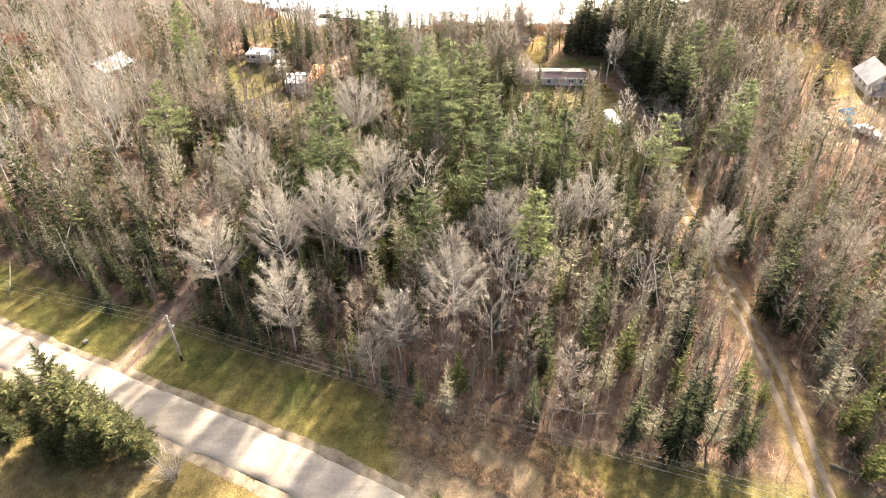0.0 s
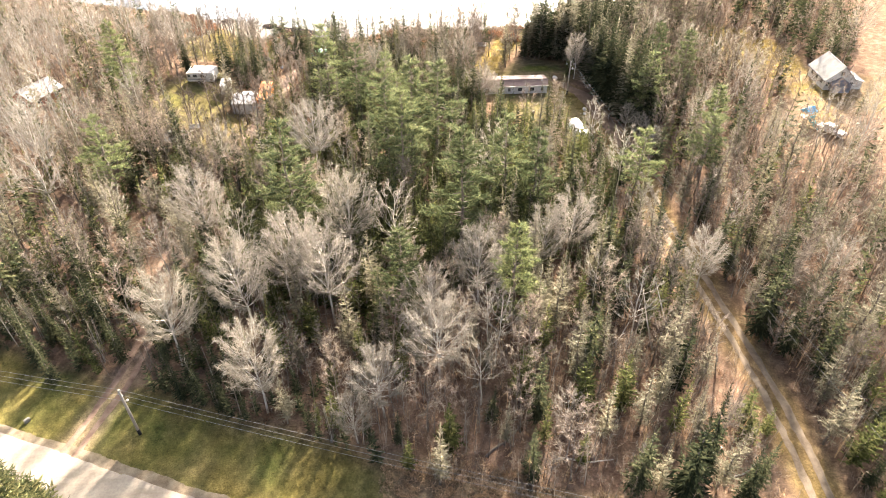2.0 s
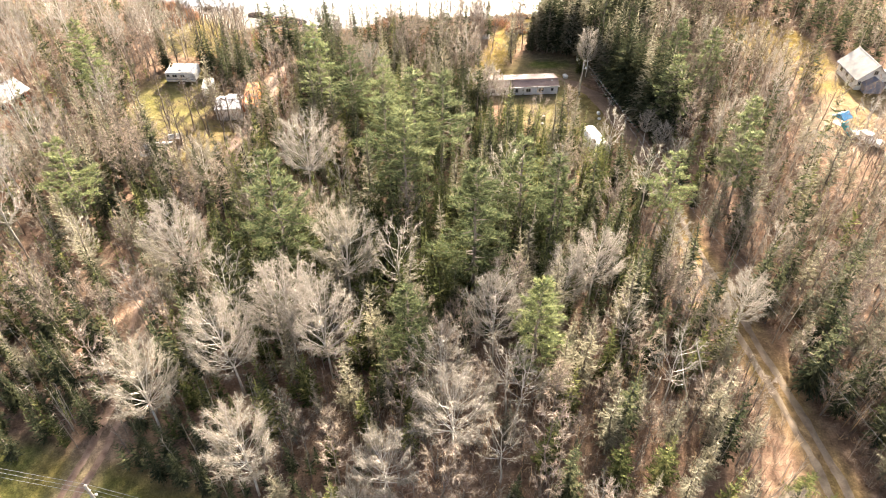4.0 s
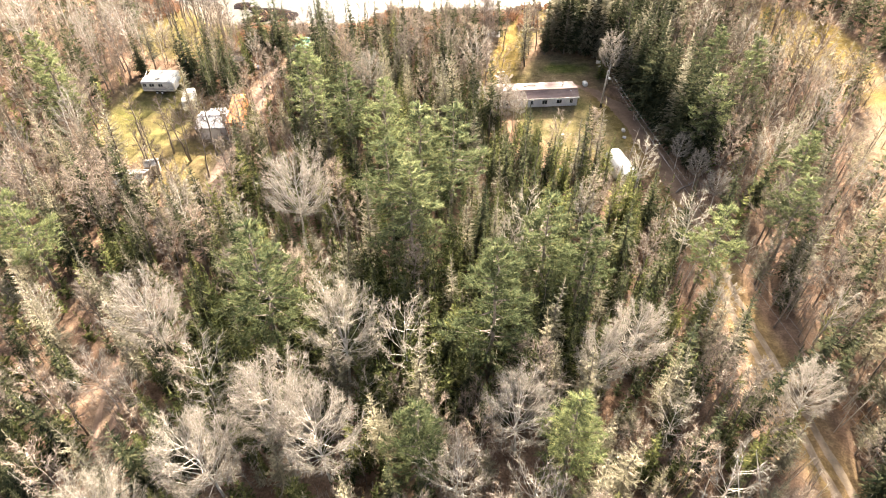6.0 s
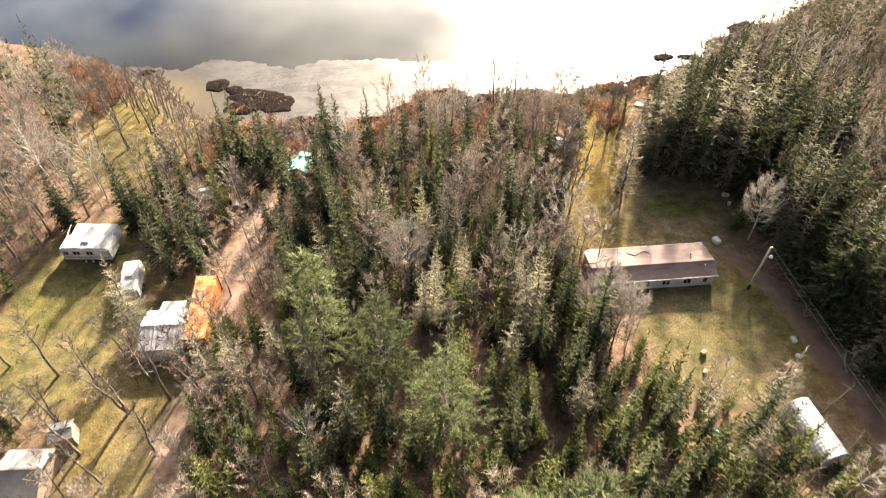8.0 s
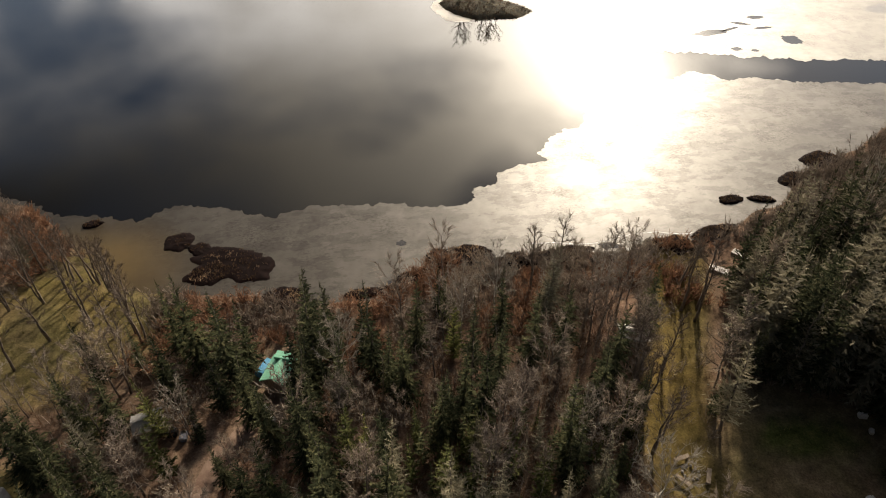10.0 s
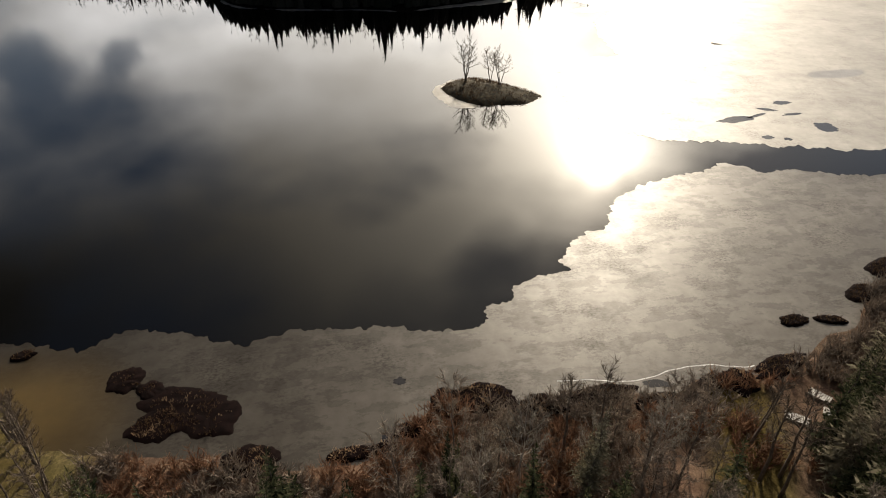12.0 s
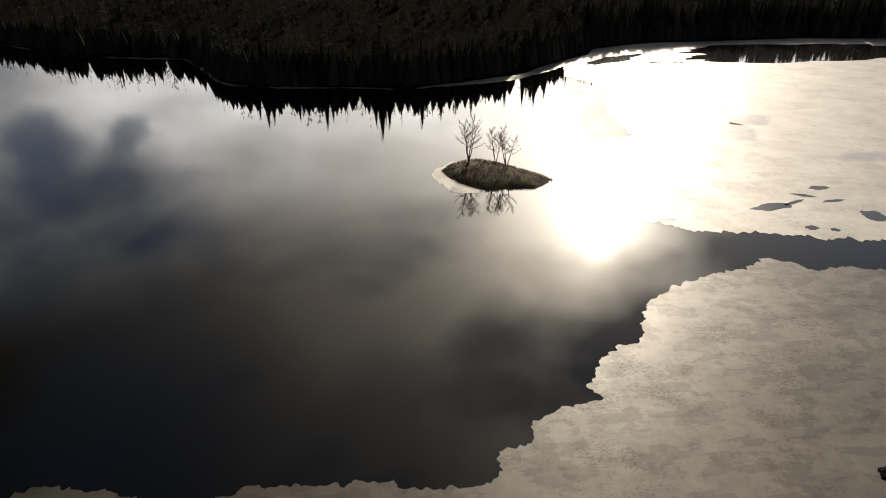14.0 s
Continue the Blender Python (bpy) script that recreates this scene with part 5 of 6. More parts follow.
for n, (x, y, rx, ry, spin) in enumerate(((97, 292, 7, 8, 0.3), (118, 270, 8, 3, 0.1), (108, 300, 7, 4, 0.4), (84, 340, 10, 3, 0.2), (130, 255, 7, 3, 0))):
    surface("slush_patch", blob(x, y, rx, ry, spin, n * 2.3 + 9, 0.036), M_SLUSH, "grey slushy patch on the ice", "slush")
# melt line along the shore ice
crack = Geo()
P = [Vector((20 + k * 0.5, 0, 0.045)) for k in range(47)]
for p in P:
    p.y = 181.6 - 1.0 * math.sin((p.x - 21) * 0.28) * step(21, 30, p.x) * (1 - step(34, 43, p.x)) - 0.05 * (p.x - 21) + 0.25 * wob(p.x, 0, 0.6, 2.0)
for a, b in zip(P, P[1:]):
    w = Vector((0, 0.07 + 0.04 * wob(a.x, 0, 1.5, 7.0), 0))
    crack.face([a - w, b - w, b + w, a + w])
M_FROST = plain("white_frost", (0.62, 0.62, 0.62), (0.82, 0.82, 0.82), 2.0, 0.6)
surface("frost_line", crack, M_FROST, "white refrozen crack in the shore ice", "ice")

# bog mats and sedge along the rim
random.seed(71)
M_BOG = plain("wet_bog", (0.006, 0.004, 0.004), (0.016, 0.0085, 0.008), 1.2, 0.9, bumpy=0.6, spec=0.03)
MATS = ((-27.3, 189.2, 2.2, 2.0, -0.5), (-24.2, 187.2, 1.8, 1.4, -0.6), (-20.4, 184.6, 4.8, 2.7, -0.22), (-17.4, 182.2, 3.2, 3.0, -0.2), (-22.4, 182.2, 3.2, 2.4, 0.2), (-12.9, 175.9, 3.0, 2.4, 0.0), (7.4, 180.6, 2.0, 2.0, 0.2), (11.2, 180.6, 3.8, 2.2, -0.1), (3.4, 177.6, 2.2, 1.1, 0.4), (0.2, 175.6, 1.8, 0.9, 0.2), (37.2, 178.8, 2.4, 1.3, 0.3), (40.0, 178.4, 2.2, 2.2, 0.0), (24, 178.8, 4.2, 1.6, 0.1), (17.4, 178.4, 3.5, 1.8, 0), (46, 180, 4, 1.5, 0.3), (30, 176.9, 3.2, 1.5, 0), (-3.0, 175.4, 2.4, 1.0, 0), (-40.0, 195.2, 1.5, 0.9, 0.2), (52.2, 187.0, 2.1, 1.1, 0.1), (56.8, 186.4, 2.1, 0.9, -0.3), (64.5, 190.6, 3.2, 1.6, 0.4), (72, 195.3, 4.0, 2.2, 0.3))
spots, straw = [], []
for n, (x, y, rx, ry, spin) in enumerate(MATS):
    g = Geo()
    rings, m = 7, 56
    tall = 0.22 if n < 6 else 0.32
    for k in range(rings + 1):
        u = k / rings
        for j in range(m):
            t = 6.2832 * j / m
            r = 1 + 0.26 * (wob(math.cos(t), math.sin(t), 1.5, n * 3.1) + 0.5 * wob(math.cos(t), math.sin(t), 4.5, n * 3.1 + 4) + 0.3 * abs(wob(math.cos(t), math.sin(t), 8.0, n * 3.1 + 7)))
            a, b = rx * r * u * math.cos(t), ry * r * u * math.sin(t)
            px, py = x + a * math.cos(spin) - b * math.sin(spin), y + a * math.sin(spin) + b * math.cos(spin)
            g.v.append((px, py, tall * (1 - u ** 7) * (0.75 + 0.9 * abs(wob(px, py, 1.1, n))) - 0.02 * (u > 0.99)))
    for k in range(rings):
        for j in range(m):
            a, b = k * m + j, k * m + (j + 1) % m
            g.f.append((a, b, b + m, a + m))
            g.m.append(0)
    surface("bog_mat", g, M_BOG, "dark wet bog mat at the lake's edge", "bog", smooth=True)
    for _ in range(int((4 if n < 4 else 16) * rx * ry)):
        u, t = math.sqrt(rnd(0, 0.6)), rnd(0, 6.28)
        a, b = rx * u * math.cos(t), ry * u * math.sin(t)
        px, py = x + a * math.cos(spin) - b * math.sin(spin), y + a * math.sin(spin) + b * math.cos(spin)
        (straw if wob(px, py, 0.5, 22.0) > 0.12 and py < 186 else spots).append((px, py, 0.8 * tall))
tagged(new("sedge", tufts(spots, 0.45, 0.09, 4).mesh("sedge", M_SEDGE)), "dead brown sedge on the bog mats", "sedge", "", "stuff")
tagged(new("straw_sedge", tufts(straw, 0.5, 0.06, 5).mesh("straw_sedge", M_FERN)), "bleached straw-coloured sedge on the bog mats", "sedge", "", "stuff")

# russet and brown bushes behind the rim
random.seed(72)
BUSH = [shrub(1.9, 1.1, 9, 0.09) for _ in range(4)]
rus, bro = [], []
for _ in range(3300):
    x = rnd(-60, 105)
    y = along(SHORE, x) - rnd(0.3, 14)
    if height(x, y) < 0.05 or (39 < x < 50 and 167 < y < 177) or (24 < x < 33.5 and y < 172) or clearing(x, y)[0] < 0.9:
        continue
    (rus if wob(x, y, 0.12, 40.0) > 0.05 and x < 46 else bro).append((random.choice(BUSH), at(x, y, rnd(0.5, 1.2))))
merged("shore_bushes", rus, M_RUSSET, "russet leafless shore bushes", "bush")
merged("shore_brush", bro, M_TWIG_BROWN, "bare brown shore brush", "bush")

# rough grass on the verges and lawns
random.seed(73)
spots = []
for _ in range(26000):
    x, y = rnd(-75, 60), rnd(18, 175)
    g_, d_, b_ = cover(x, y)
    if height(x, y) > 0.3 and g_ + d_ > 0.45 + rnd(0, 0.5) and to_line(DRIVE, x, y) > 1.5 and to_line(TRAIL, x, y) > 1.4 and abs(verge(x, y)) > 4.0:
        spots.append((x, y, height(x, y)))
    if len(spots) > 7500:
        break
tagged(new("rough_grass", tufts(spots, 0.28, 0.09, 4).mesh("rough_grass", M_GRASS)), "tufts of rough olive and straw grass", "grass", "", "stuff")

# slender bare trees on the camp's grass and in the field by the lake
random.seed(91)
SLENDER = tree_kind("slender_tree", "leafless dark-barked slender tree on open grass", "tree", M_BARK, M_TWIG_DARK, [bare_tree(12, 1.9, 0.40, 14, 4, 6, 0.05, 0.05, 1.1, 1, 0.1, 1.5), bare_tree(12, 1.7, 0.45, 13, 4, 6, 0.05, 0.08, 1.1, 1, 0.1, 1.5), bare_tree(12, 1.8, 0.35, 18, 4, 6, 0.05, 0.03, 1.1, 2, 0.12, 1.3)])
for x, y, tall in ((-33, 128, 11), (-30, 125.5, 12), (-38, 131, 11), (-41.5, 128, 9), (-26, 126.5, 12), (-24, 128.5, 11), (-36.5, 125, 10), (-43.5, 133, 9), (-28.3, 129, 10), (-33.8, 121.5, 11), (-31, 118, 9), (-26.5, 120.5, 10), (-22.3, 126, 11), (-19.3, 129.5, 10),
                   (-44.6, 187.6, 9), (-41.4, 184.8, 9), (-38.2, 183.0, 9), (-34.4, 180.6, 10), (-33.4, 179.2, 9), (-31.4, 176.6, 10), (-30.6, 174.8, 9), (-29.6, 172.6, 10), (-31.8, 172.2, 9), (-38.6, 179.6, 9), (-41.6, 179.2, 10), (-44.2, 182.6, 10), (-34.8, 174.6, 9), (-38.8, 172.4, 10), (-29.0, 166.4, 10), (-42.4, 186.2, 9), (-43.5, 185.5, 9), (-39.4, 183.5, 9.5), (-40.2, 184.2, 8), (-35.9, 182.1, 10), (-36.7, 182.4, 9), (-36.1, 176.2, 10), (-32.6, 178.1, 10), (-27.9, 170.5, 10), (-28.6, 170.9, 9), (-45, 178, 10), (-47.5, 172.5, 11), (-41, 168, 10), (23.8, 152, 11), (24.2, 156, 12), (34.6, 166, 12), (35.3, 164, 11), (22.8, 147.5, 12), (17.6, 172.2, 12), (20.6, 171.5, 12.3), (36.6, 166, 13), (36, 170, 11), (38.4, 172, 8), (22, 165, 11), (28, 157, 9)):
    plant(SLENDER, x, y, tall / 12, 4.0)
# bare broadleaf trees among the camp's grass and along the trail
for x, y, tall in ((-44, 124, 9), (-41, 121, 10), (-40, 116, 10), (-43, 113.5, 9), (-36.5, 113, 10), (-33.5, 116.5, 9), (-33, 112, 10), (-29.5, 114.5, 9), (-28.4, 109.5, 10), (-30, 106, 10), (-31.5, 102.5, 11), (-22.5, 117, 10), (-21.5, 112, 11), (-22.5, 106.5, 11), (-24.5, 101, 11), (-28.2, 99.5, 9), (-21, 121.5, 10), (-23.2, 131.8, 8), (-31.6, 132.6, 8), (-46, 129, 10), (-47, 137, 11), (-20.8, 139.5, 9), (-21.5, 134.0, 9), (-24.0, 150.5, 9), (-18.8, 147.0, 9), (-48.5, 143, 11), (-48, 150, 11), (-44.5, 153, 11)):
    plant(MAPLES, x, y, tall / 12, 4.0, None, 1.15)
# young bushy pines on the near side of the road, with a pale bush beside them
YOUNG_PINES = tree_kind("young_pine", "bushy young pine beside the gravel road", "pine tree", M_BARK, M_YOUNG_PINE, [conifer(9, 2.5, 0.02, 0.30, 11, 10, 0.16, -0.3, 0.7), conifer(9, 2.2, 0.02, 0.30, 11, 10, 0.17, -0.25, 0.75), conifer(9, 2.8, 0.03, 0.30, 11, 10, 0.15, -0.35, 0.7)])
for x, y, top in ((-38, 44.5, 15.5), (-43.2, 46.8, 9.8), (-36, 43, 14), (-33.3, 41.6, 12.5), (-30.3, 40.6, 11.5), (-28.6, 39.6, 8.5), (-45.5, 46.5, 10), (-34.8, 39.5, 9.5), (-40.5, 42.5, 9.5), (-44, 42.5, 9), (-38, 40, 8.5), (0.6, 32.8, 6.5)):
    plant(YOUNG_PINES, x, y, (top - height(x, y)) / 9, 2.0)
PALE_BUSH = thing("roadside_bush", pose(-25.6, 37.6, height(-25.6, 37.6)), "pale leafless bush at the roadside", "bush")
part("stem_tangle", shrub(4.2, 1.4, 60, 0.05), M_TWIG, PALE_BUSH)


# ---- buildings and vehicles ----
def ribbed(name, dark, light, pitch, rough=0.45, metal=0.6, axis="X", strength=0.6):
    """Sheet metal or lapped boards with ribs at a real spacing, streaked by weather."""
    m, nt, b = material(name, rough, metal, 0.4)
    tc = nt.nodes.new("ShaderNodeTexCoord")
    w = nt.nodes.new("ShaderNodeTexWave")
    w.bands_direction = axis
    w.inputs["Scale"].default_value = 0.314 / pitch
    nt.links.new(tc.outputs["Object"], w.inputs["Vector"])
    n, f = noise_node(nt, 0.7, 5.0, 0.65), noise_node(nt, 8.0, 3.0)
    r = ramp_node(nt, n.outputs["Fac"], ((0.3, dark), (0.7, light)))
    g = ramp_node(nt, f.outputs["Fac"], ((0.3, (0.8, 0.8, 0.8)), (0.7, (1.0, 1.0, 1.0))))
    c = mix_node(nt, 1.0, r.outputs[0], g.outputs[0], "MULTIPLY")
    nt.links.new(c.outputs["Result"], b.inputs["Base Color"])
    bump(nt, b, w.outputs["Fac"], strength, 0.04)
    return m


M_SIDING = ribbed("grey_lap_siding", (0.46, 0.46, 0.48), (0.60, 0.60, 0.61), 0.2, 0.6, 0.0, "Z", 0.5)
M_WHITE = plain("weathered_white_paint", (0.36, 0.345, 0.32), (0.72, 0.71, 0.69), 0.9, 0.6, bumpy=0.1)
M_ROOF = plain("mauve_brown_shingle", (0.145, 0.098, 0.09), (0.25, 0.178, 0.162), 0.9, 0.85, bumpy=0.4, stretch=(0.6, 1.6, 1.0))
M_PANE = plain("dark_window_glass", (0.015, 0.018, 0.02), (0.03, 0.034, 0.04), 1.0, 0.08, bumpy=0.0, spec=0.6)
M_TIN = ribbed("grey_sheet_metal", (0.26, 0.26, 0.275), (0.46, 0.46, 0.475), 0.5, 0.55, 0.3)
M_TIN_WHITE = ribbed("white_sheet_metal", (0.60, 0.60, 0.60), (0.82, 0.82, 0.82), 0.3, 0.45, 0.2, "Y")
M_RUST = ribbed("rusty_orange_paint", (0.42, 0.10, 0.025), (0.80, 0.33, 0.10), 0.28, 0.65, 0.1, "Y", 0.25)


def peeling(m):
    """Pale primer shows where the paint has come off."""
    nt = m.node_tree
    b = nt.nodes["Principled BSDF"]
    was = b.inputs["Base Color"].links[0].from_socket
    n = noise_node(nt, 1.6, 6.0, 0.7, (1.0, 0.7, 1.0))
    k = ramp_node(nt, n.outputs["Fac"], ((0.52, (0.0, 0.0, 0.0)), (0.62, (0.7, 0.7, 0.7))))
    c = mix_node(nt, k.outputs[0], was, (0.74, 0.44, 0.26))
    nt.links.new(c.outputs["Result"], b.inputs["Base Color"])


peeling(M_RUST)
M_RUST_DARK = plain("dark_rust", (0.20, 0.06, 0.025), (0.36, 0.13, 0.05), 2.0, 0.7, 0.2)
M_GREEN = ribbed("green_sheet_metal", (0.10, 0.36, 0.24), (0.24, 0.56, 0.40), 0.3, 0.55, 0.1, "X", 0.25)
M_BLUE = plain("blue_tarp", (0.05, 0.28, 0.52), (0.12, 0.44, 0.68), 3.0, 0.5, bumpy=0.4)
M_TEAL = plain("teal_plastic", (0.0, 0.22, 0.27), (0.02, 0.36, 0.40), 2.0, 0.4)
M_WOOD = plain("weathered_boards", (0.20, 0.15, 0.11), (0.38, 0.31, 0.25), 1.5, 0.85, bumpy=0.4, stretch=(6.0, 1.0, 1.0))
M_REDWOOD = plain("red_brown_boards", (0.20, 0.075, 0.05), (0.36, 0.16, 0.11), 1.5, 0.85, bumpy=0.4, stretch=(1.0, 1.0, 5.0))
M_BLACK = plain("black_rubber", (0.012, 0.012, 0.012), (0.03, 0.03, 0.03), 3.0, 0.85)
M_POLE = plain("grey_pole_wood", (0.26, 0.22, 0.18), (0.46, 0.41, 0.35), 1.5, 0.85, bumpy=0.4, stretch=(4.0, 4.0, 0.5))
M_WIRE = plain("bright_cable", (0.20, 0.20, 0.20), (0.30, 0.30, 0.30), 2.0, 0.4, 0.6)
M_STONE = plain("grey_stone", (0.18, 0.17, 0.16), (0.36, 0.34, 0.32), 2.5, 0.9, bumpy=0.5)
M_ROOF_PALE = plain("pale_metal_roof", (0.19, 0.185, 0.18), (0.30, 0.295, 0.29), 0.6, 0.8, 0.0, bumpy=0.1, spec=0.1)
M_BLUEGREY = plain("blue_grey_boards", (0.12, 0.13, 0.17), (0.22, 0.23, 0.28), 1.5, 0.8, bumpy=0.3)


def window(parent, x, y, z, w, h, face):
    """A window set proud on a wall: face is the outward way, one of -y +y -x +x."""
    g, p, t = Geo(), Geo(), 0.06
    def bar(a0, b0, a1, b1, d0, d1, geo):
        if face in ("-y", "+y"):
            s = -1 if face == "-y" else 1
            geo.box(x + a0, min(y + s * d0, y + s * d1), z + b0, x + a1, max(y + s * d0, y + s * d1), z + b1)
        else:
            s = -1 if face == "-x" else 1
            geo.box(min(x + s * d0, x + s * d1), y + a0, z + b0, max(x + s * d0, x + s * d1), y + a1, z + b1)
    for a0, b0, a1, b1 in ((-w / 2, 0, w / 2, t), (-w / 2, h - t, w / 2, h), (-w / 2, t, -w / 2 + t, h - t), (w / 2 - t, t, w / 2, h - t), (-t / 3, t, t / 3, h - t)):
        bar(a0, b0, a1, b1, -0.02, 0.05, g)
    bar(-w / 2 + t, t, w / 2 - t, h - t, -0.02, 0.02, p)
    f = part("window", g, M_WHITE, parent, "white-framed window")
    part("pane", p, M_PANE, f, "dark reflecting glass")


def door(parent, x, y, z, w, h, mat=None):
    g, k = Geo(), Geo()
    g.box(x - w / 2, y - 0.05, z, x + w / 2, y + 0.02, z + h, bevel=0.015)
    d = part("door", g, mat or M_WHITE, parent, "plain outside door")
    k.box(x + w * 0.32, y - 0.11, z + h * 0.46, x + w * 0.40, y - 0.05, z + h * 0.50)
    part("handle", k, M_BLACK, d)


def gabled(name, m, L, W, wall, rise, over, wall_mat, roof_mat, label, category, trim=M_WHITE, ridge=0.0):
    """A gabled building with its ridge along x, its floor at z = 0; the ridge may lie off the middle."""
    root = thing(name, m, label, category)
    g = Geo()
    h = W / 2
    g.prism([(-h, -0.4), (h, -0.4), (h, wall), (ridge, wall + rise), (-h, wall)], -L / 2, L / 2)
    part("wall", g, wall_mat, root)
    for s, nm in ((-1, "roof_slope"), (1, "roof_slope")):
        g = Geo()
        e, k = h + over, rise / (h - s * ridge)
        out = [(ridge, wall + rise + 0.02), (s * e, wall - over * k + 0.02), (s * e, wall - over * k + 0.14), (ridge, wall + rise + 0.16)]
        g.prism(out if s > 0 else out[::-1], -L / 2 - over, L / 2 + over)
        part(nm, g, roof_mat, root)
        g = Geo()
        g.box(-L / 2 - over - 0.02, min(s * e, s * (e + 0.05)), wall - over * k - 0.06, L / 2 + over + 0.02, max(s * e, s * (e + 0.05)), wall - over * k + 0.15)
        part("fascia", g, trim, root)
    g = Geo()
    g.box(-L / 2 - over, ridge - 0.12, wall + rise + 0.12, L / 2 + over, ridge + 0.12, wall + rise + 0.20, bevel=0.03)
    part("ridge_cap", g, roof_mat, root)
    return root


def pipe(parent, x, y, z, r, h, mat, name="vent_pipe"):
    g = Geo()
    g.tube([Vector((x, y, z)), Vector((x, y, z + h)), Vector((x, y, z + h + 0.02))], [r, r, r * 0.6], 8)
    part(name, g, mat, parent)


def mobile_home():
    z = 1.45
    r = gabled("mobile_home", pose(29.2, 136.0, z, 0, 0, -3.2), 14.6, 5.0, 2.4, 0.68, 0.2, M_SIDING, M_ROOF, "long grey mobile home with a mauve-brown shingle roof", "house", M_WHITE, -0.85)
    g = Geo()
    g.box(-7.36, -2.57, -0.4, 7.36, -2.505, 0.42, bevel=0.01)
    part("skirting", g, M_WHITE, r, "white skirting")
    for x, w in ((-5.6, 0.8), (-3.4, 0.7), (-0.9, 0.6), (1.4, 1.0), (4.0, 1.0), (6.2, 0.6)):
        window(r, x, -2.5, 1.2, w, 0.85, "-y")
    for y in (-1.1, 1.0):
        window(r, 7.3, y, 1.05, 1.0, 0.9, "+x")
    door(r, -2.1, -2.5, 0.3, 0.85, 1.65)
    g = Geo()
    for i in range(3):
        g.box(-2.8, -3.5 + 0.28 * i, -0.35, -1.4, -2.58 if i == 2 else -3.22 + 0.28 * i, -0.10 + 0.20 * i)
    part("steps", g, M_WOOD, r, "small wooden steps")
    for x, y, h in ((-3.9, -0.5, 0.5), (-4.8, -0.2, 0.35), (6.2, -1.4, 0.35), (5.0, 0.3, 0.4)):
        pipe(r, x, y, 2.4 + 0.68 * (1 - abs(y) / 2.5) + 0.1, 0.09, h, M_WHITE)
    g = Geo()
    g.tube([Vector((-2.4, 1.5, 2.80)), Vector((-1.6, 0.9, 2.93)), Vector((-0.9, 1.4, 2.82)), Vector((-0.3, 1.7, 2.77)), Vector((0.2, 1.2, 2.86))], [0.05, 0.05, 0.04, 0.04, 0.03], 5)
    part("fallen_branch", g, M_BARK, r, "crooked bare branch lying on the roof")
    g = Geo()
    g.box(7.4, 0.2, -0.2, 9.2, 2.2, 0.4, bevel=0.02)
    part("porch_deck", g, M_WOOD, r, "small wooden porch deck")


mobile_home()


def wheel(parent, x, y, r, w):
    g = Geo()
    g.tube([Vector((x, y - w / 2, r)), Vector((x, y - w / 2 + 0.04, r)), Vector((x, y + w / 2 - 0.04, r)), Vector((x, y + w / 2, r))], [r * 0.86, r, r, r * 0.86], 14)
    t = part("wheel", g, M_BLACK, parent, "black tyre")
    g = Geo()
    g.tube([Vector((x, y - w / 2 - 0.02, r)), Vector((x, y + w / 2 + 0.02, r))], [r * 0.5, r * 0.5], 10)
    part("rim", g, M_WHITE, t)


def travel_trailer(name, m, L, W, H, label, wins, slide=False):
    r = thing(name, m, label, "camper trailer")
    g, bm = Geo(), bmesh.new()
    bmesh.ops.create_cube(bm, size=1.0, matrix=Matrix.Translation((0, 0, 0.55 + H / 2)) @ Matrix.Diagonal((L, W, H, 1)))
    bmesh.ops.bevel(bm, geom=bm.edges[:], offset=0.18, segments=2, affect="EDGES")
    g.add(bm)
    part("body", g, M_WHITE, r, "white panelled body")
    g = Geo()
    g.box(-L / 2 + 0.3, -W / 2 - 0.015, 1.05, L / 2 - 0.3, -W / 2 + 0.02, 1.20)
    part("stripe", g, M_BLUEGREY, r, "grey painted stripe")
    for x, w in wins:
        window(r, x, -W / 2, 1.55, w, 0.65, "-y")
    door(r, L * 0.28, -W / 2, 0.7, 0.7, 1.8)
    for x in (-0.45, 0.45):
        for y in (-W / 2 + 0.15, W / 2 - 0.15):
            wheel(r, x, y, 0.34, 0.22)
    g = Geo()
    g.tube([Vector((L / 2 - 0.3, -0.5, 0.5)), Vector((L / 2 + 1.1, 0, 0.5)), Vector((L / 2 - 0.3, 0.5, 0.5))], [0.05, 0.05, 0.05], 5)
    part("hitch", g, M_BLACK, r)
    g = Geo()
    g.box(-0.5, -0.35, 0.55 + H, 0.4, 0.35, 0.82 + H, bevel=0.06)
    part("roof_vent", g, M_WHITE, r)
    if slide:
        g = Geo()
        g.box(-L * 0.42, W / 2 - 0.05, 0.7, L * 0.44, W / 2 + 2.0, 0.45 + H, bevel=0.08)
        part("slide_out", g, M_WHITE, r)
        g = Geo()
        for k in range(9):
            x = -L * 0.46 + L * 0.92 * k / 8 + rnd(-0.2, 0.2)
            g.tube([Vector((x, -W / 2 + 0.3, 0.56 + H)), Vector((x + rnd(-0.4, 0.4), 0.4, 0.60 + H)), Vector((x + rnd(-0.6, 0.6), W / 2 + 1.7, 0.48 + H))], [0.03, 0.07, 0.03], 5)
        part("roof_tarp_folds", g, M_WHITE, r, "wrinkled white roof sheet")
    return r


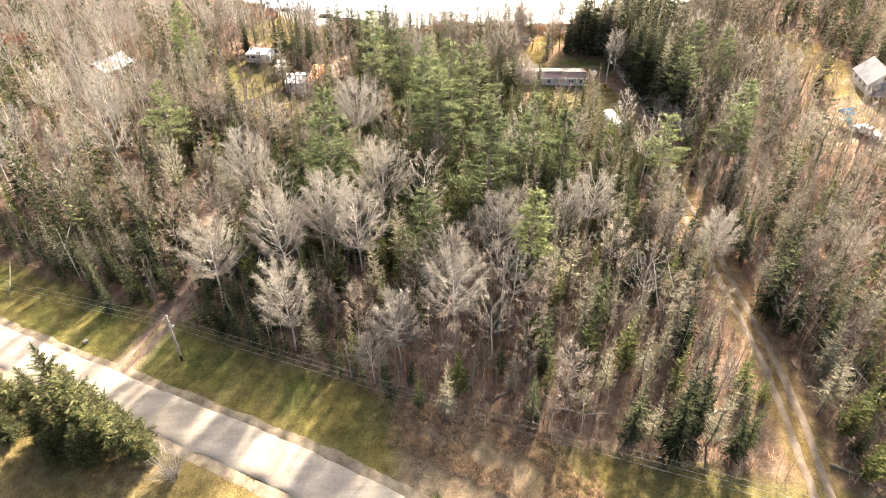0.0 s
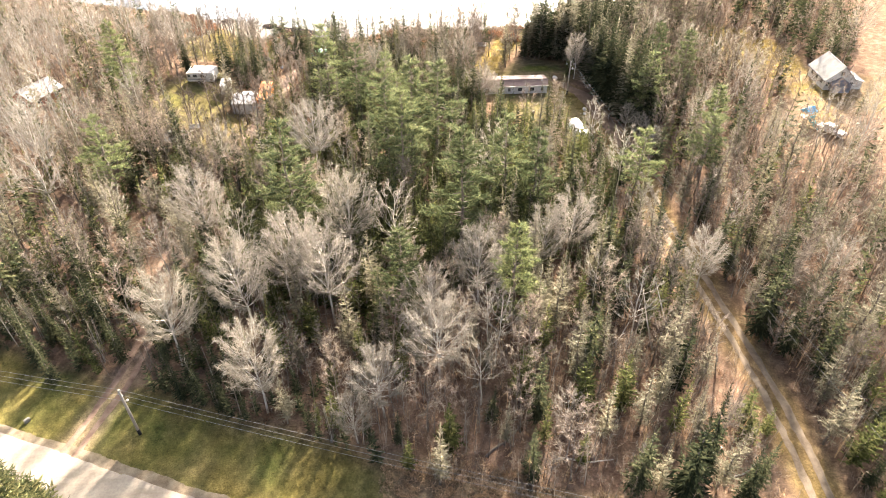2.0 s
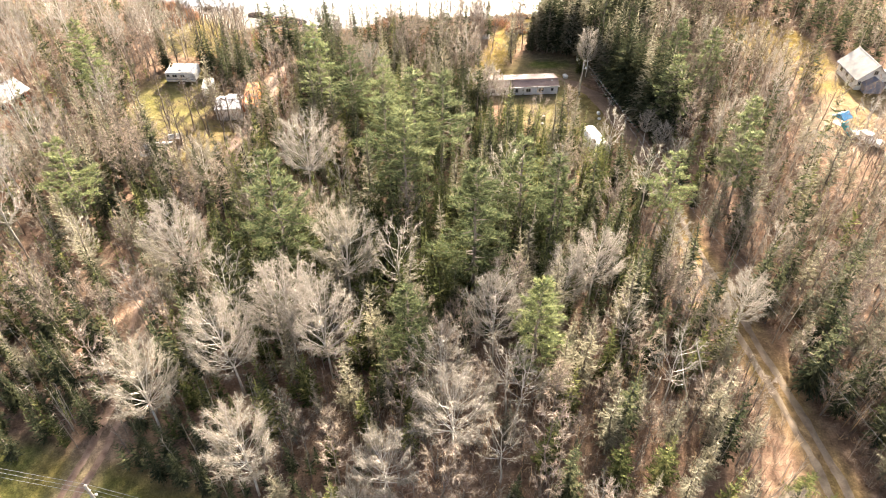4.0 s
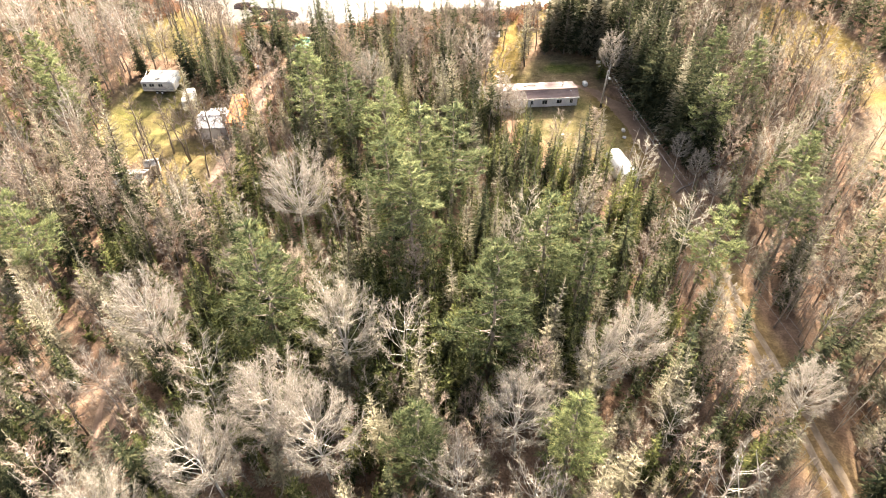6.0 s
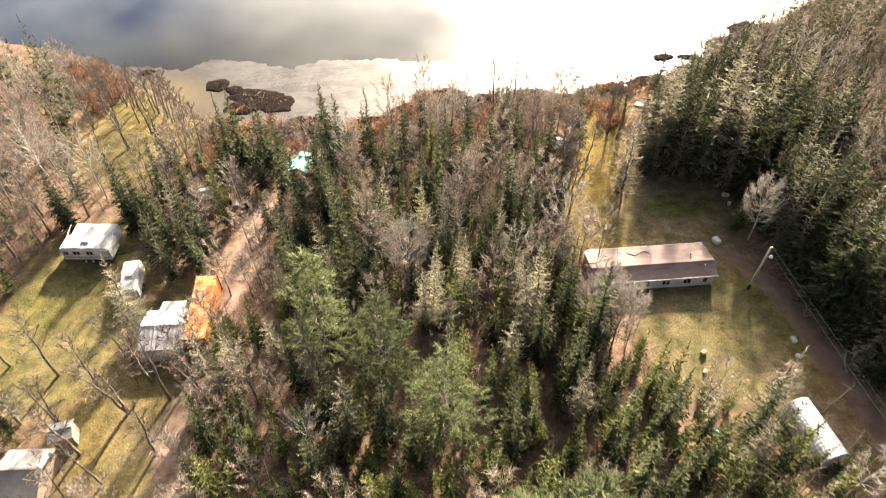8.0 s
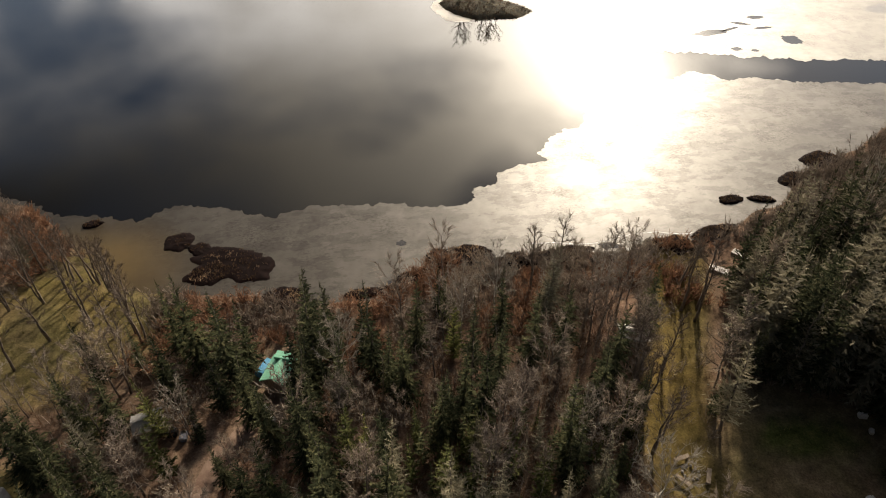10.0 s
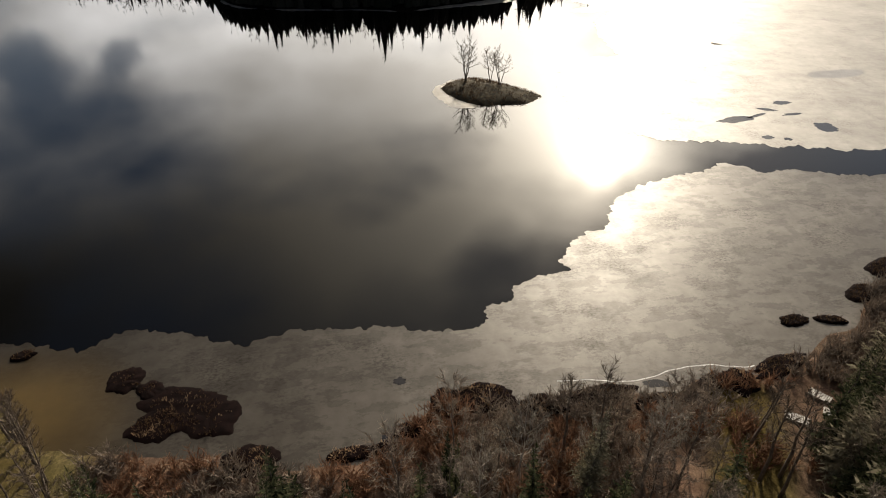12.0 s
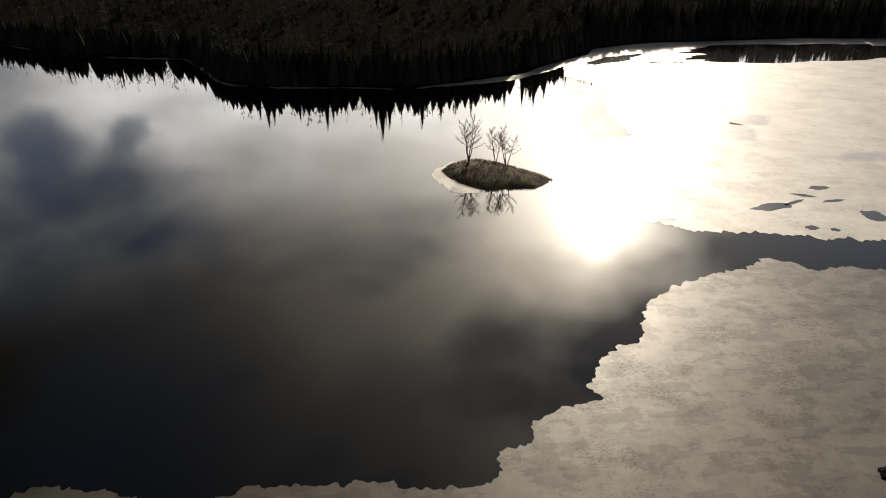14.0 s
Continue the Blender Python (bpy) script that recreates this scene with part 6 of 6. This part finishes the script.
travel_trailer("camper_trailer", pose(-38.2, 148.7, height(-38, 149.6), 0, 0, -9), 6.0, 2.6, 2.0, "white travel trailer with a leaf-stained roof on the grass", ((-2.3, 0.7), (-1.0, 1.0), (0.6, 0.9)), True)
travel_trailer("small_camper", pose(-32.2, 142.6, height(-32, 143), 0, 0, -86), 5.0, 2.0, 1.8, "small white box camper parked on the grass", ((-0.9, 0.6),))


def metal_garage():
    r = gabled("garage", pose(-26.95, 134.0, height(-26.9, 135), 0, 0, -4), 4.6, 5.0, 2.2, 0.75, 0.15, M_TIN, M_TIN, "grey sheet-metal garage with a low gabled roof", "garage", M_TIN)
    g = Geo()
    g.box(-1.4, -2.56, 0, 1.4, -2.505, 2.1, bevel=0.01)
    part("door", g, M_WHITE, r, "pale garage door")
    g = Geo()
    g.prism([(2.6, 0), (4.2, 0), (4.2, 1.9), (2.6, 2.3)], -1.2, 1.4)
    part("lean_to", g, M_TIN, r, "lean-to of grey metal")
    for x in (-2.3, -0.8, 0.8, 2.3):
        g = Geo()
        g.tube([Vector((x, -2.66, 2.34)), Vector((x, 0, 3.13)), Vector((x, 2.66, 2.34))], [0.03, 0.03, 0.03], 4)
        part("roof_seam", g, M_TIN, r)


metal_garage()


def container():
    z = height(-23.3, 137)
    r = thing("shipping_container", pose(-23.35, 136.4, z, 0, 0, -3), "rusty orange steel shipping container", "container")
    L, W, H = 9.0, 2.35, 2.6
    g = Geo()
    g.box(-W / 2 + 0.05, -L / 2 + 0.05, 0.12, W / 2 - 0.05, L / 2 - 0.05, H - 0.05)
    part("body", g, M_RUST, r, "orange steel walls and roof streaked with rust")
    for s in (-1, 1):
        g = Geo()
        n = 29
        for k in range(n):
            y = -L / 2 + 0.3 + (L - 0.6) * k / (n - 1)
            x = s * (W / 2 - 0.05)
            g.box(min(x, x + s * 0.04), y - 0.07, 0.2, max(x, x + s * 0.04), y + 0.07, H - 0.15)
        part("side_ribs", g, M_RUST, r)
    g = Geo()
    for k in range(27):
        y = -L / 2 + 0.3 + (L - 0.6) * k / 26
        g.box(-W / 2 + 0.15, y - 0.07, H - 0.05, W / 2 - 0.15, y + 0.07, H - 0.03)
    part("roof_ribs", g, M_RUST, r)
    for x in (-1, 1):
        for y in (-1, 1):
            g = Geo()
            g.box(x * W / 2 - 0.08, y * L / 2 - 0.08, 0, x * W / 2 + 0.08, y * L / 2 + 0.08, H, bevel=0.01)
            part("corner_post", g, M_RUST_DARK, r)
    for x in (-0.56, 0.56):
        g = Geo()
        g.box(x - 0.52, -L / 2 + 0.0, 0.15, x + 0.52, -L / 2 + 0.06, H - 0.12, bevel=0.01)
        d = part("door", g, M_RUST_DARK, r)
        g = Geo()
        g.tube([Vector((x + 0.15, -L / 2 - 0.04, 0.2)), Vector((x + 0.15, -L / 2 - 0.04, H - 0.2))], [0.02, 0.02], 6)
        part("lock_rod", g, M_TIN, d)


container()


def sheds():
    r = gabled("shed", pose(-37.5, 119.2, height(-37.5, 119), 0, 0, -6), 3.8, 4.2, 2.0, 0.85, 0.25, M_WOOD, M_ROOF_PALE, "board shed with a pale sheet roof among bare trees", "shed", M_WOOD)
    door(r, 0.5, -2.1, 0.1, 0.9, 1.7, M_WOOD)
    r = gabled("shed", pose(-35.2, 123.2, height(-35, 123), 0, 0, 10), 1.9, 1.7, 1.8, 0.3, 0.15, M_WOOD, M_ROOF_PALE, "narrow wooden privy with a pale roof", "shed", M_WOOD)
    door(r, 0.1, -0.85, 0.1, 0.7, 1.5, M_WOOD)
    r = thing("metal_shed", pose(37.3, 112.8, height(37, 113), 0, 0, 96), "narrow white hoop shed of ribbed sheet by the driveway", "shed")
    g, W, H = Geo(), 1.5, 1.2
    arch = [(W * math.cos(a), H + 1.15 * math.sin(a)) for a in np.linspace(0, math.pi, 15)]
    g.prism([(-W, -0.3), (W, -0.3)] + arch, -3.1, 3.1)
    part("shell", g, M_TIN_WHITE, r, "curved white sheet shell")
    for k in range(16):
        g = Geo()
        x = -3.05 + 6.1 * k / 15
        g.tube([Vector((x, y * 1.012, z * 1.006)) for y, z in arch], [0.04] * 15, 4)
        part("rib", g, M_TIN_WHITE, r)
    g = Geo()
    g.box(3.11, -0.8, 0, 3.16, 0.8, 1.8, bevel=0.01)
    part("door", g, M_WHITE, r)
    r = gabled("cabin", pose(-70.5, 142.5, height(-70, 142), 0, 0, 62), 7.5, 5.5, 2.4, 1.6, 0.4, M_REDWOOD, M_TIN, "red-brown board cabin with a grey metal roof", "cabin", M_WOOD)
    for x in (-2.2, 2.2):
        window(r, x, -2.75, 1.0, 1.0, 0.9, "-y")
    door(r, 0, -2.75, 0.1, 0.9, 2.0, M_WOOD)
    window(r, -3.75, 0, 1.0, 1.0, 0.9, "-x")
    r = gabled("board_shed", pose(-24.8, 157.8, height(-24.8, 157.8), 0, 0, 15), 2.6, 2.2, 1.9, 0.4, 0.15, M_WOOD, M_ROOF_PALE, "small grey board shed among dark spruces", "shed", M_WOOD)
    door(r, 0.2, -1.1, 0.05, 0.7, 1.6, M_WOOD)
    r = gabled("house", pose(-99, 158, height(-99, 158), 0, 0, 20), 9.0, 7.0, 2.6, 1.8, 0.4, M_REDWOOD, M_RUST_DARK, "red-brown house with a dull red roof beyond the wood", "house", M_WOOD)
    for x in (-2.5, 2.5):
        window(r, x, -3.5, 1.0, 1.2, 1.0, "-y")
    r = gabled("lake_hut", pose(26.6, 162.0, height(27, 161), 0, 0, -12), 2.9, 2.0, 1.5, 0.35, 0.2, M_WOOD, M_WHITE, "small hut with a white roof by the lane to the lake", "shed", M_WHITE)
    door(r, 0, -1.0, 0.05, 0.7, 1.4, M_WOOD)
    r = gabled("cottage", pose(-12.5, 162.7, height(-12.4, 162.7), 0, 0, 68), 3.2, 2.3, 2.0, 0.55, 0.2, M_WOOD, M_GREEN, "small lakeside cottage with a bright green metal roof", "cottage", M_GREEN)
    g = Geo()
    g.box(0.9, -0.9, 2.45, 1.9, 0.9, 2.78, bevel=0.03)
    part("dormer", g, M_GREEN, r, "raised green roof box")
    window(r, -0.6, -1.15, 0.9, 0.8, 0.7, "-y")
    door(r, 0.8, -1.15, 0.05, 0.75, 1.7, M_WOOD)
    g = Geo()
    z = height(-14.4, 163)
    g.prism([(-0.7, 0), (0.7, 0), (0.75, 0.5), (0.3, 1.1), (-0.35, 1.05), (-0.75, 0.55)], -1.0, 1.0)
    r = tagged(new("tarp_heap", g.mesh("tarp_heap", M_BLUE)), "blue tarpaulin over a heap beside the cottage", "tarpaulin")
    r.matrix_basis = pose(-14.3, 164.4, z, 0, 0, 60)


sheds()


def big_house():
    z = height(100, 130)
    r = gabled("house", pose(98.6, 128.8, z, 0, 0, 80) @ Matrix.Diagonal((0.82, 0.82, 0.92, 1.0)), 10.0, 7.2, 2.7, 2.9, 0.5, M_WHITE, M_ROOF_PALE, "white house with a steep pale roof and dark trim", "house", M_BLUEGREY)
    for y in (-3.0, 3.0):
        window(r, -5.0, y, 1.0, 0.8, 1.1, "-x")
    window(r, -5.0, 0, 3.5, 1.0, 1.0, "-x")
    for x in (-3.0, 0.0, 3.0):
        window(r, x, 3.6, 1.0, 1.1, 1.1, "+y")
    g = Geo()
    g.prism([(-2.2, -0.4), (2.2, -0.4), (2.2, 1.9), (0, 3.1), (-2.2, 1.9)], -6.8, -5.0)
    part("porch", g, M_BLUEGREY, r, "blue-grey gabled porch")
    for s in (-1, 1):
        g = Geo()
        out = [(0, 3.15), (s * 2.6, 1.73), (s * 2.6, 1.85), (0, 3.28)]
        g.prism(out if s > 0 else out[::-1], -7.1, -4.9)
        part("porch_roof", g, M_BLUEGREY, r)
    g = Geo()
    g.prism([(-6.2, -0.3), (-3.6, -0.3), (-3.6, 2.4), (-6.2, 2.0)], -4.2, 1.5)
    part("side_wing", g, M_WHITE, r)
    g = Geo()
    g.prism([(-6.5, 1.97), (-3.5, 2.43), (-3.5, 2.55), (-6.5, 2.09)], -4.5, 1.8)
    part("wing_roof", g, M_ROOF_PALE, r, "pale metal wing roof")


big_house()


def play_set():
    x, y = 82.4, 111.5
    r = thing("play_set", pose(x, y, height(x, y), 0, 0, 20), "blue and teal garden play set", "play set")
    for px, py in ((-0.9, -0.9), (0.9, -0.9), (-0.9, 0.9), (0.9, 0.9)):
        g = Geo()
        g.tube([Vector((px, py, -0.1)), Vector((px, py, 2.7))], [0.07, 0.07], 6)
        part("post", g, M_WOOD, r)
    g = Geo()
    g.box(-1, -1, 1.2, 1, 1, 1.3, bevel=0.01)
    part("platform", g, M_WOOD, r)
    g = Geo()
    g.prism([(-1.2, 2.6), (1.2, 2.6), (0, 3.5)], -1.2, 1.2)
    part("roof", g, M_BLUE, r, "blue tent roof")
    g = Geo()
    g.box(-0.98, -1.04, 1.3, 0.98, -0.96, 2.0, bevel=0.01)
    part("panel", g, M_TEAL, r)
    g = Geo()
    g.tube([Vector((0, -1.0, 1.3)), Vector((0, -2.0, 0.8)), Vector((0, -3.0, 0.25)), Vector((0, -3.6, 0.12))], [0.5, 0.5, 0.5, 0.45], 8)
    part("slide", g, M_TEAL, r, "teal tube slide")
    x, y = 84.5, 106.5
    r = thing("pickup", pose(x, y, height(x, y), 0, 0, 115), "white pickup parked beside the house lane", "pickup")
    g, bm = Geo(), bmesh.new()
    bmesh.ops.create_cube(bm, size=1.0, matrix=Matrix.Translation((0, 0, 0.75)) @ Matrix.Diagonal((5.2, 1.9, 0.7, 1)))
    bmesh.ops.bevel(bm, geom=bm.edges[:], offset=0.12, segments=2, affect="EDGES")
    g.add(bm)
    part("body", g, M_WHITE, r)
    g = Geo()
    g.prism([(-0.85, 1.05), (0.85, 1.05), (0.7, 1.75), (-0.7, 1.75)], -0.6, 1.3)
    part("cab", g, M_WHITE, r)
    g = Geo()
    g.box(-0.62, -0.6, 1.2, -0.585, 0.6, 1.65)
    part("rear_window", g, M_PANE, r)
    for px in (-1.6, 1.6):
        for py in (-0.85, 0.85):
            wheel(r, px, py, 0.38, 0.25)


play_set()


# ---- poles and wires ----
def utility_pole(x, y, top, lean, label, lamp=False):
    z = height(x, y)
    r = thing("utility_pole", pose(x, y, z, lean, lean * 0.4, 0), label, "utility pole", "utility poles")
    H = top - z
    g = Geo()
    g.tube([Vector((0, 0, -0.4)), Vector((0, 0, H * 0.5)), Vector((0, 0, H))], [0.17, 0.15, 0.12], 9)
    part("pole", g, M_POLE, r, "weathered grey wooden pole", True)
    g = Geo()
    g.tube([Vector((0, 0, -0.3)), Vector((0, 0, 0.9))], [0.185, 0.18], 9)
    part("butt", g, M_BLACK, r, "dark tarred foot")
    for dz in (0.05, 0.9):
        g = Geo()
        g.tube([Vector((0.12, 0, H - dz - 0.1)), Vector((0.12, 0, H - dz)), Vector((0.12, 0, H - dz + 0.12))], [0.03, 0.08, 0.05], 7)
        part("insulator", g, M_WHITE, r, "white porcelain insulator")
    g = Geo()
    g.tube([Vector((0.1, 0, H - 1.6)), Vector((0.5, -0.15, H - 1.45))], [0.03, 0.03], 5)
    part("bracket", g, M_TIN, r)
    if lamp:
        g = Geo()
        g.tube([Vector((0.5, -0.15, H - 1.6)), Vector((0.5, -0.15, H - 1.5)), Vector((0.5, -0.15, H - 1.25))], [0.2, 0.22, 0.1], 9)
        part("lamp_head", g, M_WHITE, r, "white yard lamp, unlit")
    else:
        g = Geo()
        g.box(0.4, -0.25, H - 1.55, 0.6, -0.05, H - 1.35, bevel=0.03)
        part("clamp", g, M_WHITE, r)


utility_pole(-29.5, 53.5, 10.5, 1.5, "weathered wooden utility pole on the grass verge")
utility_pole(40.4, 131.8, 9.4, 0.5, "wooden utility pole with a yard lamp by the mobile home", True)
utility_pole(-86.0, 73.5, 10.5, 0.5, "weathered wooden utility pole beside the road")
utility_pole(45.5, 24.5, 10.5, 0.5, "wooden utility pole where the driveway meets the road")


def wire(a, b, sag, label, r=0.016):
    a, b = Vector(a), Vector(b)
    n = 22
    g = Geo()
    pts = [a.lerp(b, k / n) - Vector((0, 0, sag * 4 * (k / n) * (1 - k / n))) for k in range(n + 1)]
    g.tube(pts, [r] * (n + 1), 4)
    return tagged(new("power_line", g.mesh("power_line", M_WIRE)), label, "cable", "power lines")


for dz in (0.1, 0.95, 1.9):
    wire((-29.4, 53.5, 10.45 - dz), (45.5, 24.5, 10.4 - dz), 1.0, "slack overhead cable along the gravel road")
    wire((-29.4, 53.5, 10.45 - dz), (-86.0, 73.5, 10.4 - dz), 0.8, "slack overhead cable along the gravel road")
for dx, dz in ((-0.9, 0.3), (1.1, 0.3)):
    wire((45.5 + dx, 24.5, 10.4 - dz), (40.4 + 0.3 * dx, 131.8, 9.2), 1.8, "slack overhead cable along the driveway")


# ---- small things outdoors ----
random.seed(81)


def bench(x, y, spin):
    r = thing("bench", pose(x, y, height(x, y), 0, 0, spin), "plain wooden bench by the fire ring", "bench", "benches round the fire")
    g = Geo()
    g.box(-0.8, -0.2, 0.38, 0.8, 0.2, 0.45, bevel=0.01)
    part("seat", g, M_WOOD, r)
    for s in (-0.65, 0.65):
        g = Geo()
        g.box(s - 0.05, -0.17, -0.05, s + 0.05, 0.17, 0.38)
        part("leg", g, M_WOOD, r)


for a in (100, 215, 330):
    bench(25.5 + 1.5 * math.cos(radians(a)), 145 + 1.5 * math.sin(radians(a)), a + 90)
ring = thing("fire_ring", pose(25.5, 145, height(25.5, 145)), "ring of grey stones round a fireplace", "fire ring")
for k in range(11):
    bm, g = bmesh.new(), Geo()
    bmesh.ops.create_icosphere(bm, subdivisions=1, radius=0.2, matrix=pose(0.75 * math.cos(k * 0.571), 0.75 * math.sin(k * 0.571), 0.08, rnd(0, 90), rnd(0, 90), rnd(0, 90)) @ Matrix.Diagonal((1.2, 0.8, 0.75, 1)))
    g.add(bm)
    part("stone", g, M_STONE, ring)


def junk(x, y, s, mat, name, label, category):
    bm, g = bmesh.new(), Geo()
    bmesh.ops.create_cube(bm, size=1.0, matrix=Matrix.Translation((0, 0, 0.4 * s)) @ Matrix.Diagonal((s * 1.3, s * 0.8, 0.8 * s, 1)))
    bmesh.ops.bevel(bm, geom=bm.edges[:], offset=0.13 * s, segments=2, affect="EDGES")
    for v in bm.verts:
        v.co += Vector((rnd(-1, 1), rnd(-1, 1), rnd(-1, 1))) * 0.05 * s
    g.add(bm)
    ob = tagged(new(name, g.mesh(name, mat)), label, category)
    ob.matrix_basis = pose(x, y, height(x, y), 0, 0, rnd(0, 360))


junk(41.8, 123.9, 0.6, M_WHITE, "crate", "pale crate lying on the grass", "crate")
junk(41.2, 121.8, 0.45, M_WHITE, "crate", "pale crate lying on the grass", "crate")
junk(28.3, 114.2, 0.8, M_BLUE, "barrel", "blue plastic barrel among young conifers", "barrel")
junk(31.0, 123.7, 0.6, M_WOOD, "stump", "pale cut stump on the lawn", "stump")
junk(39.9, 139.6, 0.9, M_WHITE, "tank", "white tank beside the mobile home", "tank")
junk(45.5, 148.4, 0.7, M_WHITE, "crate", "pale crate at the lawn's edge", "crate")
junk(45.2, 146.6, 0.5, M_WHITE, "crate", "pale crate at the lawn's edge", "crate")
junk(-13.9, 158.8, 0.8, M_WHITE, "rubble", "heap of pale rubble near the cottage", "rubble")
junk(-13.2, 157.6, 0.6, M_WHITE, "rubble", "heap of pale rubble near the cottage", "rubble")
junk(-23.0, 157.2, 1.1, M_BLACK, "scrap_heap", "dark heap of scrap beside the board shed", "scrap")
junk(-21.6, 156.6, 0.8, M_BLUEGREY, "scrap_heap", "dark heap of scrap beside the board shed", "scrap")
junk(-42.2, 56.8, 0.5, M_STONE, "boulder", "dark boulder on the grass verge", "boulder")
junk(30.2, 121.4, 0.5, M_STONE, "boulder", "grey boulder on the lawn", "boulder")


def jetty(x, y, spin, L, label):
    r = thing("jetty", pose(x, y, max(0.25, height(x, y) + 0.1), 0, 0, spin), label, "jetty")
    n = int(L / 0.22)
    shared = Geo()
    shared.box(-0.09, -0.55, 0.12, 0.09, 0.55, 0.17)
    me = shared.mesh("plank", M_WHITE)
    for k in range(n):
        ob = new("plank", me)
        ob.parent = r
        ob.matrix_basis = pose(-L / 2 + 0.22 * k + 0.11, rnd(-0.02, 0.02), 0, 0, 0, rnd(-1.5, 1.5))
    for s in (-0.45, 0.45):
        g = Geo()
        g.box(-L / 2, s - 0.05, -0.2, L / 2, s + 0.05, 0.115)
        part("beam", g, M_WOOD, r)


jetty(42.8, 172.3, -38, 2.6, "section of pale plank jetty stored on the shore")
jetty(47.2, 174.8, -55, 2.4, "section of pale plank jetty stored on the shore")
jetty(46.6, 172.6, -40, 1.2, "short section of pale plank jetty on the shore")


def fallen(x, y, L, r, spin, mat, label):
    g = Geo()
    pts = [Vector((L * (k / 6 - 0.5), 0.03 * L * math.sin(k * 1.3), r + 0.06 * k * (k > 3))) for k in range(7)]
    g.tube(pts, [r * (1 - 0.11 * k) for k in range(7)], 7)
    ob = thing("fallen_log", pose(x, y, height(x, y) - 0.02, 0, 0, spin), label, "log", "fallen logs")
    part("stem", g, mat, ob, smooth=True)
    for k in range(4):
        s = Geo()
        a = pts[2 + k]
        s.tube([a, a + Vector((0.25, rnd(-0.6, 0.6), rnd(0.2, 0.7)))], [r * 0.25, r * 0.08], 4)
        part("stub", s, mat, ob)


for x, y, L, r, spin in ((43.8, 34.5, 7, 0.17, -35), (32.5, 40.5, 5, 0.12, 20), (30, 43, 4, 0.10, 200), (9.5, 47.5, 6, 0.16, 35), (-8, 53, 7, 0.2, 75), (17, 44, 6, 0.14, -12), (26, 60, 7, 0.14, 40), (-24, 88, 6, 0.14, 110), (46.5, 108, 6, 0.15, 30), (47, 122, 7, 0.16, 60), (11, 150, 6, 0.15, 70)):
    fallen(x, y, L, r, spin, M_BIRCH if r < 0.15 else M_BARK, "pale fallen trunk on the forest floor" if r < 0.15 else "grey fallen trunk on the forest floor")
# leaning dead stems
for x, y, L, tilt, spin in ((-56, 66, 9, 35, 60), (-52, 72, 8, 30, 100), (-30, 86, 7, 25, 40), (30, 58, 8, 28, 200), (-60, 112, 9, 30, 320), (48, 119, 10, 30, 30), (33, 60, 9, 22, 250), (36.2, 54, 9, 30, 310)):
    g = Geo()
    g.tube([Vector((0, 0, -0.3)), Vector((0.1, 0, L * 0.5)), Vector((0, 0.1, L))], [0.12, 0.08, 0.03], 6)
    ob = thing("snag", pose(x, y, height(x, y), tilt, 0, spin), "pale leaning dead trunk", "dead tree", "snags")
    part("stem", g, M_BIRCH, ob, smooth=True)

# heap of cut branches in front of the garage
random.seed(95)
heap = Geo()
for _ in range(170):
    p = Vector((rnd(-2.6, 2.6), rnd(-1.2, 1.2), 0))
    heap.blade(p + Vector((0, 0, rnd(0, 0.7))), turn(rnd(0.8, 2.2), rnd(0, 6.28), rnd(-0.1, 0.6)), 0.05)
ob = tagged(new("brush_pile", heap.mesh("brush_pile", M_TWIG)), "heap of cut grey branches before the garage", "brush pile", "", "stuff")
ob.matrix_basis = pose(-25.8, 130.9, height(-25.8, 130.9))
